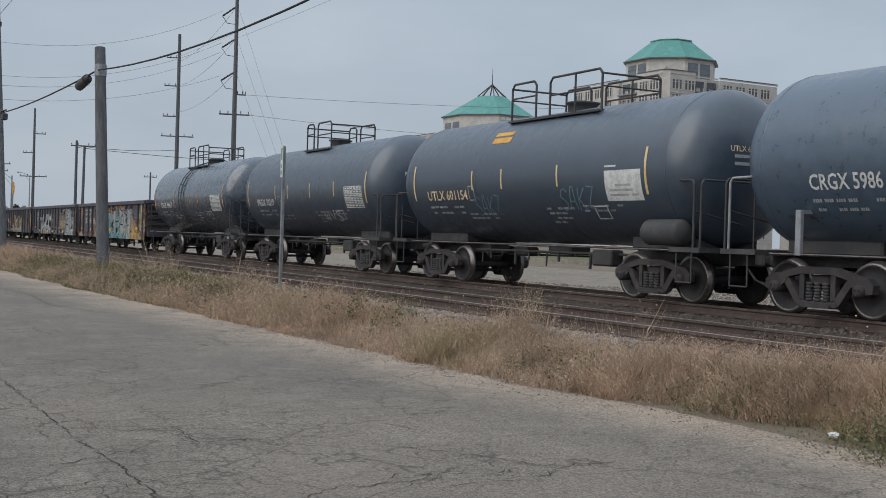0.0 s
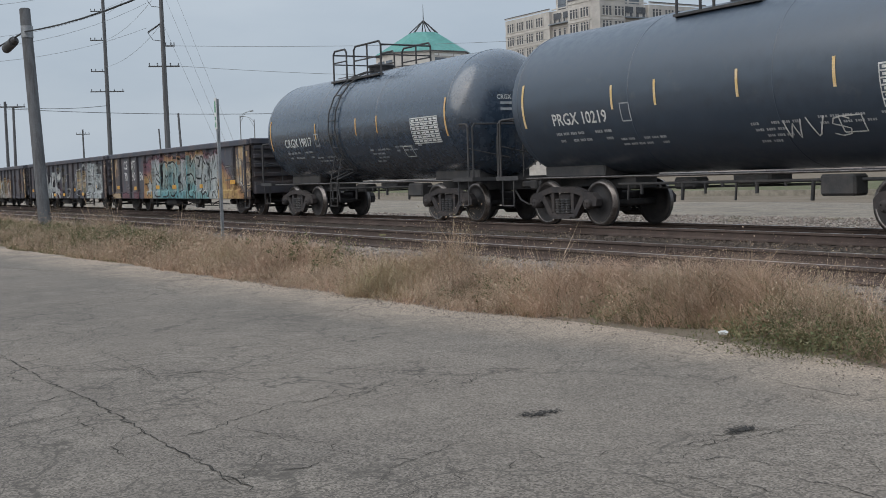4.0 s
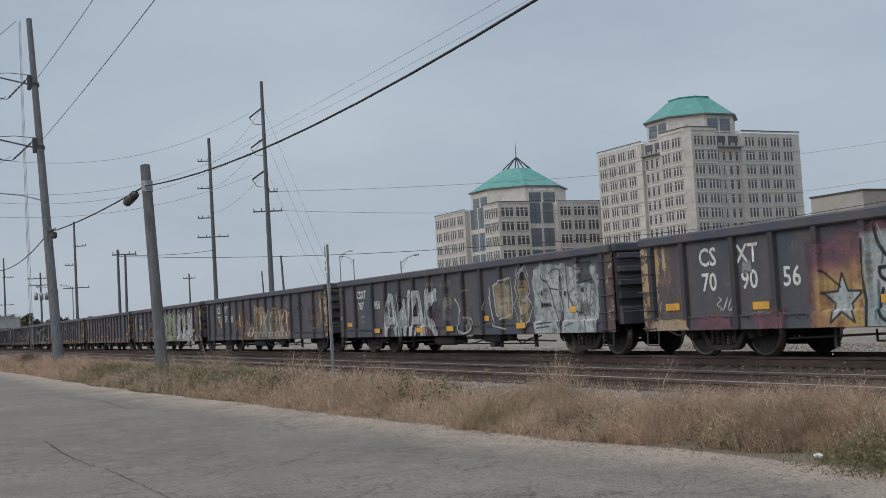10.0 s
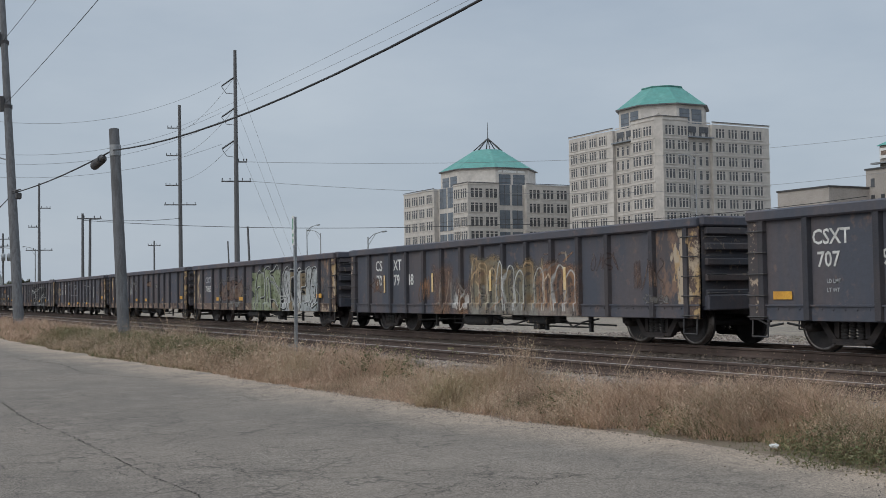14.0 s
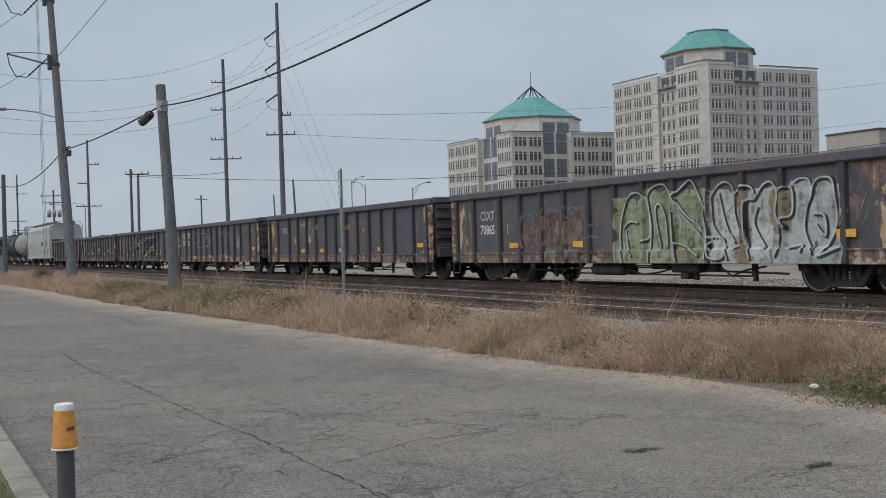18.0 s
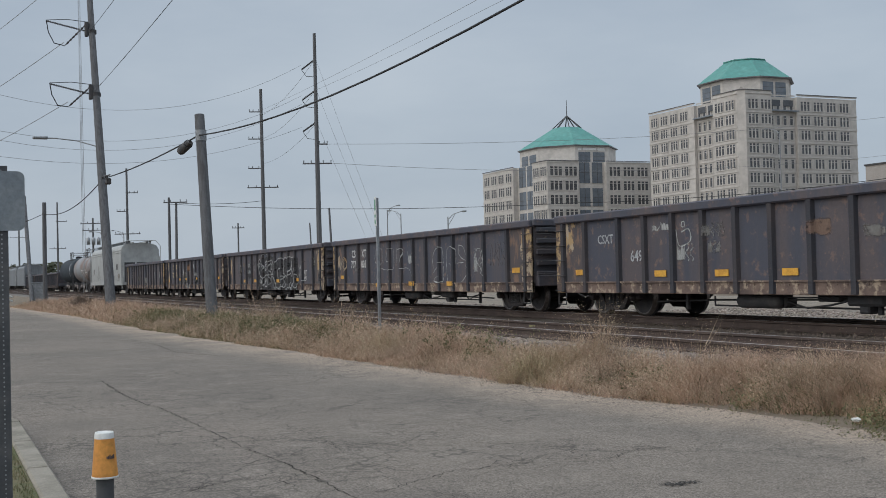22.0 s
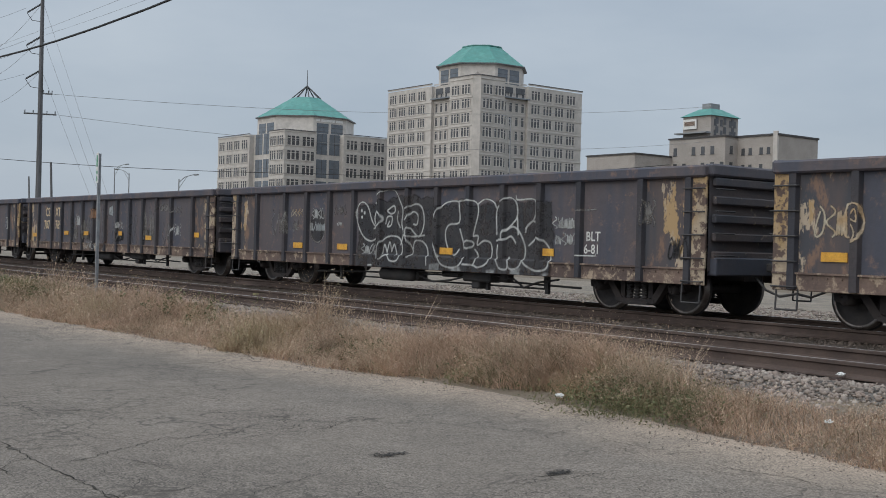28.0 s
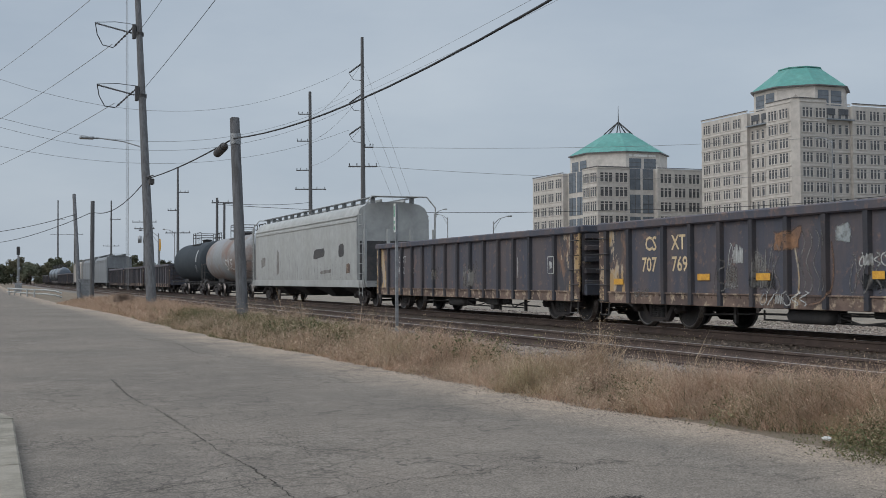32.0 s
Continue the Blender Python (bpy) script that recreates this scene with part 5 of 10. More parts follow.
tank_word(t1, "SAKZ", 1.7, 1.72, 1.3, 0.5, "tank_tag", 0.03)
tank_word(t1, "SAKZ", -1.95, 1.6, 1.2, 0.5, "tank_tag", 0.028)
tank_word(t2, "WVS", 1.7, 1.45, 1.4, 0.36, "white_paint", 0.026)


def piece(car, word, x0, x1, z0, z1, fills, seed, outline="p_black", halo=None, fat=0.3, edge=0.05, lean=0.0, shine="p_white"):
    """A row of broad interlocking sprayed letter forms: halo, outline, fill and highlights."""
    rnd = random.Random(seed)
    w = (x1 - x0) / len(word)
    for k, g in enumerate(word):
        up, dn = rnd.uniform(-0.12, 0.08), rnd.uniform(-0.05, 0.06)
        a, b = x0 + (k - 0.02) * w + fat / 2, x0 + (k + 1.02) * w - fat / 2
        lo, hi = z0 + fat / 2 + dn, z1 - fat / 2 + up
        rows = [[(a + (b - a) * p[0] + lean * (hi - lo) * p[1] + rnd.uniform(-0.06, 0.06), lo + (hi - lo) * p[1]) for p in st] for st in GLYPH[g]]
        for extra, m, lift in ((3.2 * edge, halo, 0.007), (2 * edge, outline, 0.014), (0.0, fills[k % len(fills)], 0.021)):
            if m:
                for st in rows:
                    line(car, st, fat + extra, m, lift + 0.0001 * k)
        if shine:
            d = fat * 0.22
            line(car, [(p[0] - d, p[1] + d * 0.4) for p in rows[0][:3]], 0.022, shine, 0.03, thick=0.6)


def star(cx, cz, r):
    return [(cx + (r if k % 2 == 0 else r * 0.42) * math.sin(math.pi * k / 5), cz + (r if k % 2 == 0 else r * 0.42) * math.cos(math.pi * k / 5)) for k in range(10)]


def paint_one(car):
    fill(car, -3.2, -1.5, 0.6, 2.1, "p_purple", 2.0, 0.3, 0.0, soft=0.2, drop=-0.35)
    fill(car, -3.1, -1.2, 0.6, 1.7, "p_gold", 5.0, 0.4, 0.001, soft=0.3, drop=-0.3)
    fill(car, -1.6, 5.6, 1.5, 2.34, "p_purple", 3.0, 0.25, 0.0, soft=0.2)
    fill(car, -0.5, 1.4, 1.6, 2.3, "p_gold", 8.0, 0.25, 0.001, soft=0.25)
    fill(car, 2.3, 3.9, 1.7, 2.34, "p_gold", 9.0, 0.2, 0.001, soft=0.25)
    fill(car, 5.1, 7.5, 0.6, 2.3, "p_purple", 6.0, 0.2, 0.0, soft=0.25, drop=1.3)
    fill(car, 5.2, 7.9, 0.6, 1.95, "p_gold", 7.0, 0.2, 0.002, soft=0.25, drop=1.15)
    scrawl(car, 7.15, 1.0, 0.5, 1.1, "p_cream", 91, 3, 0.05)
    fill(car, -1.95, 5.5, 0.6, 2.05, "p_teal_grey", 3.0, 0.25, 0.003)
    for x0, x1, top, m, sf in ((-1.9, -1.05, 2.15, "p_silver", 0.1), (-1.3, -0.9, 1.4, "p_turquoise", 0.12), (-0.85, 0.1, 0.95, "p_turquoise", 0.2), (0.1, 0.9, 2.05, "p_teal_grey", 0.08), (0.1, 1.0, 0.9, "p_turquoise", 0.2),
                               (0.88, 1.34, 2.15, "p_turquoise", 0.06), (1.34, 2.1, 2.12, "p_silver", 0.08), (1.34, 2.1, 1.0, "p_turquoise", 0.2), (2.1, 2.42, 2.2, "p_turquoise", 0.06), (2.42, 3.15, 2.15, "p_teal_grey", 0.08),
                               (2.42, 3.2, 1.2, "p_turquoise", 0.25), (3.2, 3.95, 2.2, "p_silver", 0.08), (3.95, 4.6, 2.05, "p_silver", 0.08), (3.3, 4.6, 0.85, "p_turquoise", 0.2), (4.6, 5.62, 2.2, "p_silver", 0.06)):
        fill(car, x0, x1, 0.58, top, m, 20.0 + x0 + top, 0.15, 0.004 + 0.0001 * len(OPS), soft=sf, thick=0.85)
    for pts in (
            [(-1.75, 2.21), (-1.65, 1.88), (-1.37, 1.58), (-1.19, 1.66), (-1.06, 1.97)],
            [(-1.69, 1.52), (-1.42, 1.51), (-1.14, 1.32), (-1.07, 1.15), (-1.62, 1.34), (-1.69, 1.52)],
            [(-1.64, 1.17), (-1.72, 0.86), (-1.57, 0.66), (-1.04, 0.65)],
            [(-0.89, 0.65), (-0.78, 1.45), (-0.8, 1.83), (-0.57, 2.0), (-0.26, 1.97), (-0.04, 1.78), (0.14, 1.89), (0.44, 1.99), (0.72, 1.91), (0.93, 1.72), (0.94, 1.14)],
            [(-0.52, 1.34), (-0.44, 1.47), (-0.32, 1.4), (-0.15, 1.45), (0.05, 1.49)],
            [(-0.37, 1.01), (-0.21, 0.94), (-0.2, 1.09), (-0.03, 1.08), (-0.01, 0.96)],
            [(0.04, 1.54), (0.06, 1.17), (-0.04, 0.69), (-0.62, 0.64)],
            [(0.53, 1.51), (0.64, 1.51), (0.7, 1.15), (0.54, 1.16), (0.53, 1.51)],
            [(0.31, 0.81), (0.4, 0.69), (0.68, 0.66), (0.94, 0.79)],
            [(0.58, 2.04), (0.59, 2.12), (1.08, 2.09), (1.07, 1.95)],
    ):
        line(car, smooth(pts), 0.07, "p_black", 0.024, thick=1.0)
    for pts in (
            [(1.31, 2.11), (1.47, 1.92), (1.43, 1.58), (1.32, 1.24), (1.47, 1.12), (1.62, 0.89), (1.39, 0.84)],
            [(1.49, 2.09), (2.09, 2.02), (2.15, 1.76), (2.03, 1.44), (2.18, 1.21), (2.18, 0.76)],
            [(1.97, 1.66), (1.91, 1.44), (2.08, 1.1), (2.24, 1.31)],
            [(2.57, 2.18), (2.48, 1.96), (2.52, 1.76), (2.75, 1.89), (2.92, 1.98), (3.11, 1.81), (3.09, 1.27)],
            [(2.59, 2.06), (2.6, 1.9), (2.66, 2.11), (2.6, 2.17)],
            [(2.35, 1.42), (2.54, 1.49), (2.78, 1.4), (2.89, 1.23)],
            [(2.88, 1.18), (3.08, 1.19), (3.07, 1.09), (2.88, 1.18)],
            [(2.42, 1.09), (2.46, 0.7), (2.86, 0.64), (2.96, 0.85), (3.11, 0.74)],
            [(2.51, 1.19), (2.6, 0.91)],
            [(3.33, 2.17), (3.55, 1.99), (3.52, 1.73), (3.71, 2.08), (3.92, 2.01), (3.87, 1.76), (3.71, 1.35), (3.48, 1.3), (3.26, 1.46)],
    ):
        line(car, smooth(pts), 0.07, "p_black", 0.024, thick=1.0)
    for pts in (
            [(3.93, 2.06), (3.99, 1.9), (4.26, 1.73), (4.3, 1.42), (4.42, 1.21)],
            [(3.7, 1.3), (3.75, 1.04), (3.93, 0.62)],
            [(4.09, 1.43), (4.21, 1.27), (4.06, 1.18), (4.09, 1.43)],
            [(3.73, 0.88), (3.97, 0.72), (4.24, 0.81), (4.48, 0.66)],
            [(1.1, 1.95), (1.03, 0.91), (1.14, 0.61)],
    ):
        line(car, smooth(pts), 0.07, "p_black", 0.024, thick=1.0)
    for pts in (
            [(-1.68, 2.24), (-1.44, 1.71)],
            [(-0.51, 1.93), (-0.23, 1.9), (-0.08, 1.72)],
            [(0.17, 1.82), (0.5, 1.94), (0.83, 1.82)],
            [(1.59, 2.03), (2.09, 1.98)],
            [(2.62, 2.19), (2.99, 1.93)],
            [(3.45, 2.1), (3.88, 1.99)],
            [(2.41, 1.37), (2.55, 1.44), (2.77, 1.35)],
            [(-0.68, 1.57), (-0.76, 0.83)],
            [(-1.39, 1.43), (-1.1, 1.24)],
            [(1.54, 1.89), (1.5, 1.52)],
    ):
        line(car, smooth(pts), 0.026, "p_white", 0.027, thick=0.7)
    for pts in ([(4.55, 0.65), (4.75, 1.4), (5.05, 2.25), (5.3, 1.5), (5.62, 0.95), (5.4, 0.62)], [(4.7, 1.25), (5.2, 1.3), (5.45, 1.2)], [(4.45, 2.0), (4.72, 1.5)], [(4.9, 0.62), (5.1, 0.85), (5.35, 0.62)], [(5.0, 1.95), (5.12, 1.6)]):
        line(car, pts, 0.05, "p_black", 0.025)
    for x, w in ((-1.98, 0.07), (0.05, 0.06), (2.14, 0.07), (3.16, 0.07), (4.6, 0.05)):
        line(car, [(x, 0.6), (x + 0.05, 1.0), (x - 0.03, 1.5), (x + 0.02, 2.0)], w, "p_black", 0.02)
    overspray(car, -1.8, 5.0, 0.65, 2.05, 22, 12, ["p_black", "p_blue", "p_teal_grey"])
    st = star(-2.5, 1.02, 0.46)
    for r, m in ((0.3, "p_silver"), (0.16, "p_silver")):
        line(car, star(-2.5, 1.02, r), 0.16, m, 0.02, True)
    line(car, st, 0.045, "p_black", 0.024, True)
    line(car, [(-2.95, 1.55), (-2.55, 1.25)], 0.04, "p_black", 0.024)
    line(car, [(6.1, 1.2), (6.75, 1.22), (6.75, 1.68), (6.1, 1.66)], 0.03, "p_dim", 0.02, True)
    line(car, [(6.1, 1.2), (6.75, 1.22), (6.75, 1.68), (6.1, 1.66)], 0.05, "p_black", 0.019, True)
    fill(car, -6.3, -5.3, 0.58, 0.85, "p_purple", 15.0, 0.05, 0.003, soft=0.12)
    fill(car, -7.7, -6.6, 0.58, 0.82, "p_yellow", 16.0, 0.05, 0.03, thick=0.8)
    fill(car, -4.6, -3.9, 0.58, 0.85, "p_purple", 18.0, 0.05, 0.003, soft=0.15)
    scrawl(car, 6.2, 1.28, 0.45, 0.3, "p_dim", 4, 3)
    scrawl(car, 6.75, 1.2, 0.4, 0.4, "p_dim", 5, 3)
    scrawl(car, -5.75, 0.92, 0.5, 0.28, "p_line", 6, 3, 0.03)
    scrawl(car, -4.75, 0.85, 0.5, 0.2, "p_dim", 8, 4, 0.03)
    scrawl(car, -4.95, 1.6, 0.25, 0.3, "p_line", 7, 2, 0.03)


def paint_two(car):
    fill(car, -4.3, -4.0, 0.62, 1.3, "p_purple", 6.0, 0.2)
    fill(car, -1.5, -0.3, 0.62, 1.4, "p_purple", 5.0, 0.3, soft=0.3, thick=0.6)
    piece(car, "AWAK", -4.15, -0.35, 0.5, 2.02, ["p_white", "p_silver", "p_white", "p_silver"], 21, "p_black", None, 0.24, 0.03, 0.02)
    for k in range(8):
        x = -3.95 + 0.45 * k
        line(car, [(x, 1.5 + 0.2 * (k % 2)), (x + 0.08, 1.2), (x + 0.14, 0.58)], 0.04, "p_dark", 0.024, thick=0.85)
    for k in range(5):
        x = -4.1 + 0.75 * k
        line(car, [(x, 0.6), (x + 0.18, 1.2), (x + 0.3, 1.95)], 0.05, "p_white", 0.023, thick=0.9)
    overspray(car, -4.0, -0.4, 0.6, 1.8, 20, 24, ["p_black", "p_dark", "p_silver"])
    overspray(car, 5.15, 7.8, 0.65, 2.1, 10, 29, ["p_black", "p_dark", "p_dim"])
    scrawl(car, -1.15, 1.5, 0.75, 0.5, "p_line", 22, 4, 0.035)
    fill(car, -1.1, -0.55, 1.95, 2.2, "p_olive", 4.4, 0.06, thick=0.6)
    fill(car, -0.1, 0.5, 1.95, 2.25, "p_olive", 4.9, 0.1, thick=0.5)
    scrawl(car, 0.0, 0.9, 0.5, 0.9, "p_dim", 23, 3, 0.045)
    fill(car, 0.05, 0.65, 1.35, 1.8, "p_olive", 23.0, 0.15, thick=0.5)
    line(car, smooth([(1.05, 1.2), (1.15, 1.6), (1.4, 1.8), (1.75, 1.75), (1.85, 1.5), (1.6, 1.3)]), 0.05, "p_dim", 0.006)
    line(car, smooth([(0.75, 1.6), (1.0, 1.35), (0.95, 1.0), (1.0, 0.7), (1.4, 0.62), (1.75, 0.75), (1.7, 1.0), (1.35, 1.05)]), 0.06, "p_line", 0.006, thick=0.8)
    scrawl(car, 1.1, 0.62, 0.7, 0.7, "p_dim", 26, 4, 0.03)
    scrawl(car, 2.45, 1.2, 0.4, 0.4, "p_dim", 28, 3, 0.03)
    fill(car, 3.05, 3.95, 1.0, 1.98, "p_olive", 30.0, 0.12, 0.004)
    fill(car, 3.2, 3.8, 1.1, 1.6, "p_cream", 32.0, 0.1, 0.005, soft=0.2, thick=0.6)
    for pts in ([(3.0, 1.85), (3.35, 1.95), (3.95, 2.02), (4.0, 1.5), (3.95, 1.1), (3.4, 0.95), (3.1, 1.1), (3.0, 1.85)], [(2.8, 1.8), (2.82, 1.3), (3.0, 0.8), (3.7, 0.7)], [(2.75, 1.55), (2.9, 1.0)]):
        line(car, pts, 0.05, "p_white", 0.01, thick=0.8)
    for pts in ([(3.4, 1.8), (3.38, 1.55), (3.75, 1.55), (3.75, 1.75)], [(3.4, 1.1), (3.4, 1.35), (3.75, 1.38), (3.7, 1.15)]):
        line(car, pts, 0.07, "p_dim", 0.011, thick=0.8)
    for cz, w in ((1.72, 0.62), (1.32, 0.72), (1.0, 0.5)):
        line(car, bubble(4.55, cz, w * 0.6, 0.22, cz, 0.2), 0.2, "p_olive", 0.004, True)
    line(car, bubble(4.55, 1.4, 0.22, 0.5, 2.0, 0.2), 0.16, "p_cream", 0.005, True, thick=0.6)
    for pts in ([(4.15, 1.75), (4.3, 2.1), (4.48, 1.92), (4.62, 2.18), (4.85, 1.85), (4.9, 1.6), (4.75, 1.5), (5.0, 1.25), (4.8, 0.95), (4.7, 0.75), (4.5, 0.9), (4.3, 0.72), (4.2, 1.0), (4.05, 1.3), (4.25, 1.5), (4.15, 1.75)],
                [(4.2, 2.02), (4.35, 2.28), (4.5, 2.08), (4.68, 2.3), (4.85, 2.0)], [(4.4, 1.55), (4.6, 1.4), (4.75, 1.6)]):
        line(car, pts, 0.045, "p_white", 0.01, thick=0.75)
    fill(car, 5.08, 6.3, 0.6, 2.22, "p_silver", 31.0, 0.05, 0.002, thick=1.0)
    fill(car, 6.36, 7.85, 0.6, 2.26, "p_silver", 33.0, 0.06, 0.002, drop=0.15, thick=1.0)
    fill(car, 7.2, 7.6, 1.75, 2.2, "p_dark", 34.0, 0.03, 0.006)
    for pts in ([(5.45, 2.05), (5.8, 1.7), (6.0, 1.2), (6.2, 0.75)], [(6.35, 2.1), (6.25, 1.6), (6.4, 1.2), (6.3, 0.8)], [(6.6, 2.15), (6.62, 1.5), (6.85, 1.2), (7.3, 0.95), (7.35, 0.6)], [(6.95, 2.15), (6.95, 1.5), (7.1, 1.45)], [(7.15, 1.72), (7.65, 1.78)], [(5.85, 1.65), (6.2, 1.6)], [(5.2, 0.8), (5.9, 0.84)], [(5.2, 0.7), (5.8, 0.74)]):
        line(car, smooth(pts), 0.035, "p_black", 0.012)
    fill(car, 5.45, 5.85, 1.2, 1.34, "p_black", 36.0, 0.01, 0.008)
    for x, z in ((5.58, 1.55), (6.5, 1.5), (7.25, 1.55)):
        line(car, bubble(x, z, 0.05, 0.07, 2.0), 0.06, "p_black", 0.012, True)
    scrawl(car, 7.0, 0.9, 0.7, 0.5, "p_black", 35, 4, 0.025)


def paint_three(car):
    fill(car, -2.5, -1.55, 0.6, 1.9, "p_fade", 41.0, 0.3, soft=0.3, thick=0.6)
    fill(car, -1.3, -0.4, 0.6, 1.6, "p_fade", 42.0, 0.35, soft=0.3, thick=0.5)
    fill(car, -0.5, 1.0, 0.6, 2.1, "p_olive", 43.0, 0.2, 0.001, soft=0.15, thick=0.85)
    fill(car, 1.0, 2.9, 0.6, 1.95, "p_olive", 40.0, 0.3, 0.001, soft=0.15, thick=0.75)
    fill(car, 2.7, 4.4, 0.6, 1.95, "p_fade", 44.0, 0.3, 0.001, soft=0.2, drop=0.2, thick=0.85)
    fill(car, -0.5, 4.3, 0.6, 0.85, "p_dim", 39.0, 0.1, 0.002, soft=0.15, thick=0.7)
    rnd = random.Random(45)
    for k in range(11):
        x = -0.45 + 0.43 * k
        t = 2.0 - 0.1 * (k % 3) - 0.03 * k
        line(car, smooth([(x, 0.7), (x - 0.06, 1.3), (x + 0.05, t - 0.1), (x + 0.2, t), (x + 0.34, t - 0.15), (x + 0.32, 1.2), (x + 0.36, 0.7)]), rnd.uniform(0.025, 0.05), rnd.choice(["p_cream", "p_cream", "p_line"]), 0.013, thick=0.85)
        line(car, smooth([(x + 0.12, 0.8), (x + 0.1, 1.4), (x + 0.2, t - 0.25)]), rnd.uniform(0.05, 0.1), rnd.choice(["p_fade", "p_dark", "p_dark"]), 0.012, thick=0.75)
    overspray(car, -0.5, 4.2, 0.65, 2.0, 30, 42, ["p_dim", "p_cream", "p_rust", "p_fade"], 0.035)
    scrawl(car, -3.5, 0.85, 0.7, 0.9, "p_fade", 46, 2, 0.035)
    scrawl(car, -2.3, 0.65, 1.6, 1.1, "p_dim", 47, 5, 0.03)
    scrawl(car, -1.4, 0.65, 0.8, 0.6, "p_line", 50, 4, 0.03)
    scrawl(car, -6.7, 1.15, 0.9, 0.5, "p_fade", 48, 3)
    scrawl(car, 4.8, 1.55, 1.0, 0.4, "p_rust", 49, 5)
    scrawl(car, 6.3, 1.1, 1.0, 0.7, "p_rust", 52, 4)
    scrawl(car, 6.6, 0.85, 0.8, 0.2, "p_dim", 53, 5)
    fill(car, 8.13, 8.27, 1.2, 2.3, "p_cream", 54.0, 0.02, 0.02)
    for x in (-5.72, -2.64, 0.5, 3.8):
        part("reflective_stripe", STRIPE_ME, None, car, "faded yellow reflective stripe", at=(x, gon_y(x) - 0.014, 1.42))


def paint_four(car):
    for a, b, m, sd, top in ((0.1, 1.4, "p_green", 1, 2.05), (1.3, 2.3, "p_green", 2, 2.2), (2.2, 3.3, "p_green", 3, 2.15), (3.4, 4.25, "p_white", 4, 2.1), (4.2, 4.6, "p_olive", 5, 2.05), (4.55, 5.2, "p_white", 6, 2.1), (5.15, 5.7, "p_olive", 7, 2.0),
                             (5.65, 6.25, "p_silver", 8, 2.15), (6.2, 6.85, "p_silver", 9, 2.1), (5.2, 5.75, "p_silver", 10, 1.2), (3.4, 3.9, "p_silver", 11, 1.0), (2.4, 3.0, "p_olive", 12, 0.9)):
        fill(car, a, b, 0.58, top, m, 50.0 + sd, 0.12, 0.003 + 0.001 * sd, soft=0.04)
    for pts in (
            [(0.41, 0.52), (0.28, 1.03), (0.35, 1.53), (0.55, 1.9), (0.77, 2.08), (1.22, 2.03), (1.37, 1.74), (1.38, 1.13), (1.07, 1.02)],
            [(0.45, 1.34), (0.67, 1.46), (0.95, 1.43)],
            [(0.51, 1.27), (0.58, 0.9), (0.74, 0.71)],
            [(1.36, 0.59), (1.44, 1.37), (1.32, 1.99), (1.64, 2.21), (1.99, 2.17), (2.2, 1.71), (2.26, 1.0), (2.33, 0.53)],
            [(1.77, 0.89), (1.64, 1.37), (1.61, 1.73), (1.77, 1.79), (1.95, 1.48), (2.0, 0.88)],
            [(2.21, 1.94), (2.59, 2.16), (2.82, 2.24), (3.04, 1.96), (3.25, 1.55), (3.35, 1.1), (3.24, 0.65)],
            [(2.24, 1.92), (2.65, 1.52), (3.1, 1.27), (3.22, 0.87)],
            [(2.15, 1.59), (2.38, 1.61), (3.09, 1.1), (3.22, 0.87)],
            [(2.16, 1.0), (2.63, 0.88), (3.03, 0.7)],
            [(3.44, 1.88), (3.48, 1.32), (3.77, 0.98), (3.93, 0.64)],
            [(3.44, 1.88), (3.65, 2.09), (3.91, 2.14), (4.12, 1.96), (4.13, 1.52), (4.3, 0.97), (4.1, 0.86)],
    ):
        line(car, smooth(pts), 0.075, "p_black", 0.022, thick=1.0)
    for pts in (
            [(3.68, 1.93), (3.87, 1.31), (4.11, 0.97)],
            [(4.15, 1.9), (4.39, 2.05), (4.63, 1.98), (4.7, 1.77), (4.46, 1.72), (4.46, 1.08), (4.57, 0.64)],
            [(4.7, 1.77), (4.94, 2.02), (5.17, 2.06), (5.31, 1.84), (5.25, 1.48), (5.43, 1.06), (5.26, 0.7)],
            [(4.77, 1.6), (4.68, 1.29), (4.97, 0.86)],
            [(5.31, 1.89), (5.68, 1.93), (5.69, 1.46), (5.44, 1.37), (5.53, 1.21)],
            [(5.68, 1.98), (5.9, 2.09), (6.13, 2.05), (6.18, 1.8), (6.06, 1.55), (6.0, 1.15), (6.19, 0.74)],
            [(6.17, 1.8), (6.31, 2.04), (6.65, 2.04), (6.74, 1.72), (6.77, 1.23), (6.53, 0.84), (6.33, 0.69)],
            [(6.22, 1.44), (6.49, 1.39), (6.5, 1.04), (6.28, 1.24)],
            [(5.64, 0.85), (5.92, 0.88), (5.92, 0.78)],
            [(6.39, 0.69), (6.86, 0.84)],
            [(3.35, 1.07), (3.78, 1.03), (3.81, 0.67), (3.38, 0.67), (3.35, 1.07)],
    ):
        line(car, smooth(pts), 0.075, "p_black", 0.022, thick=1.0)
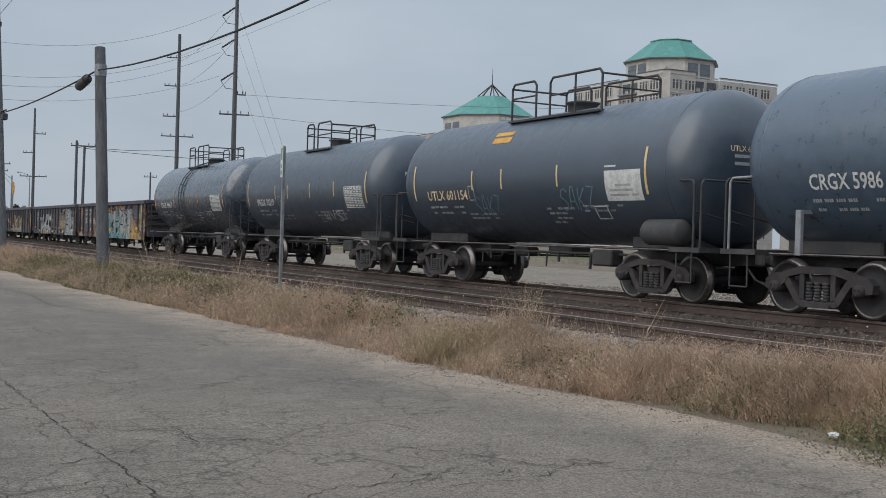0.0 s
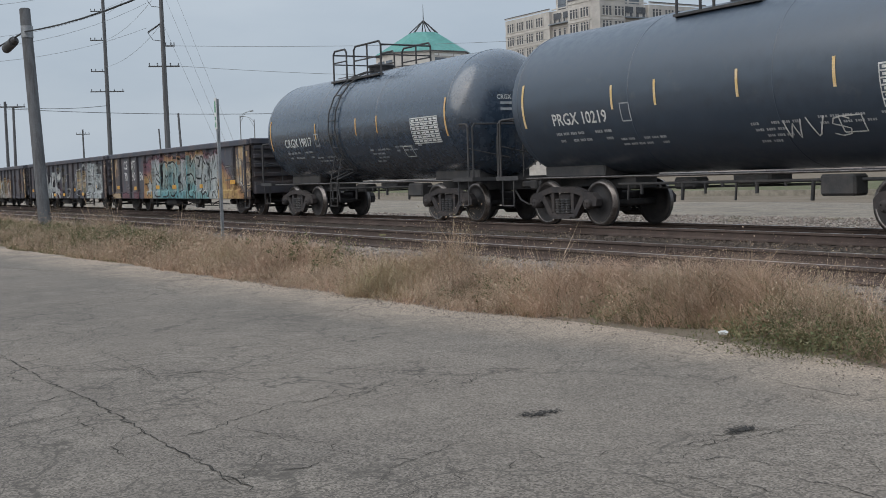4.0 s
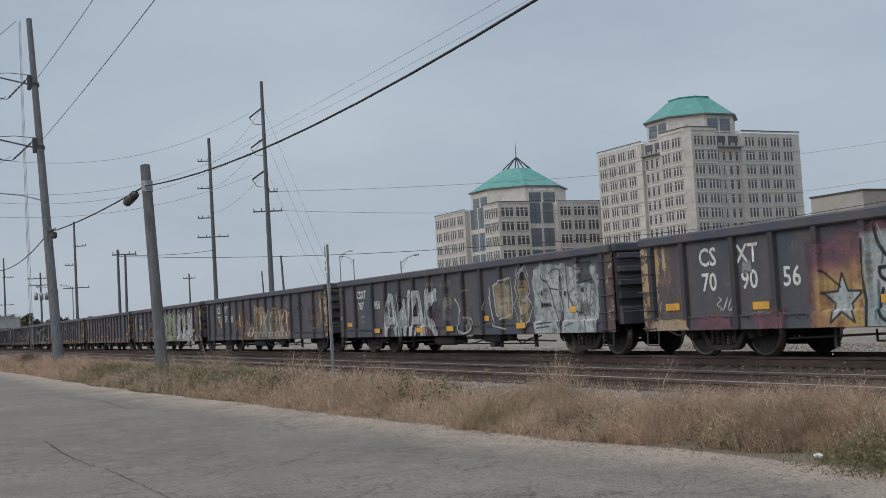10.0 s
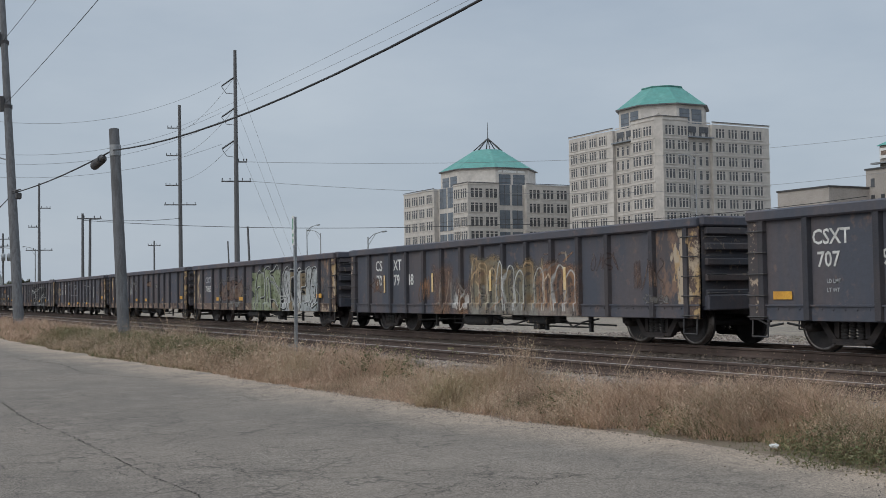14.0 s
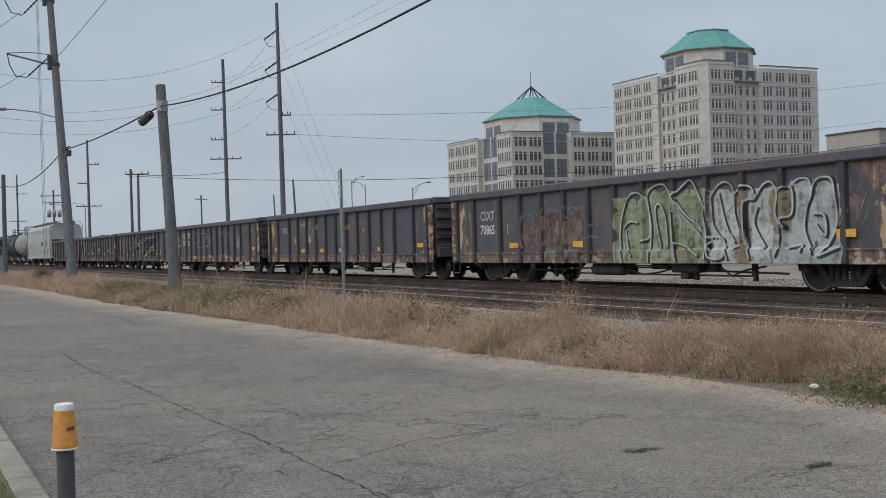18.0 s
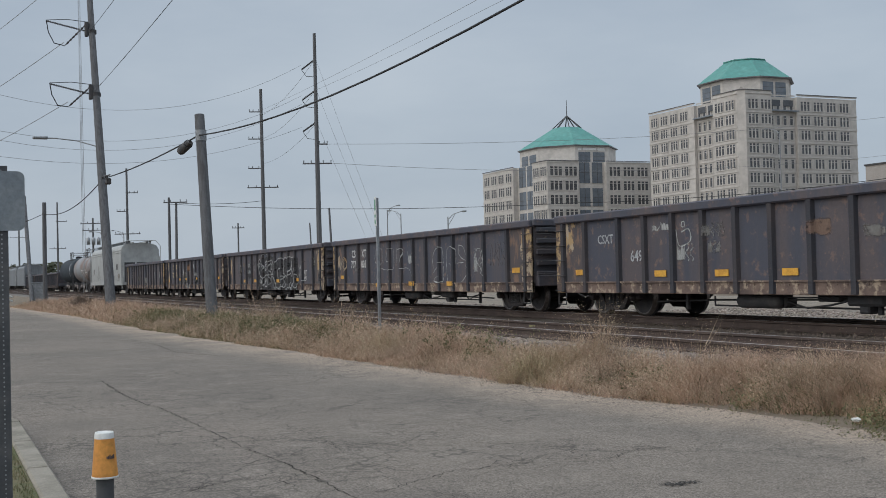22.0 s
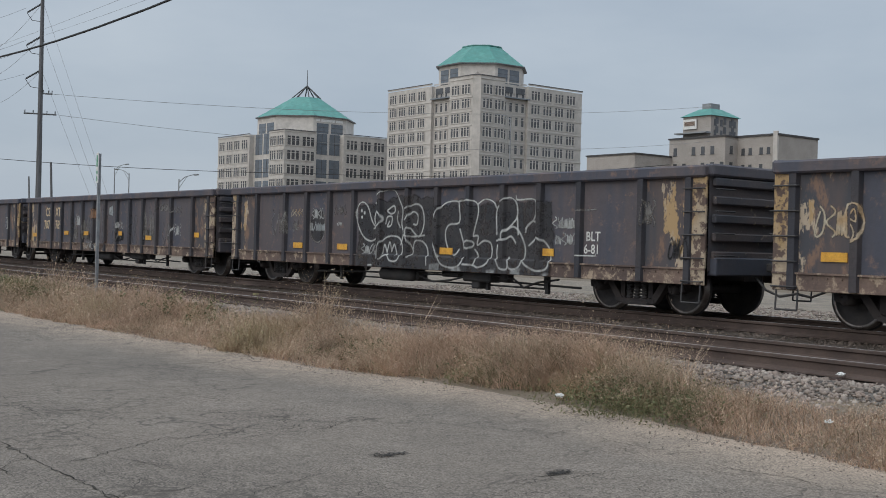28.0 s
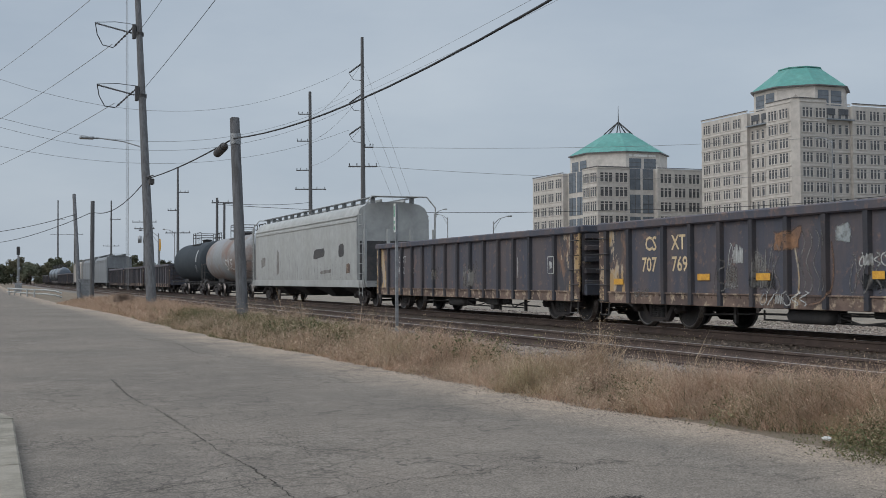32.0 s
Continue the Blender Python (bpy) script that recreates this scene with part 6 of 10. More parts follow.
    for pts in (
            [(0.355, 0.55), (0.22, 1.06), (0.295, 1.56), (0.49, 1.93), (0.715, 2.11), (1.165, 2.05), (1.31, 1.77), (1.325, 1.16), (1.01, 1.05)],
            [(0.395, 1.37), (0.615, 1.49), (0.89, 1.46)],
            [(0.455, 1.3), (0.52, 0.93), (0.68, 0.74)],
            [(1.30, 0.62), (1.385, 1.40), (1.26, 2.02), (1.585, 2.23), (1.935, 2.19), (2.145, 1.74), (2.20, 1.03), (2.275, 0.56)],
            [(1.715, 0.92), (1.585, 1.40), (1.55, 1.76), (1.715, 1.82), (1.895, 1.51), (1.945, 0.91)],
            [(2.155, 1.97), (2.53, 2.19), (2.76, 2.27), (2.985, 1.99), (3.195, 1.58), (3.295, 1.13), (3.185, 0.68)],
            [(2.185, 1.95), (2.59, 1.55), (3.045, 1.3), (3.165, 0.9)],
            [(2.09, 1.62), (2.32, 1.64), (3.03, 1.13), (3.165, 0.9)],
            [(2.105, 1.03), (2.57, 0.91), (2.97, 0.73)],
            [(3.385, 1.91), (3.425, 1.35), (3.715, 1.01), (3.875, 0.67)],
            [(3.385, 1.91), (3.59, 2.11), (3.855, 2.17), (4.065, 1.99), (4.075, 1.55), (4.245, 1.0), (4.045, 0.89)],
    ):
        line(car, smooth(pts), 0.034, "p_line", 0.026, thick=1.0)
    for pts in (
            [(3.625, 1.96), (3.815, 1.34), (4.0550001, 1.0)],
            [(4.0950001, 1.93), (4.335, 2.07), (4.575, 2.01), (4.64, 1.8), (4.405, 1.75), (4.405, 1.11), (4.5150001, 0.67)],
            [(4.64, 1.8), (4.8850001, 2.05), (5.115, 2.09), (5.255, 1.87), (5.195, 1.51), (5.375, 1.09), (5.205, 0.73)],
            [(4.715, 1.63), (4.625, 1.32), (4.915, 0.89)],
            [(5.255, 1.92), (5.625, 1.96), (5.6350001, 1.49), (5.3850001, 1.40), (5.47, 1.24)],
            [(5.625, 2.01), (5.8450001, 2.11), (6.075, 2.07), (6.125, 1.83), (6.005, 1.58), (5.945, 1.18), (6.1350001, 0.77)],
            [(6.115, 1.83), (6.255, 2.07), (6.5950001, 2.07), (6.68, 1.75), (6.715, 1.26), (6.47, 0.87), (6.275, 0.72)],
            [(6.165, 1.47), (6.43, 1.42), (6.445, 1.07), (6.22, 1.27)],
            [(5.585, 0.88), (5.865, 0.91), (5.865, 0.81)],
            [(6.335, 0.72), (6.8050001, 0.87)],
            [(3.295, 1.1), (3.72, 1.06), (3.755, 0.70), (3.32, 0.70), (3.295, 1.1)],
    ):
        line(car, smooth(pts), 0.034, "p_line", 0.026, thick=1.0)
    for cx, hs in ((-3.72, 0.0), (-2.68, 0.1), (-1.72, 0.12)):
        fill(car, cx - 0.36, cx + 0.36, 0.95, 1.8 + hs, "p_rust", 61.0 + cx, 0.3, 0.003)
        line(car, smooth([(cx - 0.4, 0.95), (cx - 0.44, 1.4), (cx - 0.36, 1.86 + hs), (cx - 0.22, 1.74 + hs), (cx, 1.8 + hs), (cx + 0.24, 1.74 + hs), (cx + 0.38, 1.9 + hs), (cx + 0.44, 1.4), (cx + 0.36, 0.95)]), 0.028, "p_dim", 0.014)
        scrawl(car, cx - 0.36, 1.05, 0.72, 0.65, "p_dim", 54 + int(10 * hs), 3, 0.022)
        scrawl(car, cx - 0.3, 0.62, 0.6, 0.4, "p_dim", 74 + int(10 * hs), 3, 0.022)
    line(car, smooth([(-1.2, 0.9), (-0.95, 1.18), (-0.6, 1.1), (-0.35, 0.7)]), 0.028, "p_dim", 0.014)
    scrawl(car, -1.1, 1.35, 0.8, 0.2, "p_dim", 55, 5)
    overspray(car, 0.0, 6.6, 0.65, 2.0, 14, 58, ["p_black", "p_silver"])
    scrawl(car, 3.3, 0.72, 0.45, 0.4, "p_line", 56, 4)
    scrawl(car, 6.75, 1.2, 0.7, 0.6, "p_dim", 57, 3)


def overspray(car, x0, x1, z0, z1, n, seed, inks, width=0.035):
    """Short inner lines and drips that break up sprayed letter forms."""
    rnd = random.Random(seed)
    for k in range(n):
        x, z = rnd.uniform(x0, x1), rnd.uniform(z0, z1)
        pts = [(x, z)]
        a = rnd.uniform(0.8, 2.4)
        for i in range(rnd.randrange(2, 5)):
            a += rnd.uniform(-0.9, 0.9)
            q = rnd.uniform(0.1, 0.28)
            pts.append((min(x1, max(x0, pts[-1][0] + q * math.cos(a))), min(z1, max(z0, pts[-1][1] + q * math.sin(a)))))
        line(car, pts, width * rnd.uniform(0.6, 1.4), rnd.choice(inks), 0.034 + 0.0004 * k, thick=0.75)


def smooth(pts, n=4):
    """A rounded curve through a few points."""
    out = []
    p = [pts[0], *pts, pts[-1]]
    for a, b, c, d in zip(p, p[1:], p[2:], p[3:]):
        for k in range(n):
            t = k / n
            out.append(tuple(0.5 * (2 * b[i] + (c[i] - a[i]) * t + (2 * a[i] - 5 * b[i] + 4 * c[i] - d[i]) * t * t + (3 * b[i] - a[i] - 3 * c[i] + d[i]) * t ** 3) for i in (0, 1)))
    out.append(pts[-1])
    return out


def paint_five(car):
    scrawl(car, -4.1, 1.95, 0.7, 0.2, "p_line", 61, 4, 0.025)
    line(car, smooth([(-3.2, 1.95), (-3.1, 1.6), (-2.7, 1.7), (-2.75, 1.95), (-3.0, 1.9)]), 0.028, "p_line")
    line(car, bubble(-2.95, 2.06, 0.12, 0.12, 1.0), 0.025, "p_line", 0.006, True)
    scrawl(car, -3.2, 1.25, 0.6, 0.4, "p_line", 63, 4, 0.024)
    scrawl(car, -2.2, 1.75, 0.65, 0.3, "p_dim", 64, 4, 0.028)
    scrawl(car, -2.1, 1.4, 0.4, 0.3, "p_dim", 65, 3, 0.024)
    fill(car, 0.9, 1.4, 1.7, 1.95, "p_rust", 66, 0.06)
    fill(car, 2.3, 2.75, 1.6, 1.8, "p_dim", 67, 0.06)


def paint_six(car):
    for pts in (
            [(-3.66, 2.01), (-3.48, 2.09), (-3.06, 2.04), (-3.07, 1.56), (-3.67, 1.57), (-3.75, 1.77), (-3.66, 2.01)],
            [(-3.0, 1.36), (-3.42, 1.36), (-3.69, 0.96)],
            [(-3.0, 1.32), (-2.5, 1.27), (-2.27, 0.88)],
            [(-2.64, 2.06), (-2.16, 2.05), (-1.92, 1.96), (-1.94, 1.38), (-2.34, 1.35), (-2.41, 1.58), (-2.66, 1.63), (-2.56, 1.98)],
            [(-1.61, 2.03), (-1.63, 1.42)],
            [(-1.61, 1.99), (-1.08, 2.01), (-1.17, 1.6), (-1.4, 1.34), (-0.59, 1.33), (-0.24, 0.88)],
            [(-0.64, 1.92), (-0.51, 1.47), (-0.43, 1.8), (-0.36, 1.62)],
            [(1.51, 1.3), (1.46, 1.65), (1.72, 1.92), (2.21, 1.94), (2.31, 1.46)],
            [(1.83, 1.47), (2.25, 1.49)],
    ):
        line(car, smooth(pts), 0.026, "p_line", 0.012)
    for pts in (
            [(1.51, 1.16), (1.82, 1.33), (1.88, 1.09), (1.63, 0.99), (1.56, 0.89), (2.24, 0.89), (2.31, 1.36)],
            [(2.59, 0.89), (2.56, 1.82), (3.03, 1.97), (3.25, 1.8), (3.24, 1.44)],
            [(2.73, 1.45), (2.9, 1.32), (3.0, 0.89)],
            [(3.48, 1.99), (3.52, 1.66), (4.11, 1.43), (4.05, 1.14), (3.66, 0.86)],
            [(3.48, 1.99), (3.8, 1.91), (4.06, 1.52)],
            [(3.3, 1.44), (3.79, 1.45)],
            [(4.64, 1.85), (4.58, 1.57), (4.74, 1.82), (4.94, 1.84)],
            [(4.68, 1.48), (4.78, 1.39)],
            [(5.03, 1.5), (5.22, 1.56), (5.22, 1.41), (4.97, 1.41), (4.97, 1.23), (5.26, 1.04)],
    ):
        line(car, smooth(pts), 0.026, "p_line", 0.012)
    scrawl(car, -0.6, 1.45, 0.5, 0.45, "p_line", 76, 3)
    scrawl(car, 4.5, 1.05, 0.8, 0.8, "p_line", 77, 3, 0.03)
    scrawl(car, 5.6, 1.3, 1.0, 0.7, "p_dim", 78, 5, 0.02)
    scrawl(car, -7.65, 1.35, 0.55, 0.5, "p_cream", 79, 3, 0.034)
    line(car, bubble(-7.0, 1.6, 0.3, 0.55, 2.0), 0.034, "p_cream", 0.012, True)
    line(car, smooth([(-7.05, 1.65), (-6.95, 1.78), (-6.92, 1.6), (-7.05, 1.65), (-6.95, 1.45), (-7.0, 1.3)]), 0.03, "p_cream", 0.012)
    scrawl(car, -5.95, 1.25, 0.7, 0.25, "p_dim", 80, 5, 0.022)


def paint_seven(car):
    fill(car, -2.0, 0.85, 0.6, 2.2, "p_dark", 91, 0.2, 0.002)
    fill(car, 0.8, 4.55, 0.6, 2.05, "p_dark", 92, 0.12, 0.003)
    for x in (1.0, 1.75, 2.85, 3.6, 4.45):
        fill(car, x - 0.1, x + 0.1, 0.57, 0.66, "p_white", 93 + x, 0.05, 0.005, thick=0.6)
    for pts in (
            [(0.53, 0.99), (0.4, 1.3), (0.47, 1.73), (0.76, 1.98), (1.18, 2.02), (1.24, 1.88), (1.25, 1.58), (0.91, 1.53), (0.79, 1.35), (0.88, 1.06), (1.1, 0.9), (1.27, 1.02)],
            [(0.53, 0.99), (0.69, 0.73), (1.0, 0.64), (1.29, 0.67), (1.46, 0.84), (1.42, 1.12), (1.28, 1.44)],
            [(1.23, 2.02), (1.58, 2.04), (1.83, 1.96), (1.86, 1.75), (1.77, 1.48), (1.72, 1.3)],
            [(1.86, 1.96), (2.08, 2.05), (2.34, 1.99), (2.44, 1.86)],
            [(1.72, 1.3), (1.88, 1.3), (1.86, 1.12), (2.06, 1.21), (2.27, 1.17), (2.33, 0.99), (2.24, 0.77), (1.97, 0.67), (1.8, 0.71), (1.46, 0.72)],
            [(1.45, 1.12), (1.61, 1.21), (1.75, 1.14), (1.62, 1.05), (1.48, 1.09)],
            [(1.79, 1.03), (1.9, 0.9), (1.8, 0.71)],
            [(2.46, 1.35), (2.44, 1.79), (2.56, 1.96), (2.81, 2.07), (3.02, 1.97), (3.06, 1.7), (2.88, 1.52), (2.69, 1.39), (2.69, 1.24), (2.89, 1.31), (3.03, 1.18)],
            [(2.69, 1.39), (2.93, 1.5), (3.14, 1.39), (3.3, 1.14), (3.31, 0.93), (3.18, 0.71), (2.92, 0.68), (2.84, 0.89)],
            [(2.49, 1.13), (2.48, 0.91), (2.62, 0.69), (2.85, 0.67), (2.86, 0.89)],
    ):
        line(car, smooth([(x + 0.5, z) for x, z in pts]), 0.034, "p_line", 0.012)
    for pts in (
            [(2.46, 1.22), (2.59, 1.24), (2.72, 1.24)],
            [(3.01, 2.1), (3.07, 2.02), (3.55, 2.02), (3.59, 1.77), (3.53, 1.63), (3.36, 1.52), (3.31, 1.39)],
            [(3.31, 1.46), (3.53, 1.61), (3.65, 1.48), (3.64, 1.31), (3.42, 1.14)],
            [(3.64, 1.31), (3.87, 1.21), (4.03, 1.02), (4.0, 0.73), (3.72, 0.66), (3.42, 0.74), (3.29, 0.84)],
            [(3.06, 1.7), (3.1, 1.35)],
            [(-1.86, 0.61), (-2.0, 0.6)],
            [(-1.82, 2.01), (-1.6, 2.26), (-1.11, 2.3), (-0.87, 2.04), (-0.76, 1.84), (-0.79, 1.54), (-0.72, 1.34), (-0.81, 1.09)],
            [(-1.88, 1.44), (-1.67, 1.5), (-1.52, 1.65), (-1.63, 1.8), (-1.78, 1.83), (-1.85, 1.7), (-1.81, 1.55), (-1.67, 1.5)],
            [(-1.35, 1.85), (-1.1, 1.95), (-1.06, 1.82), (-1.21, 1.77), (-1.35, 1.83)],
            [(-1.41, 1.55), (-1.35, 1.7), (-1.17, 1.7), (-1.2, 1.52), (-1.34, 1.49), (-1.27, 1.6)],
    ):
        line(car, smooth([(x + 0.5, z) for x, z in pts]), 0.034, "p_line", 0.012)
    for pts in (
            [(-1.65, 0.77), (-1.61, 1.08), (-1.3, 1.26), (-0.88, 1.24), (-0.74, 0.99), (-0.87, 0.74), (-1.15, 0.73), (-1.29, 0.86), (-1.57, 0.75)],
            [(-1.5, 0.88), (-1.43, 1.08), (-1.33, 0.91)],
            [(-1.33, 0.91), (-1.23, 1.14), (-1.15, 0.93)],
            [(-1.15, 0.93), (-1.05, 1.09), (-0.94, 0.86)],
            [(-0.7, 1.84), (-0.3, 1.98), (-0.04, 1.88), (0.03, 1.54), (-0.15, 1.27), (-0.51, 1.47), (-0.54, 1.24), (-0.33, 0.95), (-0.49, 0.82)],
            [(-0.58, 1.64), (-0.39, 1.81), (-0.2, 1.74), (-0.22, 1.54), (-0.35, 1.54)],
            [(-0.34, 1.0), (-0.28, 1.17), (-0.01, 1.17), (0.18, 1.01), (0.22, 0.67)],
            [(-0.93, 1.82), (-0.96, 1.64), (-0.85, 1.47)],
            [(-0.72, 1.32), (-0.41, 1.27), (0.05, 1.3)],
    ):
        line(car, smooth([(x + 0.5, z) for x, z in pts]), 0.034, "p_line", 0.012)
    line(car, smooth([(-1.25, 1.45), (-1.45, 1.6), (-1.65, 1.95), (-1.9, 2.05), (-2.08, 1.9), (-2.05, 1.55), (-1.8, 1.25), (-1.5, 1.15), (-1.3, 1.2)]), 0.034, "p_line", 0.012)
    for x, z in ((-1.9, 1.85), (-1.78, 1.8), (-1.88, 1.7)):
        line(car, bubble(x, z, 0.03, 0.03, 1.0), 0.04, "p_line", 0.013, True)
    scrawl(car, -6.2, 1.2, 0.9, 0.75, "p_dim", 101, 4)
    scrawl(car, -5.15, 1.72, 0.6, 0.2, "p_cream", 102, 4, 0.024)
    scrawl(car, -5.05, 1.35, 0.3, 0.3, "p_dim", 107, 3, 0.02)
    line(car, bubble(-3.85, 1.5, 0.35, 0.5, 4.0), 0.3, "p_dark", 0.004, True)
    line(car, smooth([(-4.18, 1.6), (-4.15, 1.25), (-3.85, 1.08), (-3.55, 1.25), (-3.52, 1.6)]), 0.03, "p_dim", 0.01)
    scrawl(car, -4.15, 1.65, 0.6, 0.3, "p_line", 103, 4, 0.022)
    scrawl(car, -4.2, 1.35, 0.7, 0.25, "p_silver", 110, 5, 0.022)
    scrawl(car, -3.1, 1.75, 0.55, 0.25, "p_dim", 104, 4, 0.02)
    scrawl(car, -2.95, 1.5, 0.2, 0.1, "p_line", 111, 2, 0.02)
    scrawl(car, -1.9, 0.85, 0.7, 0.25, "p_line", 105, 4)
    scrawl(car, 4.55, 1.45, 0.6, 0.25, "p_line", 106, 4, 0.022)
    scrawl(car, 4.65, 1.15, 0.6, 0.25, "p_line", 109, 4, 0.022)
    line(car, [(5.2, 1.8), (5.2, 0.98), (5.7, 0.98), (5.7, 1.02)], 0.03, "p_line")
    line(car, [(5.2, 1.8), (5.7, 1.82)], 0.02, "p_dim")
    scrawl(car, 7.4, 0.95, 0.5, 0.4, "p_black", 107, 4, 0.03)
    scrawl(car, 6.8, 1.5, 0.3, 0.5, "p_dim", 108, 3)


def paint_eight(car):
    scrawl(car, 0.9, 1.35, 0.7, 0.25, "p_line", 111, 4, 0.03)
    fill(car, 0.35, 0.6, 1.85, 2.15, "p_silver", 112, 0.05)
    fill(car, -1.4, -0.7, 1.7, 2.1, "p_fade", 113, 0.1)
    for k in range(7):
        scrawl(car, -3.4 + k * 1.35, 0.85, 0.8, 0.75 + 0.25 * (k % 3), "p_dim", 114 + k, 4, 0.022)
    scrawl(car, -6.5, 0.72, 0.6, 0.2, "p_dim", 122, 4)
    for x, z in ((-1.76, 1.1), (1.3, 1.1), (3.7, 1.16)):
        fill(car, x - 0.3, x + 0.3, z - 0.14, z + 0.16, "p_black", 140 + x, 0.02, 0.003, soft=0.03)
    scrawl(car, 4.2, 1.9, 0.9, 0.25, "p_dim", 124, 6, 0.035)
    scrawl(car, 5.3, 1.85, 0.8, 0.2, "p_dim", 125, 5, 0.03)
    scrawl(car, 5.2, 1.15, 0.9, 0.4, "p_line", 126, 5, 0.026)
    scrawl(car, -2.9, 1.4, 0.5, 0.5, "p_line", 127, 3, 0.024)
    line(car, smooth([(-0.75, 0.6), (-0.7, 1.2), (-0.8, 1.7)]), 0.05, "p_cream", 0.01, thick=0.7)
    line(car, smooth([(-0.35, 0.65), (0.1, 0.8), (0.25, 1.3), (0.2, 1.8)]), 0.035, "p_fade", 0.01, thick=0.7)
    scrawl(car, -1.8, 0.62, 1.4, 0.3, "p_line", 123, 6, 0.025)


def paint_nine(car):
    scrawl(car, 0.2, 0.8, 1.2, 0.95, "p_dim", 131, 4, 0.045)
    scrawl(car, -2.6, 1.1, 0.7, 0.5, "p_dim", 132, 3)
    line(car, [(6.2, 1.3), (6.7, 1.3), (6.7, 1.75), (6.2, 1.75)], 0.03, "p_line", closed=True)
    fill(car, 6.3, 6.6, 1.4, 1.65, "p_white", 133, 0.03)
    line(car, [(4.3, 1.2), (4.3, 1.75)], 0.05, "p_line")


STRIPE_ME = Shape().box(-0.045, 0.045, -0.004, 0.004, -0.26, 0.26).mesh("reflective_stripe", MAT["stripe"])
W, G2 = "white_paint", "grey_paint"
UG = [-66.9, -84.87, -103.1, -121.3, -139.5, -157.75, -175.95, -193.97, -211.9]
gondola(UG[0], "dark gondola car painted with turquoise and gold graffiti", shift=-0.2, rough_sill=False, yellow=(1, 1), paint=paint_one,
        number=[("CS", 0.5, -6.2, 1.82, W), ("XT", 0.5, -5.1, 1.82, W), ("70", 0.5, -6.15, 1.33, W), ("90", 0.5, -5.0, 1.33, W), ("56", 0.5, -3.9, 1.33, W), ("18.", 0.36, 7.3, 1.0, W)],
        ambers=((-7.1, 1.05), (-4.5, 1.0), (-1.47, 1.02), (0.61, 1.02), (3.59, 1.02), (7.05, 1.13)))
gondola(UG[1], "dark gondola car with white and silver graffiti", shift=-0.25, rough_sill=False, paint=paint_two,
        number=[("CSXT", 0.36, -6.5, 1.86, W), ("707", 0.36, -6.4, 1.48, W), ("958", 0.36, -5.05, 1.48, W), ("LD LMT", 0.1, -6.2, 1.2, G2), ("LT WT", 0.1, -6.2, 1.05, G2)],
        ambers=((-7.2, 1.0), (-4.7, 0.77), (-1.5, 0.75), (0.5, 0.76), (2.5, 1.0), (4.5, 0.78), (6.9, 1.12)))
gondola(UG[2], "brown gondola car with faded orange graffiti", shift=-0.1, rough_sill=False, yellow=(0, 1), paint=paint_three,
        number=[("CS", 0.44, -6.35, 1.82, W), ("XT", 0.44, -5.1, 1.82, W), ("70", 0.44, -6.3, 1.38, W), ("79", 0.44, -5.1, 1.38, W), ("48", 0.44, -4.2, 1.38, W)])
gondola(UG[3], "brown gondola car with green and white graffiti", shift=-0.08, yellow=(1, 1), paint=paint_four,
        number=[("CSXT", 0.36, -6.45, 1.72, G2), ("70865", 0.36, -6.45, 1.34, W), ("1", 0.36, -5.0, 1.34, G2)], ambers=((-4.6, 1.02), (-1.5, 1.02), (7.0, 1.1)))
gondola(UG[4], "dark brown gondola car with yellow corners", shift=0.1, yellow=(1, 1), paint=paint_five,
        number=[("CSXT", 0.3, -6.4, 1.75, G2), ("649", 0.36, -5.0, 1.3, G2)], ambers=((-7.23, 1.07), (-3.82, 1.01), (-1.67, 1.0), (0.37, 1.0), (4.0, 1.0), (7.2, 1.1)))
gondola(UG[5], "brown gondola car with white outline graffiti", shift=0.1, yellow=(1, 1), paint=paint_six,
        number=[("CS", 0.4, -6.25, 1.82, W), ("XT", 0.4, -5.15, 1.82, W), ("707", 0.4, -6.35, 1.42, W), ("001", 0.4, -5.22, 1.42, W)], ambers=((-7.3, 1.08), (-3.26, 0.78), (-0.2, 0.82), (2.9, 0.81), (7.2, 1.17)))
gondola(UG[6], "rusty brown gondola car with large white throw-up graffiti", shift=0.05, yellow=(1, 1), paint=paint_seven,
        number=[("BLT", 0.24, 5.45, 1.25, W), ("6-81", 0.24, 5.4, 1.02, W)], ambers=((-4.76, 1.0), (-2.7, 1.0), (1.34, 0.98), (4.4, 1.02)))
gondola(UG[7], "rusty brown gondola car with yellow corners", shift=-0.07, yellow=(1, 1), paint=paint_eight,
        number=[("CS", 0.46, -6.1, 1.8, "cream_paint"), ("XT", 0.46, -5.0, 1.8, "cream_paint"), ("707", 0.46, -6.25, 1.32, "cream_paint"), ("769", 0.46, -5.0, 1.32, "cream_paint")],
        ambers=((-7.3, 1.08), (-3.77, 1.18), (-1.76, 1.18), (1.3, 1.2), (3.7, 1.08), (7.1, 1.2)))
gondola(UG[8], "rusty brown gondola car with peeling corners", shift=0.2, yellow=(1, 1), paint=paint_nine,
        number=[("CSXT", 0.36, -6.0, 1.75, G2), ("4082", 0.36, -6.0, 1.36, G2), ("82", 0.36, -4.7, 1.36, W)])


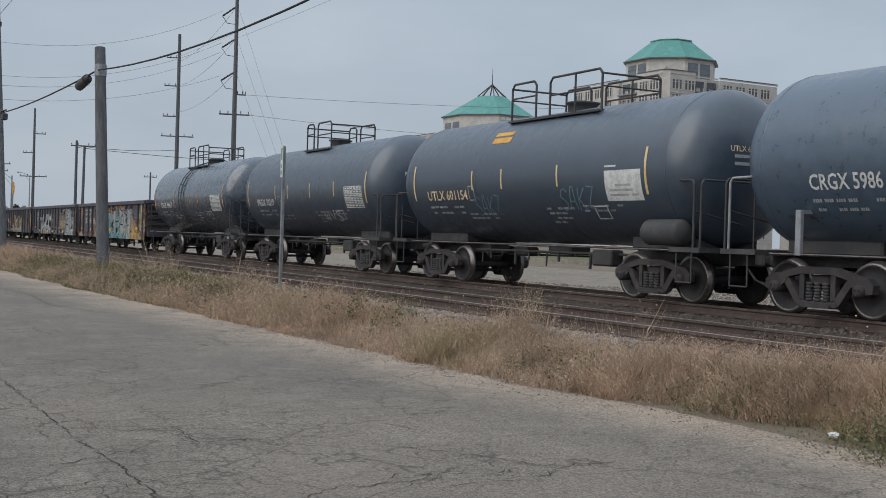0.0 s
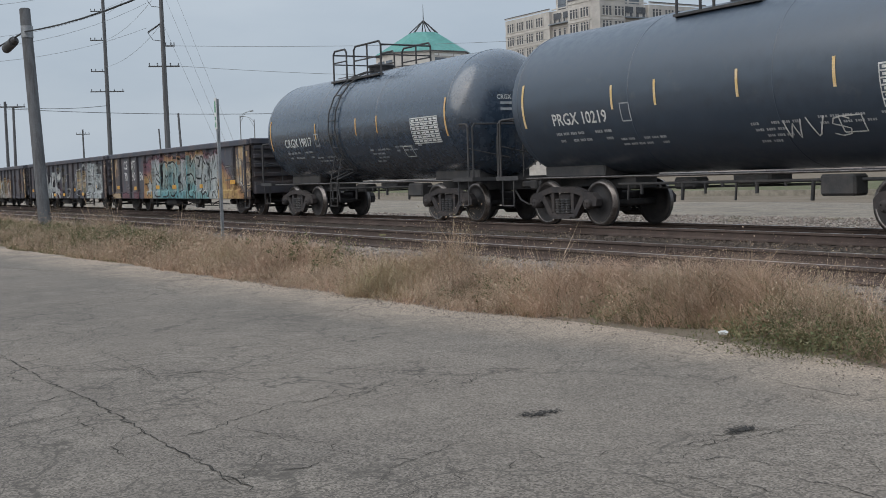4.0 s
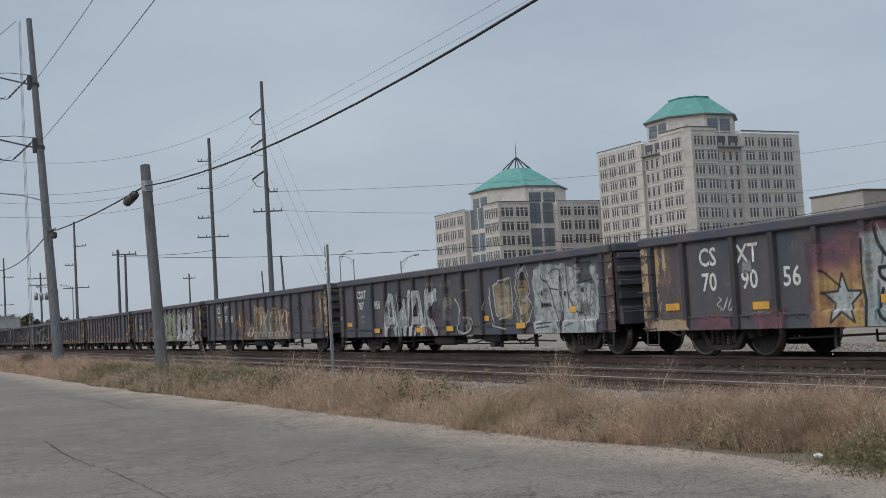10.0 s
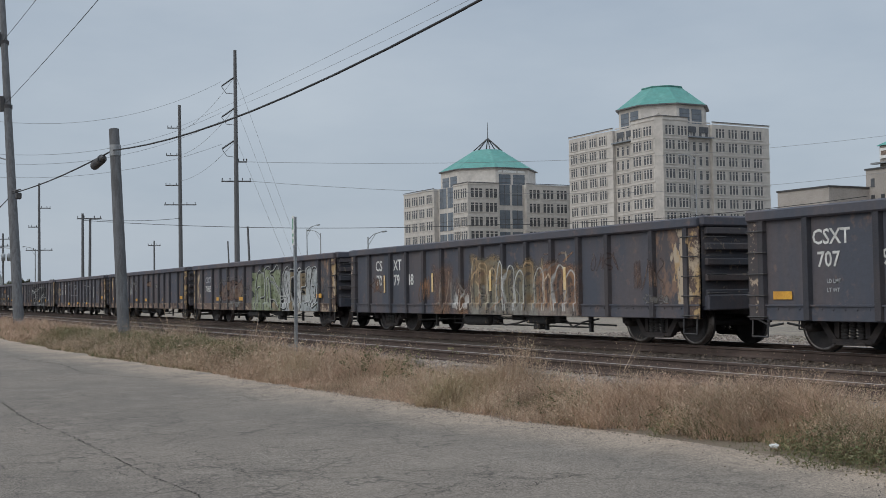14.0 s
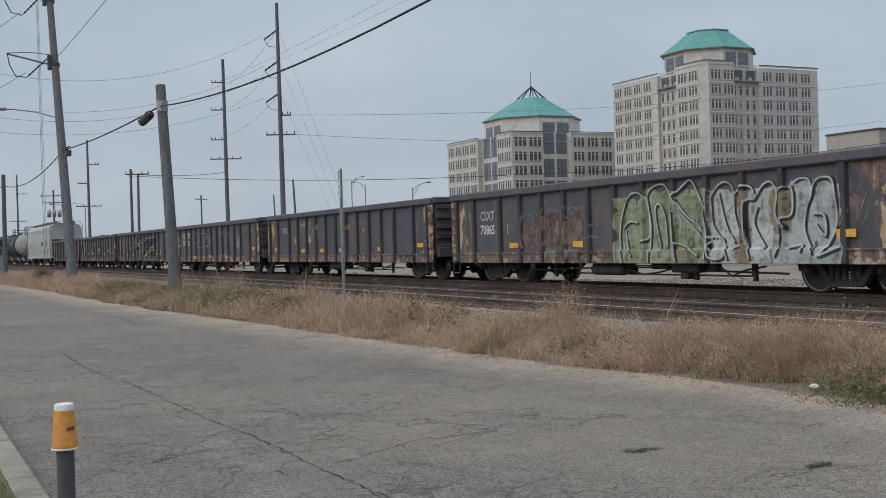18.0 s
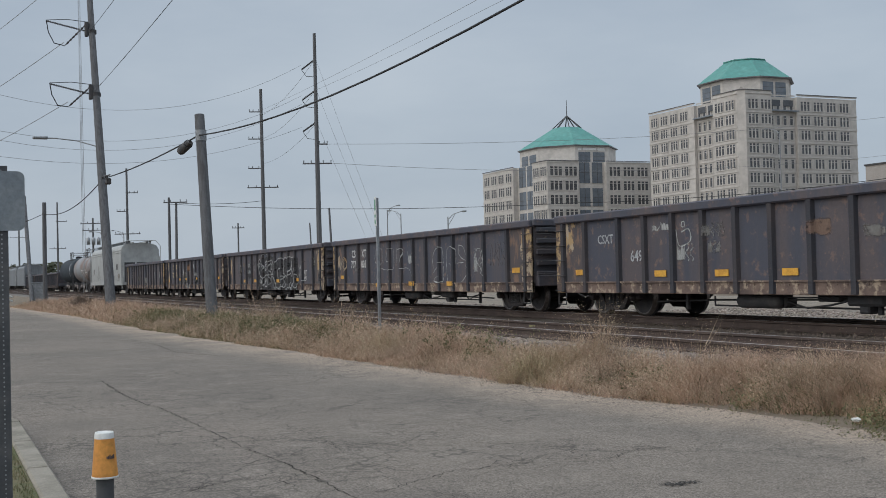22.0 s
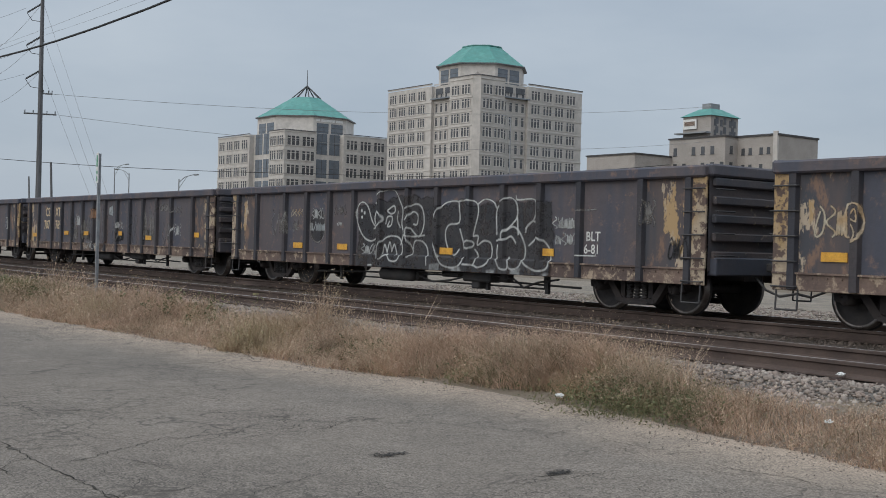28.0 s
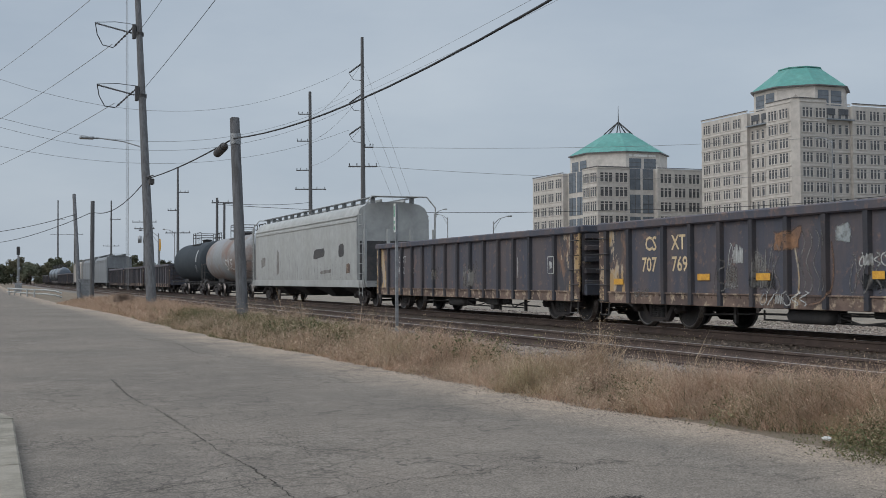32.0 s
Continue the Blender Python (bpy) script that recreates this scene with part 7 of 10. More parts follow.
# ---- covered hoppers ----
def hopper_car(u, label, full=10.6, paint="hopper_white", top=4.55):
    car = new_car("covered_hopper_car", u, label, "hopper car", "covered hopper cars of the train")
    h = full - 1.0
    body = Shape()
    ring = [(-1.56, 1.0), (-1.6, 1.3), (-1.6, 2.8), (-1.59, 3.5), (-1.55, 3.85), (-1.42, 4.12), (-1.15, 4.28), (-0.6, 4.36), (0, 4.4)]
    ring += [(-y, z) for y, z in reversed(ring[:-1])]
    n = len(ring)
    hb = h - 0.9
    v = [(x, y, z) for x in (-hb, hb) for y, z in ring]
    body.add(v, [(k + 1, k, n + k, n + k + 1) for k in range(n - 1)], True)
    body.add(v, [tuple(range(n)), tuple(range(2 * n - 1, n - 1, -1))])
    part("body", body, MAT[paint], car, "curved steel hopper body")
    for y in (-1.0, 1.0):
        part("eave_bead", Shape().box(-hb, hb, y * 1.585 - 0.03, y * 1.585 + 0.03, 3.56, 3.66, 0.01).box(-hb, hb, y * 1.57 - 0.03, y * 1.57 + 0.03, 3.76, 3.82, 0.01), MAT[paint], car)
    part("roof_step", Shape().box(-hb, hb, -0.55, -0.48, 4.34, 4.48).box(-hb, hb, 0.48, 0.55, 4.34, 4.48), MAT[paint], car, "roof coaming beside the hatches")
    part("side_sill", Shape().box(-h, h, -1.58, -1.5, 0.82, 1.12, 0.01).box(-h, h, 1.5, 1.58, 0.82, 1.12, 0.01), MAT[paint], car)
    for s in (-1, 1):
        e = Shape()
        for y in (-1.5, -0.5, 0.5, 1.5):
            e.box(min(s * h, s * (h - 0.12)), max(s * h, s * (h - 0.12)), y - 0.06, y + 0.06, 1.0, 3.2)
        e.box(min(s * (h - 0.9), s * (h + 0.1)), max(s * (h - 0.9), s * (h + 0.1)), -1.5, 1.5, 0.85, 1.05)
        e.pipe([(s * h, -1.5, 1.0), (s * h, -1.55, 4.1), (s * (h - 0.1), -1.2, 4.55), (s * (h - 0.1), 1.2, 4.55), (s * h, 1.55, 4.1), (s * h, 1.5, 1.0)], 0.03)
        part("end_frame", e, MAT[paint], car)
        ld = Shape()
        for dx in (0.05, 0.5):
            ld.pipe([(s * (h - dx), -1.62, 0.5), (s * (h - dx), -1.62, 4.1)], 0.018)
        for k in range(9):
            ld.pipe([(s * (h - 0.05), -1.62, 0.6 + k * 0.4), (s * (h - 0.5), -1.62, 0.6 + k * 0.4)], 0.014)
        part("ladder", ld, MAT["hopper_white"], car)
        add_truck(car, s * (full - 2.75))
        slope = Shape()
        slope.add([(s * (h - 0.9), -1.4, 3.0), (s * (h - 0.9), 1.4, 3.0), (s * (h - 2.6), 1.4, 1.0), (s * (h - 2.6), -1.4, 1.0)], [(0, 1, 2, 3)])
        part("slope_sheet", slope, MAT["steel_dark"], car)
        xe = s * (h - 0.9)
        # thin dark sheet added over the lower end in place of shade
        part("end_shadow_panel", Shape().box(min(xe, xe + s * 0.02), max(xe, xe + s * 0.02), -1.45, 1.45, 1.1, 2.75), MAT["steel_dark"], car, "dark sheet standing in for shade on the lower end")
    roof = Shape()
    for y in (-0.98, 0.74):
        roof.box(-hb - 0.5, hb + 0.5, y, y + 0.24, top, top + 0.035)
        for k in range(15):
            x = -hb + 0.1 + k * (2 * hb - 0.2) / 14
            roof.box(x - 0.02, x + 0.02, y + 0.02, y + 0.22, 4.2, top)
    for x in (-hb - 0.3, hb + 0.3):
        roof.box(x - 0.15, x + 0.15, -1.0, 1.0, top, top + 0.035)
    part("roof_walk", roof, MAT["galv"], car, "roof running boards")
    for k in (-1.5, -0.5, 0.5, 1.5):
        o = Shape()
        x = k * hb / 2.1
        v = [(x - 1.7, -1.3, 1.0), (x + 1.7, -1.3, 1.0), (x + 1.7, 1.3, 1.0), (x - 1.7, 1.3, 1.0), (x - 0.4, -0.4, 0.35), (x + 0.4, -0.4, 0.35), (x + 0.4, 0.4, 0.35), (x - 0.4, 0.4, 0.35)]
        o.add(v, [(0, 1, 5, 4), (1, 2, 6, 5), (2, 3, 7, 6), (3, 0, 4, 7), (7, 6, 5, 4)])
        part("discharge_chute", o, MAT["steel_dark"], car)
    add_couplers(car, full)
    return car


hop = hopper_car(-232.7, "dirty white covered hopper car with rust marks and scrawls", full=11.5)
for k, (x, z, w, hh, m) in enumerate(((3.82, 2.36, 1.7, 0.3, "steel_dark"), (7.4, 2.4, 0.7, 0.34, "steel_dark"), (8.4, 1.62, 0.45, 0.3, "gon_sill"), (-4.2, 2.0, 0.5, 0.9, "chalk"), (-7.6, 2.1, 0.9, 0.35, "chalk"), (5.0, 1.5, 1.6, 0.1, "chalk"))):
    rnd = random.Random(300 + k)
    rim = [(x + w * 0.56 * math.copysign(abs(math.cos(a)) ** 0.4, math.cos(a)) * rnd.uniform(0.85, 1.1), z + 0.25 * w * math.cos(a) * 0.15 + hh * 0.75 * math.copysign(abs(math.sin(a)) ** 0.4, math.sin(a)) * rnd.uniform(0.75, 1.15)) for a in [0.449 * q for q in range(14)]]
    part("painted_patch", Shape().plate(rim, -1.607, -1.602), MAT[m], hop, "dark worn painted patch")
drip = Shape()
for k in range(34):
    x = -8.4 + 0.52 * k + 0.4 * wob(k * 5.3, 1, 6)
    w, z1, z0 = 0.006 + 0.012 * abs(wob(k * 1.3, 1, 4)), 1.7 + 1.4 * wob(k * 2.1, 1, 8), 1.14 + 0.5 * abs(wob(k * 3.7, 1, 2))
    drip.plate([(x, z0), (x + w, z0), (x + w * 0.6, z1), (x + w * 0.3, z1)], -1.606, -1.602)
part("rust_streaks", drip, MAT["chalk"], hop, "thin rust streaks")
t3 = tank_car(-253.2, "rust-stained orange and grey tank car", (), r=1.5, zc=2.55, half=6.1, paint="orange_rust", plain=True)
t4 = tank_car(-268.5, "black tank car with top railing", (), paint="tank_soot", r=1.5, zc=2.55, half=6.1, plain=True)
tank_word(t4, "JR", 3.6, 1.7, 1.0, 0.5, "grey_paint", 0.05, 2.55, 1.5)
part("data_panel", wrap_tank(strip_mesh(4.3, 4.75, 0, 0.9, MAT["grey_paint"]), 0, 2.5, 2.55, 1.5), None, t4, "pale painted panel")
tank_word(t3, "SKE", 0.6, 1.75, 2.6, 0.7, "white_paint", 0.07, 2.55, 1.5)
tank_word(t3, "RA", 4.0, 1.9, 1.3, 0.6, "white_paint", 0.06, 2.55, 1.5)
for u in (-285.7, -303.9, -322.1):
    gondola(u, "dark brown gondola car", far=True)
hopper_car(-343.4, "grey covered hopper car", paint="hopper_grey")
hopper_car(-365.6, "dull grey covered hopper car", paint="hopper_grey")
hopper_car(-387.8, "pale tan covered hopper car", paint="tan_brick")
for k in range(3):
    gondola(-407.5 - 18.2 * k, "dark brown gondola car", far=True)
for k in range(3):
    tank_car(-461.0 - 14 * k, "grey tank car with top railing", (), paint="tank_matt", plain=True)
for k in range(2):
    gondola(-505.0 - 18.2 * k, "dark brown gondola car", far=True)


# ---- poles and wires ----
def utility_pole(base, top, r0=0.19, r1=0.13, arms=(), label="grey wooden utility pole", mat="pole_wood"):
    """Arms: height, half-length, angle in degrees, offset of the middle."""
    p = empty("utility_pole", *base, label, "utility pole", "utility poles")
    d = Vector(top) - Vector(base)
    part("pole", Shape().rod((0, 0, -0.4), d, r0, 14, r1), MAT[mat], p)
    for h, half, ang, off in arms:
        c = d * (h / d.z)
        a = Vector((math.cos(radians(ang)), math.sin(radians(ang)), 0))
        arm = part("crossarm", Shape().rod(c + a * (off - half), c + a * (off + half), 0.08, 6), MAT["pole_wood"], p)
        for k in (-1, -0.45, 0.45, 1):
            q = c + a * (off + half * 0.93 * k)
            part("insulator", INSULATOR, None, arm, at=q)
    return p


ins = Shape().rod((0, 0, 0), (0, 0, 0.34), 0.03, 6)
for k in range(3):
    ins.spin([(0.12 + k * 0.08, 0.03), (0.13 + k * 0.08, 0.09), (0.16 + k * 0.08, 0.04)], 8, "z")
INSULATOR = ins.mesh("insulator", MAT["steel_dark"])


def wire(points, r, mat="wire", sag=0.0, label="thin dark wire strung between poles"):
    pts = []
    for a, b in zip(points, points[1:]):
        a, b = Vector(a), Vector(b)
        for k in range(20):
            t = k / 20
            pts.append(a.lerp(b, t) - Vector((0, 0, 4 * sag * t * (1 - t))))
    pts.append(Vector(points[-1]))
    return solid("overhead_wire", Shape().pipe(pts, r, 5), MAT[mat], label, "wire", "overhead wires")


def strain_string(parent, a, b, n=9, r=0.11, name="strain_insulator"):
    """A string of insulator discs."""
    a, b = Vector(a), Vector(b)
    s = Shape()
    for k in range(n):
        p, q = a.lerp(b, k / n), a.lerp(b, (k + 0.6) / n)
        s.rod(p, q, r, 8, r * 0.5)
    s.pipe([a, b], 0.03)
    return part(name, s, MAT["steel_dark"], parent)


# the short pole in the verge, with the splice case on its cable
stub = utility_pole((-40.2, 8.9, -0.5), (-41.75, 8.9, 7.24), 0.21, 0.18, label="short leaning grey wooden pole in the verge")
part("clamp", Shape().spin([(-0.2, 0.2), (0.2, 0.2)], 14, "z").moved(-1.35, 0, 6.95), MAT["galv"], stub)
part("splice_case", Shape().rod((-3.1, -0.1, 6.84), (-4.6, -0.08, 6.74), 0.17, 12, 0.17).rod((-4.6, -0.08, 6.74), (-5.0, -0.08, 6.71), 0.13, 12, 0.05).rod((-2.8, -0.1, 6.86), (-3.1, -0.1, 6.84), 0.06, 12, 0.14), MAT["steel_dark"], stub, "black cable splice case")
tall = utility_pole((-66.0, 9.0, -0.45), (-73.6, 9.0, 21.0), 0.3, 0.17, label="tall leaning wooden pole with strain arms and street lamp")
for h in (17.2, 13.1):
    bx = -7.6 * h / 21.45
    post_ins = strain_string(tall, (bx, -0.2, h - 0.2), (bx - 0.6, -2.6, h + 0.45), 18, 0.075, "post_insulator")
    strain_string(tall, (bx - 0.2, -0.35, h + 0.25), (bx - 3.0, -1.25, h - 0.5), 7, 0.07)
    jump = Shape().pipe([(bx - 0.6, -2.6, h + 0.5), (bx - 1.0, -2.45, h - 0.15), (bx - 1.8, -2.05, h - 0.65), (bx - 3.0, -1.3, h - 0.55)], 0.03)
    jump.pipe([(bx - 0.6, -2.6, h + 0.5), (bx - 0.3, -1.4, h + 0.55), (bx, -0.2, h + 0.4)], 0.022)
    part("jumper", jump, MAT["wire"], tall)
    part("bracket", Shape().spin([(-0.12, 0.28), (0.12, 0.28)], 12, "z").moved(bx, 0, h - 0.2).box(bx - 0.16, bx + 0.16, -0.42, -0.2, h - 0.5, h + 0.4, 0.03), MAT["steel_dark"], tall, "dark steel bracket")
lamp = Shape().pipe([(-3.35, -0.1, 9.6), (-4.0, -1.2, 10.0), (-4.2, -2.4, 10.15), (-4.2, -2.9, 10.15)], 0.04)
la = part("lamp_arm", lamp, MAT["galv"], tall, "long street lamp bracket")
part("lamp_head", Shape().box(-4.42, -4.0, -3.7, -2.85, 10.08, 10.24, 0.05), MAT["galv"], la, "grey cobra-head lamp")
part("splice_case", Shape().box(-0.9, -0.45, -0.1, 0.2, 7.15, 7.5, 0.05).pipe([(-2.6, 0, 7.75), (0.4, 0, 7.6)], 0.04).rod((-1.3, 0, 7.65), (-0.9, 0, 7.6), 0.1, 8), MAT["steel_dark"], tall)
for k, x in enumerate((-0.7, -0.35, 0.1)):
    part("riser_wire", Shape().pipe([(x - 4.4, -0.9, 20.5), (x - 4.3 + 0.3 * k, -0.9, 1.0)], 0.012), MAT["wire_light"], tall)
utility_pole((-97.5, 8.2, -0.6), (-96.8, 8.2, 7.7), 0.19, 0.16, label="weathered wooden utility pole")
utility_pole((-99.7, 7.4, -0.6), (-106.9, 7.4, 8.9), 0.19, 0.15, label="leaning wooden utility pole")
pole_b = utility_pole((-111.7, 36.3, -0.4), (-111.9, 36.3, 26.3), 0.3, 0.16, arms=((13.2, 1.5, 72, 0), (15.2, 0.6, 72, 0.5)), label="tall wooden transmission pole")
for h in (23.9, 20.7, 17.4):
    strain_string(pole_b, (-0.3, -0.1, h), (-2.0, -0.9, h - 0.7))
    part("jumper", Shape().pipe([(-2.0, -0.9, h - 0.7), (-1.3, -0.6, h - 1.5), (-0.3, 0, h - 1.7)], 0.03), MAT["wire"], pole_b)
utility_pole((-150.0, 41.0, -0.4), (-150.2, 41.0, 26.8), 0.3, 0.2, arms=((13.8, 2.1, 72, 0), (16.4, 1.0, 72, -0.9), (20.4, 1.0, 72, -0.8), (24.1, 0.9, 72, -0.7)), label="tall wooden transmission pole with crossarm")
utility_pole((-195.4, 30.0, -0.4), (-195.4, 30.0, 20.1), 0.28, 0.16, arms=((9.5, 2.1, 72, 0), (16.4, 1.0, 72, 0.8), (13.3, 0.9, 72, -0.8)))
utility_pole((-137.8, 26.0, -0.4), (-137.8, 26.0, 11.1), 0.2, 0.14, arms=((10.9, 1.4, 72, 0.75),))
utility_pole((-144.2, 28.0, -0.4), (-143.6, 28.0, 10.9), 0.2, 0.14)
utility_pole((-310.0, 30.0, -0.4), (-310.0, 30.0, 22.1), 0.3, 0.18, arms=((10.5, 2.1, 72, 0), (17.5, 1.4, 72, 1.0)))
utility_pole((-640.0, 34.0, -0.4), (-640.0, 34.0, 44.0), 0.5, 0.3, arms=((26, 4.0, 72, 0), (34, 2.5, 72, 1.0)))
utility_pole((-480.0, 32.0, -0.4), (-480.0, 32.0, 30.0), 0.4, 0.25, arms=((20, 3.4, 72, 0),))
utility_pole((-133.0, 45.0, -0.4), (-134.2, 45.0, 9.6), 0.16, 0.12, label="leaning wooden utility pole")
utility_pole((-188.0, 60.0, -0.4), (-189.5, 60.0, 10.5), 0.16, 0.12, label="leaning wooden utility pole")
utility_pole((-220.0, 55.0, -0.4), (-220.0, 55.0, 12.0), 0.2, 0.14, arms=((11.5, 1.2, 72, 0),))


sub_pole = utility_pole((-210.0, 26.25, -0.4), (-210.0, 26.25, 12.6), 0.2, 0.15, arms=((12.0, 2.2, 72, 0), (10.8, 1.8, 72, 0)), label="wooden utility pole with transformers")
for k, off in enumerate((-0.8, 0.0, 0.8)):
    part("transformer", Shape().spin([(8.2, 0.001), (8.2, 0.32), (9.4, 0.34), (9.45, 0.2), (9.6, 0.001)], 12, "z").moved(0.5, off * 1.1, 0), MAT["galv"], sub_pole, "grey can transformer")


def street_lamp(x, y, h, reach, ang=200, label="grey steel street lamp"):
    p = empty("street_lamp", x, y, -0.42, label, "street lamp", "street lamps")
    a = Vector((math.cos(radians(ang)), math.sin(radians(ang)), 0))
    part("post", Shape().rod((0, 0, 0), (0, 0, h), 0.12, 8, 0.08), MAT["galv"], p)
    part("arm", Shape().pipe([(0, 0, h - 0.4), a * reach * 0.4 + Vector((0, 0, h + 0.3)), a * reach + Vector((0, 0, h + 0.6))], 0.05).pipe([(0, 0, h - 1.2), a * reach * 0.55 + Vector((0, 0, h + 0.35))], 0.035), MAT["galv"], p)
    part("lamp_head", Shape().box(-0.5, 0.5, -0.16, 0.16, -0.1, 0.1, 0.05).moved(a.x * (reach + 0.4), a.y * (reach + 0.4), h + 0.6), MAT["galv"], p)


street_lamp(-145.0, 20.0, 7.4, 4.5)
street_lamp(-226.0, 34.0, 11.0, 4.0)
street_lamp(-136.0, 62.0, 9.0, 2.2, 30)
street_lamp(-178.0, 70.0, 12.5, 2.0, 30)
street_lamp(-172.0, 70.0, 11.5, 2.0, 210)
street_lamp(-138.5, 120.0, 22.3, 2.4, 190)
# heavy cables along the verge
wire([(-41.5, 8.8, 6.45), (9.0, 9.0, 8.3)], 0.026, sag=1.65, label="heavy black overhead cable")
wire([(-41.6, 8.8, 6.45), (-68.7, 9.0, 7.2)], 0.032, sag=0.16, label="heavy black overhead cable")
wire([(-68.8, 9.0, 7.15), (-97.0, 8.2, 6.8)], 0.03, sag=0.75, label="heavy black overhead cable")
wire([(-97.0, 8.2, 6.8), (-190.0, -6.0, 7.5)], 0.03, sag=1.5)
wire([(-104.5, 7.4, 7.0), (-190.0, -12.0, 9.5)], 0.03, sag=1.5)
# conductors from the tall pole
wire([(-74.5, 7.6, 16.3), (-210.0, -15.0, 22.0)], 0.02, "wire_light", 2.0)
wire([(-73.0, 7.6, 12.3), (-210.0, -15.0, 16.5)], 0.02, "wire_light", 2.0)
wire([(-73.5, 8.2, 20.8), (-210.0, -15.0, 27.5)], 0.02, "wire_light", 2.0)
wire([(-71.9, 8.9, 16.6), (12.0, 8.0, 15.0)], 0.014, "wire", 0.8)
wire([(-70.5, 8.9, 12.65), (12.0, 8.0, 13.0)], 0.014, "wire", 0.6)
for z0, z1, sg in ((23.3, 18.5, 4.75), (20.1, 15.2, 4.2), (19.2, 14.5, 4.2), (16.8, 12.6, 3.2)):
    wire([(-113.8, 35.4, z0), (-90.0, -5.0, z1)], 0.016, "wire_light", sg)
for h in (23.6, 20.4, 17.0):
    wire([(-111.9, 36.3, h), (-150.0, 41.0, h - 0.4)], 0.017, "wire_light", 0.8)
    wire([(-111.9, 36.4, h), (-110.5, 39.2 + 0.24 * h, -0.4)], 0.012, "wire_light", 0.0, "steel guy wire from a pole to the ground")
wire([(-111.47, 37.24, 14.8), (-106.0, 130.0, 22.0)], 0.02, "wire_light", 1.5)
wire([(-111.38, 37.6, 12.82), (-106.0, 130.0, 17.0)], 0.02, "wire_light", 2.2)
wire([(-150.0, 41.0, 23.9), (0.0, 23.0, 14.5)], 0.014, "wire_light", 0.6)
wire([(-112.0, 36.3, 20.4), (0.0, 23.0, 14.0)], 0.012, "wire_light", 0.6)
wire([(-137.8, 26.0, 10.3), (-100.0, 60.0, 8.0), (-70.0, 80.0, 9.0)], 0.03, "wire", 0.6)
wire([(-150.0, 41.0, 11.6), (-137.8, 26.0, 10.5)], 0.03, "wire", 0.3)


# ---- buildings ----
WIN = {}


def window_mesh(width, height, panes):
    """The pale surround of a group of panes, facing -y, from its lower left; and one dark pane."""
    key = (round(width, 2), height, panes)
    if key not in WIN:
        w = width / panes
        s = Shape()
        # one lattice: front face with a hole for each pane, and the reveals
        xs = [-0.13]
        for k in range(panes):
            xs += [k * w + 0.17, (k + 1) * w - 0.17]
        xs.append(width + 0.13)
        zs = [-0.22, 0.0, height, height + 0.16]
        n = len(xs)
        s.add([(x, y, z) for y in (-0.1, 0.02) for z in zs for x in xs], [])
        f = []
        q = 4 * n
        for j in range(3):
            for i in range(n - 1):
                a = j * n + i
                if j == 1 and i % 2 == 1:
                    f += [(a, a + 1, q + a + 1, q + a), (a + n + 1, a + n, q + a + n, q + a + n + 1), (a + n, a, q + a, q + a + n), (a + 1, a + n + 1, q + a + n + 1, q + a + 1)]
                else:
                    f.append((a, a + 1, a + n + 1, a + n))
        f += [(i + 1, i, q + i, q + i + 1) for i in range(n - 1)]
        s.f += f
        s.smooth += [False] * len(f)
        s.box(0.02, width - 0.02, -0.075, -0.025, height * 0.74, height * 0.79)
        g = Shape().box(0.17, w - 0.17, -0.02, 0.02, 0.0, height)
        WIN[key] = (s.mesh("window", MAT["stone"]), g.mesh("pane", MAT["glass_dark"]))
    return WIN[key]


def facade_windows(house, p, q, rows, spec, storey, top, win_h=2.15):
    """Windows between two plan corners. spec: (start, width, panes) in metres from p."""
    p, q = Vector(p), Vector(q)
    d = (q - p).normalized()
    ang = math.atan2(d.y, d.x)
    out = Vector((d.y, -d.x)) * 0.03
    for r in range(rows):
        z = top - 2.75 - r * storey - win_h / 2
        for start, width, panes in spec:
            at = p + d * start + out
            frame_me, pane_me = window_mesh(width, win_h, panes)
            w = part("window", frame_me, None, house, at=(at.x, at.y, z))
            w.rotation_euler = (0, 0, ang)
            for k in range(panes):
                part("pane", pane_me, None, w, at=(k * width / panes, 0, 0))


def bands(house, p, q, rows, storey, top, name="string_course"):
    p, q = Vector(p), Vector(q)
    d = (q - p).normalized()
    ang = math.atan2(d.y, d.x)
    length = (q - p).length
    me = Shape().box(-0.05, length + 0.05, -0.14, 0.02, 0, 0.28).mesh(name, MAT["stone"])
    for r in range(rows + 1):
        b = part(name, me, None, house, at=(p.x, p.y, top - 1.35 - r * storey + (1.0 if r == 0 else 0)))
        b.rotation_euler = (0, 0, ang)


def ring(c, r, n=8, turn=22.5):
    return [(c[0] + r * math.cos(radians(turn + 360 / n * k)), c[1] + r * math.sin(radians(turn + 360 / n * k))) for k in range(n)]


def hip_roof(house, c, r0, r1, z0, z1):
    a, b = ring(c, r0), ring(c, r1)
    s = Shape()
    v = [(x, y, z0) for x, y in a] + [(x, y, z1) for x, y in b]
    s.add(v, [(k, (k + 1) % 8, 8 + (k + 1) % 8, 8 + k) for k in range(8)] + [tuple(range(8, 16))])
    part("roof", s, MAT["green_roof"], house, "green metal hipped roof")
    e = Shape()
    o, i = ring(c, r0 + 0.18), ring(c, r0 - 0.6)
    v = [(x, y, z) for pts, z in ((o, z0 - 0.28), (o, z0 + 0.03), (i, z0 + 0.03), (i, z0 - 0.28)) for x, y in pts]
    for lvl in range(4):
        e.add(v, [(lvl * 8 + k, lvl * 8 + (k + 1) % 8, ((lvl + 1) % 4) * 8 + (k + 1) % 8, ((lvl + 1) % 4) * 8 + k) for k in range(8)])
    part("eave", e, MAT["coping"], house, "dark metal gutter")


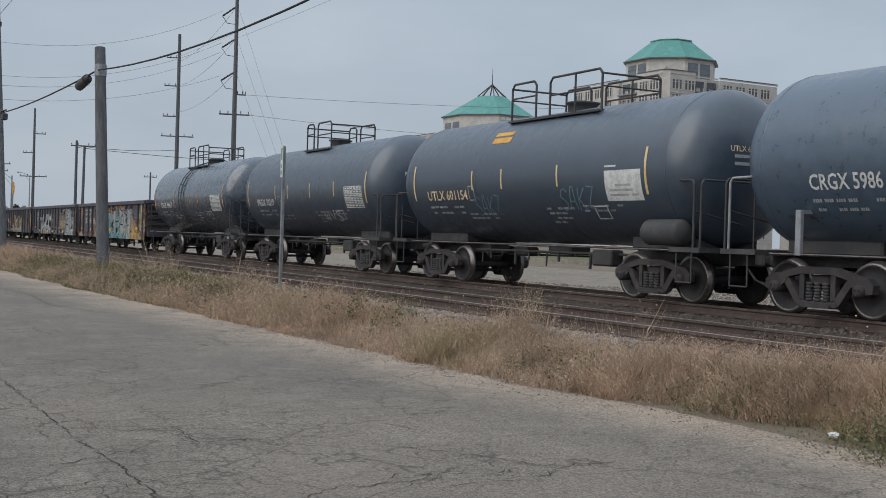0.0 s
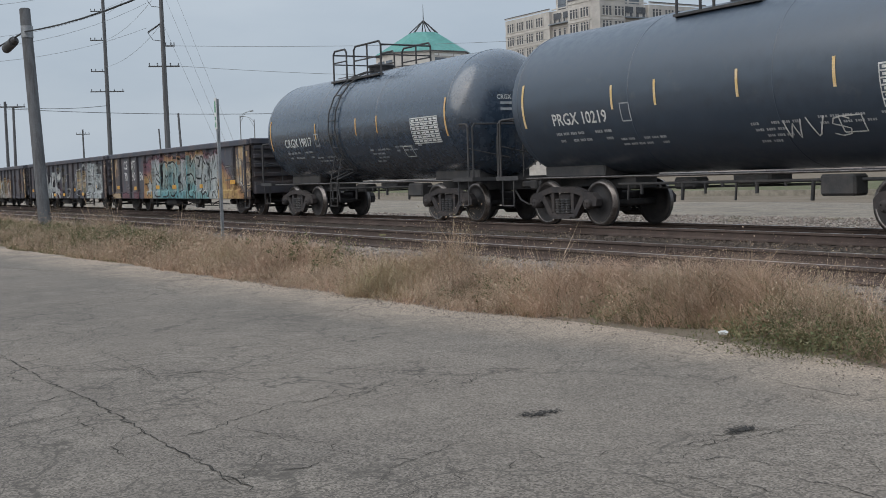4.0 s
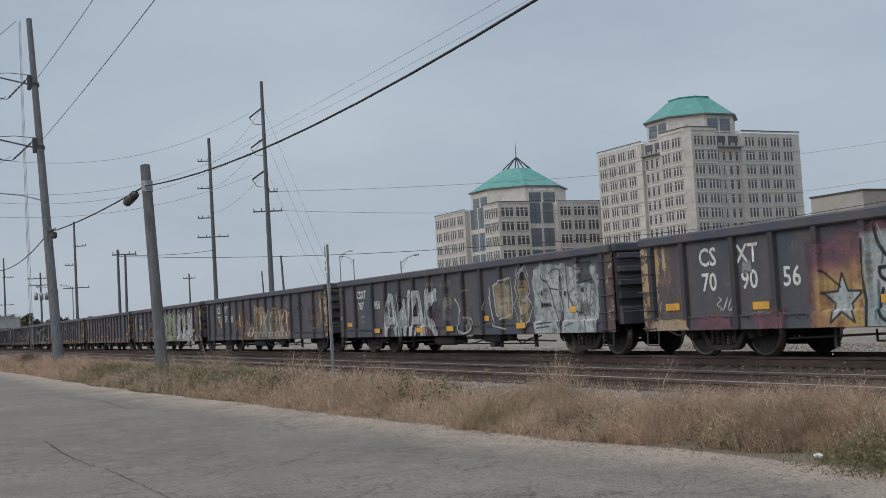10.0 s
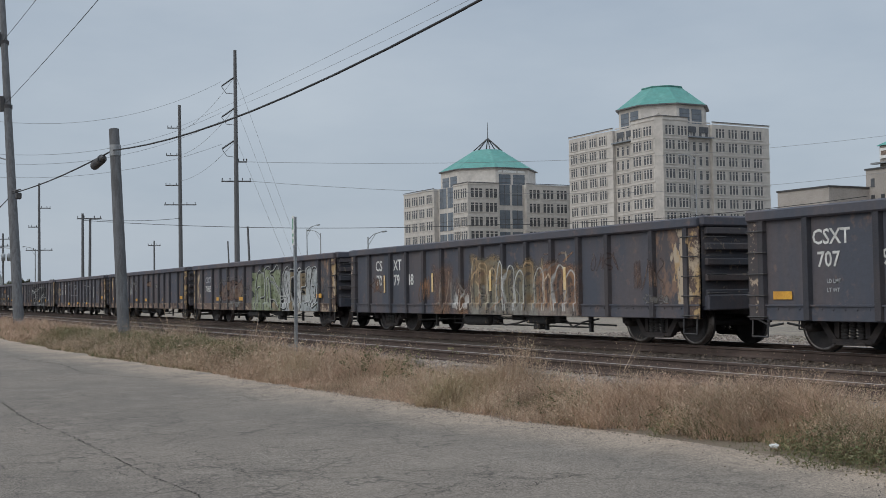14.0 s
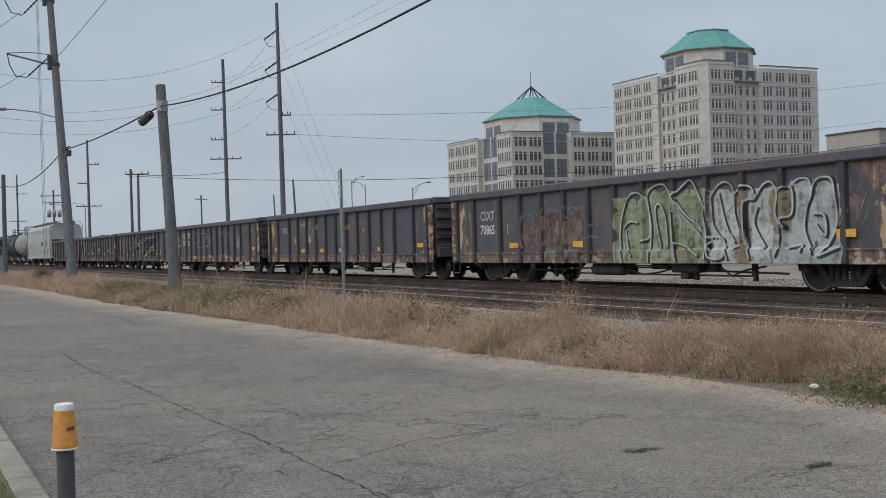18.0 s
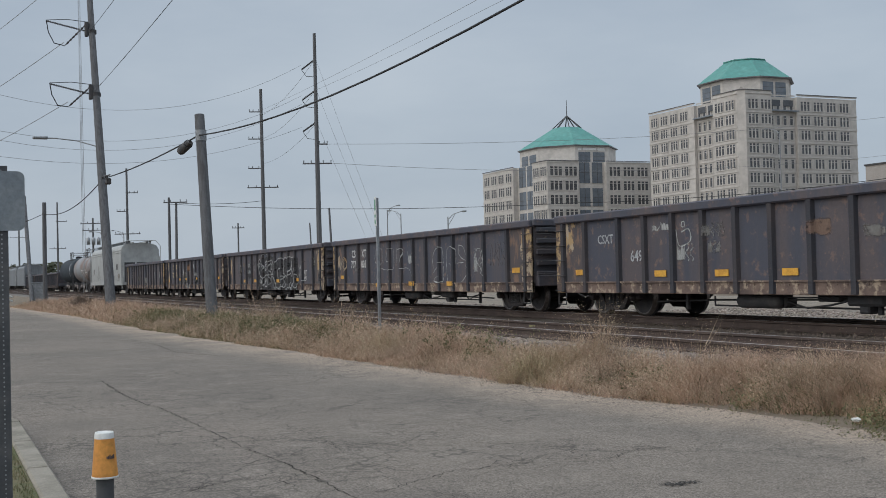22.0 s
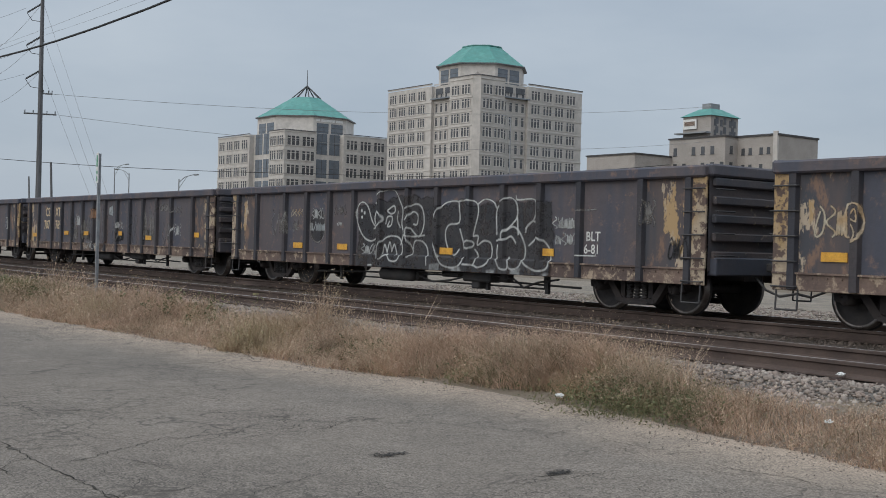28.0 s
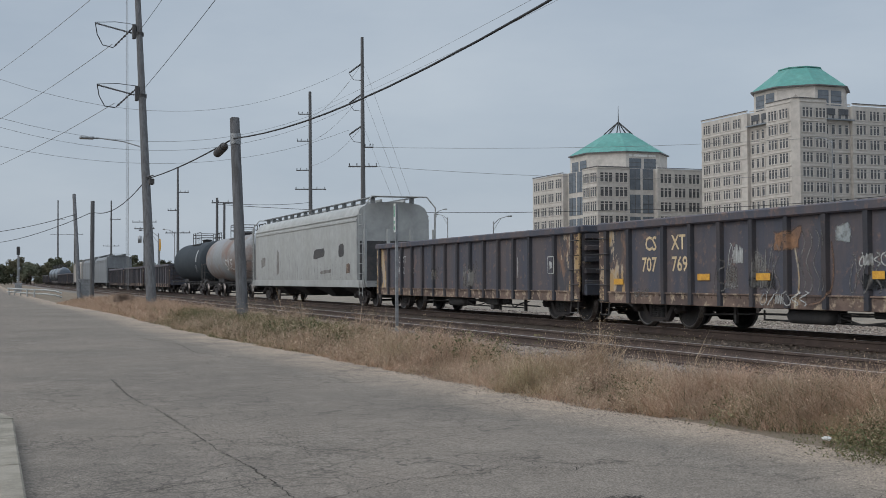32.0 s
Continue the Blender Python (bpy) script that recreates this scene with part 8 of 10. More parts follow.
def drum_glazing(house, c, r, z0, z1, faces, panes=2):
    """Tall dark windows on some sides of the eight-sided drum."""
    pts = ring(c, r)
    for k in faces:
        p, q = Vector(pts[k]), Vector(pts[(k + 1) % 8])
        d = q - p
        L = d.length
        d.normalize()
        out = Vector((d.y, -d.x)) * 0.05
        for j in range(panes):
            w = L * 0.36
            at = p + d * (L * (0.1 + 0.44 * j)) + out
            s = Shape().box(0, w, -0.02, 0.02, 0, z1 - z0)
            t = part("window", s, MAT["glass_sky"], house, "tall window coloured grey-blue for reflected sky", at=(at.x, at.y, z0))
            t.rotation_euler = (0, 0, math.atan2(d.y, d.x))
            for zz in (0.0, (z1 - z0) * 0.3, (z1 - z0) * 0.65):
                m = part("mullion", Shape().box(0, w, -0.05, 0.0, zz, zz + 0.1), MAT["steel_dark"], t)


def office_tower():
    h = empty("office_tower", 0, 0, 0, "tall pale stone office tower with green roof", "office building", "office buildings")
    x0, x1, y0, y1, top = -252.0, -214.2, 174.6, 210.0, 42.1
    storey = 3.5
    part("wall", Shape().prism([(x0, y0), (-232.6, y0), (-232.6, y0 + 0.9), (-224.3, y0 + 0.9), (x1 - 0.9, 183), (x1 - 0.9, 191.2), (x1, 191.2), (x1, y1), (x0, y1)], -0.4, top - 0.6), MAT["stone"], h)
    part("corner_bay", Shape().prism([(-224.3, y0 - 0.6), (-215.2, y0 - 0.6), (x1 + 0.6, y0 + 0.6), (x1 + 0.6, 183), (-224.3, 183)], -0.4, top + 0.5), MAT["stone"], h, "projecting corner bay")
    group = lambda a, n, g, w: [(a + k * g, w, n[k]) for k in range(len(n))]  # noqa: E731
    facade_windows(h, (x0, y0), (-232.6, y0), 11, group(0.9, (3, 3, 3, 3), 4.25, 3.1), storey, top)
    facade_windows(h, (-232.6, y0 + 0.9), (-224.3, y0 + 0.9), 11, group(0.5, (1, 1, 1, 1), 2.0, 1.2), storey, top)
    facade_windows(h, (-224.3, y0 - 0.6), (-215.2, y0 - 0.6), 11, group(0.8, (3, 3), 4.1, 3.3), storey, top)
    facade_windows(h, (x1 + 0.6, y0 + 0.6), (x1 + 0.6, 183), 11, group(0.6, (3, 3), 3.8, 3.1), storey, top)
    facade_windows(h, (x1 - 0.9, 183), (x1 - 0.9, 191.2), 11, group(0.5, (1, 1, 1, 1), 2.0, 1.2), storey, top)
    facade_windows(h, (x1, 191.2), (x1, y1), 11, group(0.9, (3, 3, 3, 3), 4.1, 3.1), storey, top)
    for p, q in (((x0, y0), (-232.6, y0)), ((-224.3, y0 - 0.6), (-215.2, y0 - 0.6)), ((x1 + 0.6, y0 + 0.6), (x1 + 0.6, 183)), ((x1, 191.2), (x1, y1)), ((-232.6, y0 + 0.9), (-224.3, y0 + 0.9)), ((x1 - 0.9, 183), (x1 - 0.9, 191.2))):
        bands(h, p, q, 11, storey, top)
    # balconies and tall glazing in the two recesses
    for at, ang in (((-232.6, y0 + 0.9), 0), ((x1 - 0.9, 183.0), 90)):
        bal = part("balcony", Shape().box(-0.5, 8.8, -1.0, 0.0, 0, 0.3), MAT["sign_back"], h, "dark balcony ledge", at=(at[0], at[1], 38.0))
        bal.rotation_euler = (0, 0, radians(ang))
        for k in range(2):
            w = part("window", Shape().box(0, 2.9, -0.22, -0.1, 0, 1.5), MAT["glass_dark"], h, "dark window", at=(at[0] + (0.8 + 3.9 * k) * (ang == 0), at[1] + (0.8 + 3.9 * k) * (ang == 90), 39.3))
            w.rotation_euler = (0, 0, radians(ang))
    c = (-230.8, 189.5)
    part("drum", Shape().prism(ring(c, 11.6), top - 1, 47.3), MAT["stone"], h, "eight-sided stone drum")
    drum_glazing(h, c, 11.6, 42.3, 46.1, (5, 7))
    k6, k7 = (Vector((*q, 0)) for q in ring(c, 11.6)[6:8])
    mid, along = (k6 + k7) / 2, (k7 - k6).normalized()
    out = Vector((along.y, -along.x, 0)) * 0.06
    dia = Shape().add([mid + out + along * a + Vector((0, 0, 43.9 + b)) for a, b in ((-1.3, 0), (0, -1.3), (1.3, 0), (0, 1.3))], [(0, 1, 2, 3)])
    part("emblem", dia, MAT["tan_brick"], h, "diamond-shaped stone panel")
    for pts in (((x0 - 0.1, y0 - 0.2), (-232.6, y0 - 0.2), (-232.6, y0 + 0.3), (x0 - 0.1, y0 + 0.3)), ((x1 - 0.3, 191.2), (x1 + 0.2, 191.2), (x1 + 0.2, y1 + 0.1), (x1 - 0.3, y1 + 0.1))):
        part("coping", Shape().prism(pts, top - 0.06, top + 0.12), MAT["coping"], h, "dark roof coping")
    part("coping", Shape().prism([(-224.4, y0 - 0.75), (-215.1, y0 - 0.75), (x1 + 0.75, y0 + 0.5), (x1 + 0.75, 183.1), (x1 + 0.3, 183.1), (x1 + 0.3, y0 + 0.9), (-215.3, y0 - 0.3), (-224.4, y0 - 0.3)], top + 0.5, top + 0.68), MAT["coping"], h, "dark roof coping")
    hip_roof(h, c, 12.3, 5.3, 47.3, 52.7)
    part("roof_cap", Shape().prism(ring(c, 5.55), 52.7, 52.95), MAT["green_roof"], h)
    return h


def low_office():
    h = empty("office_building", 0, 0, 0, "pale stone office building with green roof and spire", "office building", "office buildings")
    x0, x1, y0, y1, top = -316.0, -274.2, 156.6, 194.0, 31.6
    storey, xb, yb = 4.0, -283.6, 156.2
    part("wall", Shape().prism([(x0, y0), (-296, y0), (-296, y0 + 1.5), (xb, y0 + 1.5), (-276, 166), (x1 - 1.5, 166), (x1 - 1.5, 175), (x1, 175), (x1, y1), (x0, y1)], -0.4, top), MAT["stone"], h)
    part("corner_bay", Shape().prism([(xb, yb), (x1 - 0.8, yb), (x1 - 0.8, 166.4), (xb, 166.4)], -0.4, top + 0.1), MAT["stone"], h, "projecting corner bay")
    part("link_wall", Shape().prism([(x1, 193.9), (x1, 214), (-300, 214), (-300, 193.9)], -0.4, top), MAT["stone"], h)
    group = lambda a, n, g, w: [(a + k * g, w, n[k]) for k in range(len(n))]  # noqa: E731
    sides = (((x0, y0), (-296, y0), group(0.9, (3, 3, 3, 3), 4.8, 3.6)), ((xb, yb), (x1 - 0.8, yb), group(0.6, (3, 3), 4.1, 3.4)), ((x1 - 0.8, yb), (x1 - 0.8, 166.4), group(0.7, (3, 3), 4.8, 4.1)),
             ((x1, 175), (x1, y1), group(0.8, (3, 3, 3, 3), 4.7, 3.8)), ((x1, 194.2), (x1, 214), group(0.8, (3, 3, 3, 3), 4.7, 3.8)))
    for p, q, spec in sides:
        facade_windows(h, p, q, 7, spec, storey, top, 2.5)
        bands(h, p, q, 7, storey, top)
        d = (Vector(q) - Vector(p)).normalized()
        o = Vector((d.y, -d.x)) * 0.2
        edge = [Vector(p) + o, Vector(q) + o, Vector(q) - o, Vector(p) - o]
        part("coping", Shape().prism([tuple(e) for e in edge], top + 0.12, top + 0.3), MAT["coping"], h, "dark roof coping")
    # tall glazing in the recesses
    for at, length, ang in (((-295.0, y0 + 1.45), 4.0, 0), ((-290.2, y0 + 1.45), 4.0, 0), ((x1 - 1.45, 166.9), 3.4, 90), ((x1 - 1.45, 171.1), 3.4, 90)):
        for z0, z1 in ((4, 10.5), (11.6, 18.0), (19.0, 24.2), (25.6, 31.5)):
            w = part("window", Shape().box(0, length, -0.04, 0.04, z0, z1), MAT["glass_sky"], h, "tall window coloured grey-blue for reflected sky", at=(at[0], at[1], 0))
            w.rotation_euler = (0, 0, radians(ang))
            part("mullion", Shape().box(length * 0.48, length * 0.52, -0.08, -0.041, z0, z1).box(0, length, -0.08, -0.041, (z0 + z1) / 2 - 0.05, (z0 + z1) / 2 + 0.05), MAT["steel_dark"], w)
    c = (-294.5, 174.5)
    part("drum", Shape().prism(ring(c, 14.4), top - 1, 37.0), MAT["stone"], h, "eight-sided stone drum")
    drum_glazing(h, c, 14.4, top, 35.1, (5, 7))
    sx = c[0] + 14.4 * math.cos(radians(22.5)) + 0.06
    writing = Shape()
    for k, w in enumerate((1.2, 4.6, 2.4)):
        y = c[1] - 4.6 + (0, 1.6, 6.6)[k]
        writing.box(sx, sx + 0.06, y, y + w, 35.6, 36.3)
    part("sign_writing", writing, MAT["sign_white"], h, "row of pale sign letters")
    hip_roof(h, c, 14.9, 4.3, 37.1, 43.6)
    f = Shape()
    for x, y in ring(c, 4.3):
        f.rod((x, y, 43.6), (c[0], c[1], 47.4), 0.17, 6)
    part("roof_frame", f, MAT["steel_dark"], h, "open frame of dark struts")
    part("spire", Shape().rod((c[0], c[1], 47.2), (c[0], c[1], 52.2), 0.14, 8, 0.05), MAT["steel_dark"], h)
    return h


def brick_building(name, x0, x1, y0, y1, top, label, cols, rows, mat="tan_brick"):
    h = empty(name, 0, 0, 0, label, "building", "brick buildings")
    part("wall", Shape().prism([(x0, y0), (x1, y0), (x1, y1), (x0, y1)], -0.4, top), MAT[mat], h)
    part("parapet", Shape().prism([(x0 - 0.2, y0 - 0.2), (x1 + 0.2, y0 - 0.2), (x1 + 0.2, y1 + 0.2), (x0 - 0.2, y1 + 0.2)], top, top + 0.35), MAT["steel_dark"], h, "dark coping")
    if cols:
        me = Shape().box(0, 0.95, -0.03, 0.02, 0, 1.6).box(-0.1, 1.05, -0.1, 0.0, -0.15, 0.0).mesh("window", MAT["glass_dark"])
        for side in range(2):
            for r in range(rows):
                for k in range(cols):
                    if (k * 3 + r * 5) % 4 == 3:
                        continue
                    f = (k + 0.5) / cols
                    at = (x0 + (x1 - x0) * f, y0 - 0.03, top - 3.4 - r * 3.4) if side == 0 else (x1 + 0.03, y0 + (y1 - y0) * f, top - 3.4 - r * 3.4)
                    w = part("window", me, None, h, at=at)
                    w.rotation_euler = (0, 0, radians(90 * side))
    return h


office_tower()
low_office()
brick_building("flat_roofed_building", -179.0, -164.8, 177.5, 192.0, 21.2, "plain brown flat-roofed building", 0, 0)
old = brick_building("brick_block", -165.5, -150.5, 189.0, 207.0, 25.0, "tan brick block with green-roofed tower", 6, 6)
part("wing", Shape().prism([(-150.5, 193.0), (-140.5, 193), (-140.5, 206.6), (-150.5, 206.6)], -0.4, 25.0), MAT["tan_brick"], old)
part("wing_coping", Shape().prism([(-150.4, 192.8), (-140.3, 192.8), (-140.3, 206.8), (-150.4, 206.8)], 25.0, 25.4), MAT["steel_dark"], old)
part("pilaster", Shape().box(-141.5, -140.45, 192.7, 193.2, 12.0, 25.9, 0.05), MAT["stone"], old, "pale stone corner pilaster")
OLD_PANE = Shape().box(0, 0.8, -0.03, 0.02, 0, 1.3).box(-0.1, 0.9, -0.1, 0.0, -0.15, 0.0).mesh("window", MAT["glass_dark"])
for wx, wz in ((-149.4, 21.4), (-147.6, 21.4), (-144.9, 21.4), (-143.1, 21.4), (-149.4, 18.0), (-147.6, 18.0), (-144.9, 18.0)):
    part("window", OLD_PANE, None, old, at=(wx, 192.96, wz))
for wy, wz in ((192.0, 28.0), (194.0, 28.0), (197.0, 28.0), (198.4, 28.0), (192.0, 25.7), (194.0, 25.7), (197.0, 25.7), (198.4, 25.7)):
    part("window", OLD_PANE, None, old, at=(-155.97, wy, wz)).rotation_euler = (0, 0, radians(90))
part("tower", Shape().prism([(-163.5, 191.0), (-156.0, 191), (-156.0, 200), (-163.5, 200)], 25.0, 30.0), MAT["tan_brick"], old)
pyr = Shape()
pyr.add([(-164, 190.5, 30), (-155.5, 190.5, 30), (-155.5, 200.5, 30), (-164, 200.5, 30), (-161.4, 193.6, 31.8), (-158.2, 193.6, 31.8), (-158.2, 197.4, 31.8), (-161.4, 197.4, 31.8)], [(0, 1, 5, 4), (1, 2, 6, 5), (2, 3, 7, 6), (3, 0, 4, 7), (4, 5, 6, 7)])
part("tower_roof", pyr, MAT["green_roof"], old, "green metal roof")
part("roof_box", Shape().box(-160.9, -158.6, 194, 197, 31.8, 33.0), MAT["galv"], old)
sg = part("roof_sign", Shape().box(-163.2, -159.6, 190.6, 190.9, 27.3, 29.4), MAT["sign_white"], old, "white roof sign")
part("sign_writing", Shape().box(-162.8, -160.0, 190.54, 190.58, 28.0, 28.9), MAT["gon_sill"], sg)
part("ledge", Shape().box(-164.6, -156.0, 189.4, 190.98, 26.2, 26.5), MAT["galv"], old)
tw = Shape().box(0, 0.9, -0.03, 0.02, 0, 1.4).mesh("window", MAT["glass_dark"])
for k in range(3):
    for z in (26.4, 28.3):
        w = part("window", tw, None, old, at=(-155.95, 192.5 + k * 2.6, z))
        w.rotation_euler = (0, 0, radians(90))
brick_building("brick_block", -150.0, -128.0, 214.0, 232.0, 19.5, "low brown brick block", 0, 0)


# ---- trees on the horizon ----
def leaf_cloud(rnd, blobs, count, size):
    s = Shape()
    for _ in range(count):
        c, r = blobs[rnd.randrange(len(blobs))]
        d = Vector((rnd.gauss(0, 1), rnd.gauss(0, 1), rnd.gauss(0, 0.8)))
        d = d.normalized() * r * (0.55 + 0.5 * rnd.random())
        p = c + d
        u = Vector((rnd.gauss(0, 1), rnd.gauss(0, 1), rnd.gauss(0, 1))).normalized() * size
        w = u.orthogonal().normalized() * size * rnd.uniform(0.6, 1.1)
        s.add([p - u, p + w, p + u, p - w], [(0, 1, 2, 3)])
    return s


# leaf colours greyed and lightened to carry the distance haze
MAT["leaf_far"] = surface("hazed_autumn_leaves", (0.095, 0.105, 0.07), (0.13, 0.115, 0.075), (0.07, 0.08, 0.055), rough=0.95, big=0.12, fine=1.2, bump=0)
MAT["bark"] = surface("grey_bark", (0.09, 0.075, 0.06), (0.06, 0.05, 0.042), rough=0.95, big=2, fine=12)


def tree(x, y, h, seed):
    """A broad crown of many clumps that hangs almost to the ground."""
    rnd = random.Random(seed)
    t = empty("tree", x, y, -0.4, "broad tree with autumn leaves coloured hazy", "tree", "trees along the horizon")
    tr = Shape().rod((0, 0, 0), (0, 0, h * 0.5), h * 0.035, 8, h * 0.02)
    blobs = []
    for k in range(22):
        a, up = 2.4 * k + rnd.random(), rnd.uniform(0.16, 0.86)
        out = h * rnd.uniform(0.2, 0.46) * (1.1 - 0.65 * up)
        q = Vector((math.cos(a) * out, math.sin(a) * out, h * up))
        tr.rod((0, 0, h * 0.2), q, h * 0.012, 6, h * 0.005)
        blobs.append((q, h * rnd.uniform(0.1, 0.19)))
    part("trunk", tr, MAT["bark"], t)
    part("crown", leaf_cloud(rnd, blobs, 1900, h * 0.034), MAT["leaf_far"], t)
    return t


tree_a, tree_b = tree(-414.0, 21.0, 10.0, 1), tree(-431.0, 48.0, 11.0, 2)
for k in range(34):
    src = (tree_a, tree_b)[k % 2]
    turf_y = -6 + 2.9 * k + 2.5 * wob(k * 1.9, 1, 8)
    copy_thing(src, Matrix.Translation((-420 + 22 * wob(k * 2.7, 1, 4), turf_y, -0.4)) @ Matrix.Rotation(k * 1.3, 4, "Z") @ Matrix.Scale(0.72 + 0.3 * abs(wob(k * 4.1, 1, 9)), 4))


def dry_shrub(x, y, h, seed):
    """A leafless rounded shrub: many forking twigs from one root."""
    rnd = random.Random(seed)
    t = empty("dry_shrub", x, y, -0.52, "rounded brown leafless shrub in the verge", "shrub")
    s = Shape()
    for k in range(150):
        a, e = rnd.uniform(0, 6.283), rnd.uniform(0.15, 1.5)
        d = Vector((math.cos(a) * math.cos(e), math.sin(a) * math.cos(e), math.sin(e)))
        mid = d * h * rnd.uniform(0.35, 0.6) + Vector((0, 0, 0.05))
        s.rod((0, 0, 0), mid, 0.012, 4, 0.008)
        for i in range(4):
            q = mid + (d + Vector((rnd.gauss(0, 0.45), rnd.gauss(0, 0.45), rnd.gauss(0, 0.35)))) * h * rnd.uniform(0.2, 0.5)
            s.rod(mid, (q.x, q.y, max(0.03, q.z)), 0.008, 3, 0.003)
    part("branching", s, MAT["shrub_twig"], t)
    return t


MAT["shrub_twig"] = surface("dry_brown_twigs", (0.2, 0.155, 0.125), (0.26, 0.2, 0.16), rough=0.95, big=2, fine=12, bump=0)
dry_shrub(-72.0, 8.0, 0.95, 3)

# ---- far end of the road: crossing, signal, cabinet ----
sig = empty("railway_signal", -186.0, 4.4, -0.5, "grey steel signal mast with dark head", "signal")
part("mast", Shape().rod((0, 0, 0), (0, 0, 6.6), 0.09, 8), MAT["galv"], sig)
part("head", Shape().box(-0.12, 0.12, -0.26, 0.26, 5.6, 6.9, 0.05), MAT["steel_dark"], sig)
part("ladder", Shape().pipe([(0.3, -0.15, 0), (0.3, -0.15, 5.5)], 0.03).pipe([(0.3, 0.15, 0), (0.3, 0.15, 5.5)], 0.03), MAT["galv"], sig)
part("base_box", Shape().box(-0.4, 0.4, -0.5, 0.5, 0, 1.3, 0.04), MAT["galv"], sig)
cab = empty("equipment_cabinet", -101.5, 7.9, -0.55, "grey metal equipment cabinet by the track", "cabinet")
part("body", Shape().box(-0.5, 0.5, -0.45, 0.45, 0.1, 1.75, 0.03), MAT["galv"], cab)
part("roof", Shape().box(-0.56, 0.56, -0.51, 0.51, 1.75, 1.82), MAT["galv"], cab)
part("door", Shape().box(-0.42, 0.42, -0.47, -0.452, 0.2, 1.68), MAT["galv"], cab)
rail_guard = empty("pipe_barrier", -128.0, 3.4, -0.55, "low pale bent pipe barrier at the crossing", "barrier")
for k in (0.35, 0.75):
    part("pipe", Shape().pipe([(-24, -1.0, k), (-4, 0.6, k), (6, 2.2, k), (9, 3.0, k - 0.1), (9.5, 3.6, k - 0.3)], 0.09), MAT["hopper_white"], rail_guard)
for k in range(5):
    part("post", Shape().rod((-22 + k * 6.5, -0.85 + k * 0.52, 0), (-22 + k * 6.5, -0.85 + k * 0.52, 0.8), 0.08, 8), MAT["hopper_white"], rail_guard)
ys = empty("warning_sign", -218.0, 30.0, -0.4, "tall yellow warning sign above the cars", "sign")
part("post", Shape().rod((0, 0, 0), (0, 0, 8.0), 0.12, 8), MAT["galv"], ys)
part("panel", Shape().box(-0.9, 0.9, -0.1, 0.1, 7.0, 9.2).box(-1.5, 1.5, -0.08, 0.08, 7.5, 8.6), MAT["amber"], ys, "yellow panels")
for k, (x, y, w, h) in enumerate(((-260, -6, 14, 4.2), (-300, -14, 18, 5.0), (-232, -9, 9, 3.4))):
    b = empty("shed", x, y, -0.5, "low grey shed at the far end of the road", "shed", "sheds")
    part("wall", Shape().box(-w / 2, w / 2, -5, 5, 0, h), MAT["concrete"], b)
    part("roof", Shape().box(-w / 2 - 0.3, w / 2 + 0.3, -5.3, 5.3, h, h + 0.25), MAT["steel_dark"], b)
    part("door", Shape().box(w / 2 + 0.0, w / 2 + 0.06, -2, 1, 0, 2.6), MAT["steel_dark"], b)

# ---- signs, bollard, kerb ----
ms = empty("railway_sign", -25.45, 9.6, -0.4, "narrow white railway sign on a steel post", "sign")
part("post", Shape().box(-0.035, 0.035, -0.03, 0.03, -0.2, 3.4), MAT["galv"], ms)
pn = part("panel", Shape().box(-0.1, 0.1, -0.05, -0.035, 2.72, 3.42, 0.002), MAT["sign_white"], ms, "narrow white panel")
part("printing", Shape().box(-0.06, 0.06, -0.055, -0.051, 3.1, 3.36).box(-0.06, 0.06, -0.055, -0.051, 2.93, 3.0).rod((0, -0.055, 2.82), (0, -0.051, 2.82), 0.06, 12), MAT["sign_green"], pn)
for m in (pn,):
    m.rotation_euler = (0, 0, radians(-8))

ls = empty("road_sign", -7.66, 0.14, -0.45, "grey back of a road sign on a perforated post", "sign")
pp = part("post", Shape().box(-0.03, 0.03, -0.04, 0.04, -0.1, 2.36), MAT["post_grey"], ls, "perforated steel post")
for k in range(78):
    part("hole", Shape().rod((0.0301, 0.0, 0.02 + k * 0.03), (0.0312, 0.0, 0.02 + k * 0.03), 0.006, 6), MAT["galv"], pp) if k == 0 else part("hole", bpy.data.objects["hole"].data, None, pp, at=(0, 0, k * 0.03))
sp = Shape()
rr = []
for cx, cz, a0 in ((0.2, 0.15, 0), (-0.2, 0.15, 90), (-0.2, -0.15, 180), (0.2, -0.15, 270)):
    for k in range(5):
        a = radians(a0 + 22.5 * k)
        rr.append((cx + 0.045 * math.cos(a), cz + 0.045 * math.sin(a)))
n = len(rr)
sp.add([(x, y, z) for x in (-0.045, -0.041) for y, z in rr], [tuple(range(n)), tuple(range(2 * n - 1, n - 1, -1))] + [(k, n + k, n + (k + 1) % n, (k + 1) % n) for k in range(n)])
part("panel", sp.moved(0.083, -0.1, 2.13), MAT["sign_back"], ls, "rounded grey panel back")

bo = empty("bollard", -4.203, 0.308, -0.49, "dark grey post with an upturned orange paper cup on top", "bollard")
part("post", Shape().rod((0, 0, -0.05), (0, 0, 0.93), 0.033, 18), MAT["post_grey"], bo)
cp = part("cup", Shape().spin([(0.882, 0.047), (0.89, 0.0495), (0.898, 0.048), (1.02, 0.0375), (1.034, 0.0365)], 28, "z"), MAT["cup_orange"], bo, "upturned orange paper cup")
part("cup_base", Shape().spin([(1.03, 0.0372), (1.05, 0.0352), (1.054, 0.033), (1.05, 0.031), (1.047, 0.001)], 28, "z"), MAT["sign_white"], cp, "white base of the cup")
part("cup_rim", Shape().spin([(0.879, 0.045), (0.881, 0.0505), (0.887, 0.0505), (0.889, 0.047)], 28, "z"), MAT["sign_white"], cp, "rolled white rim")
writing = Shape()
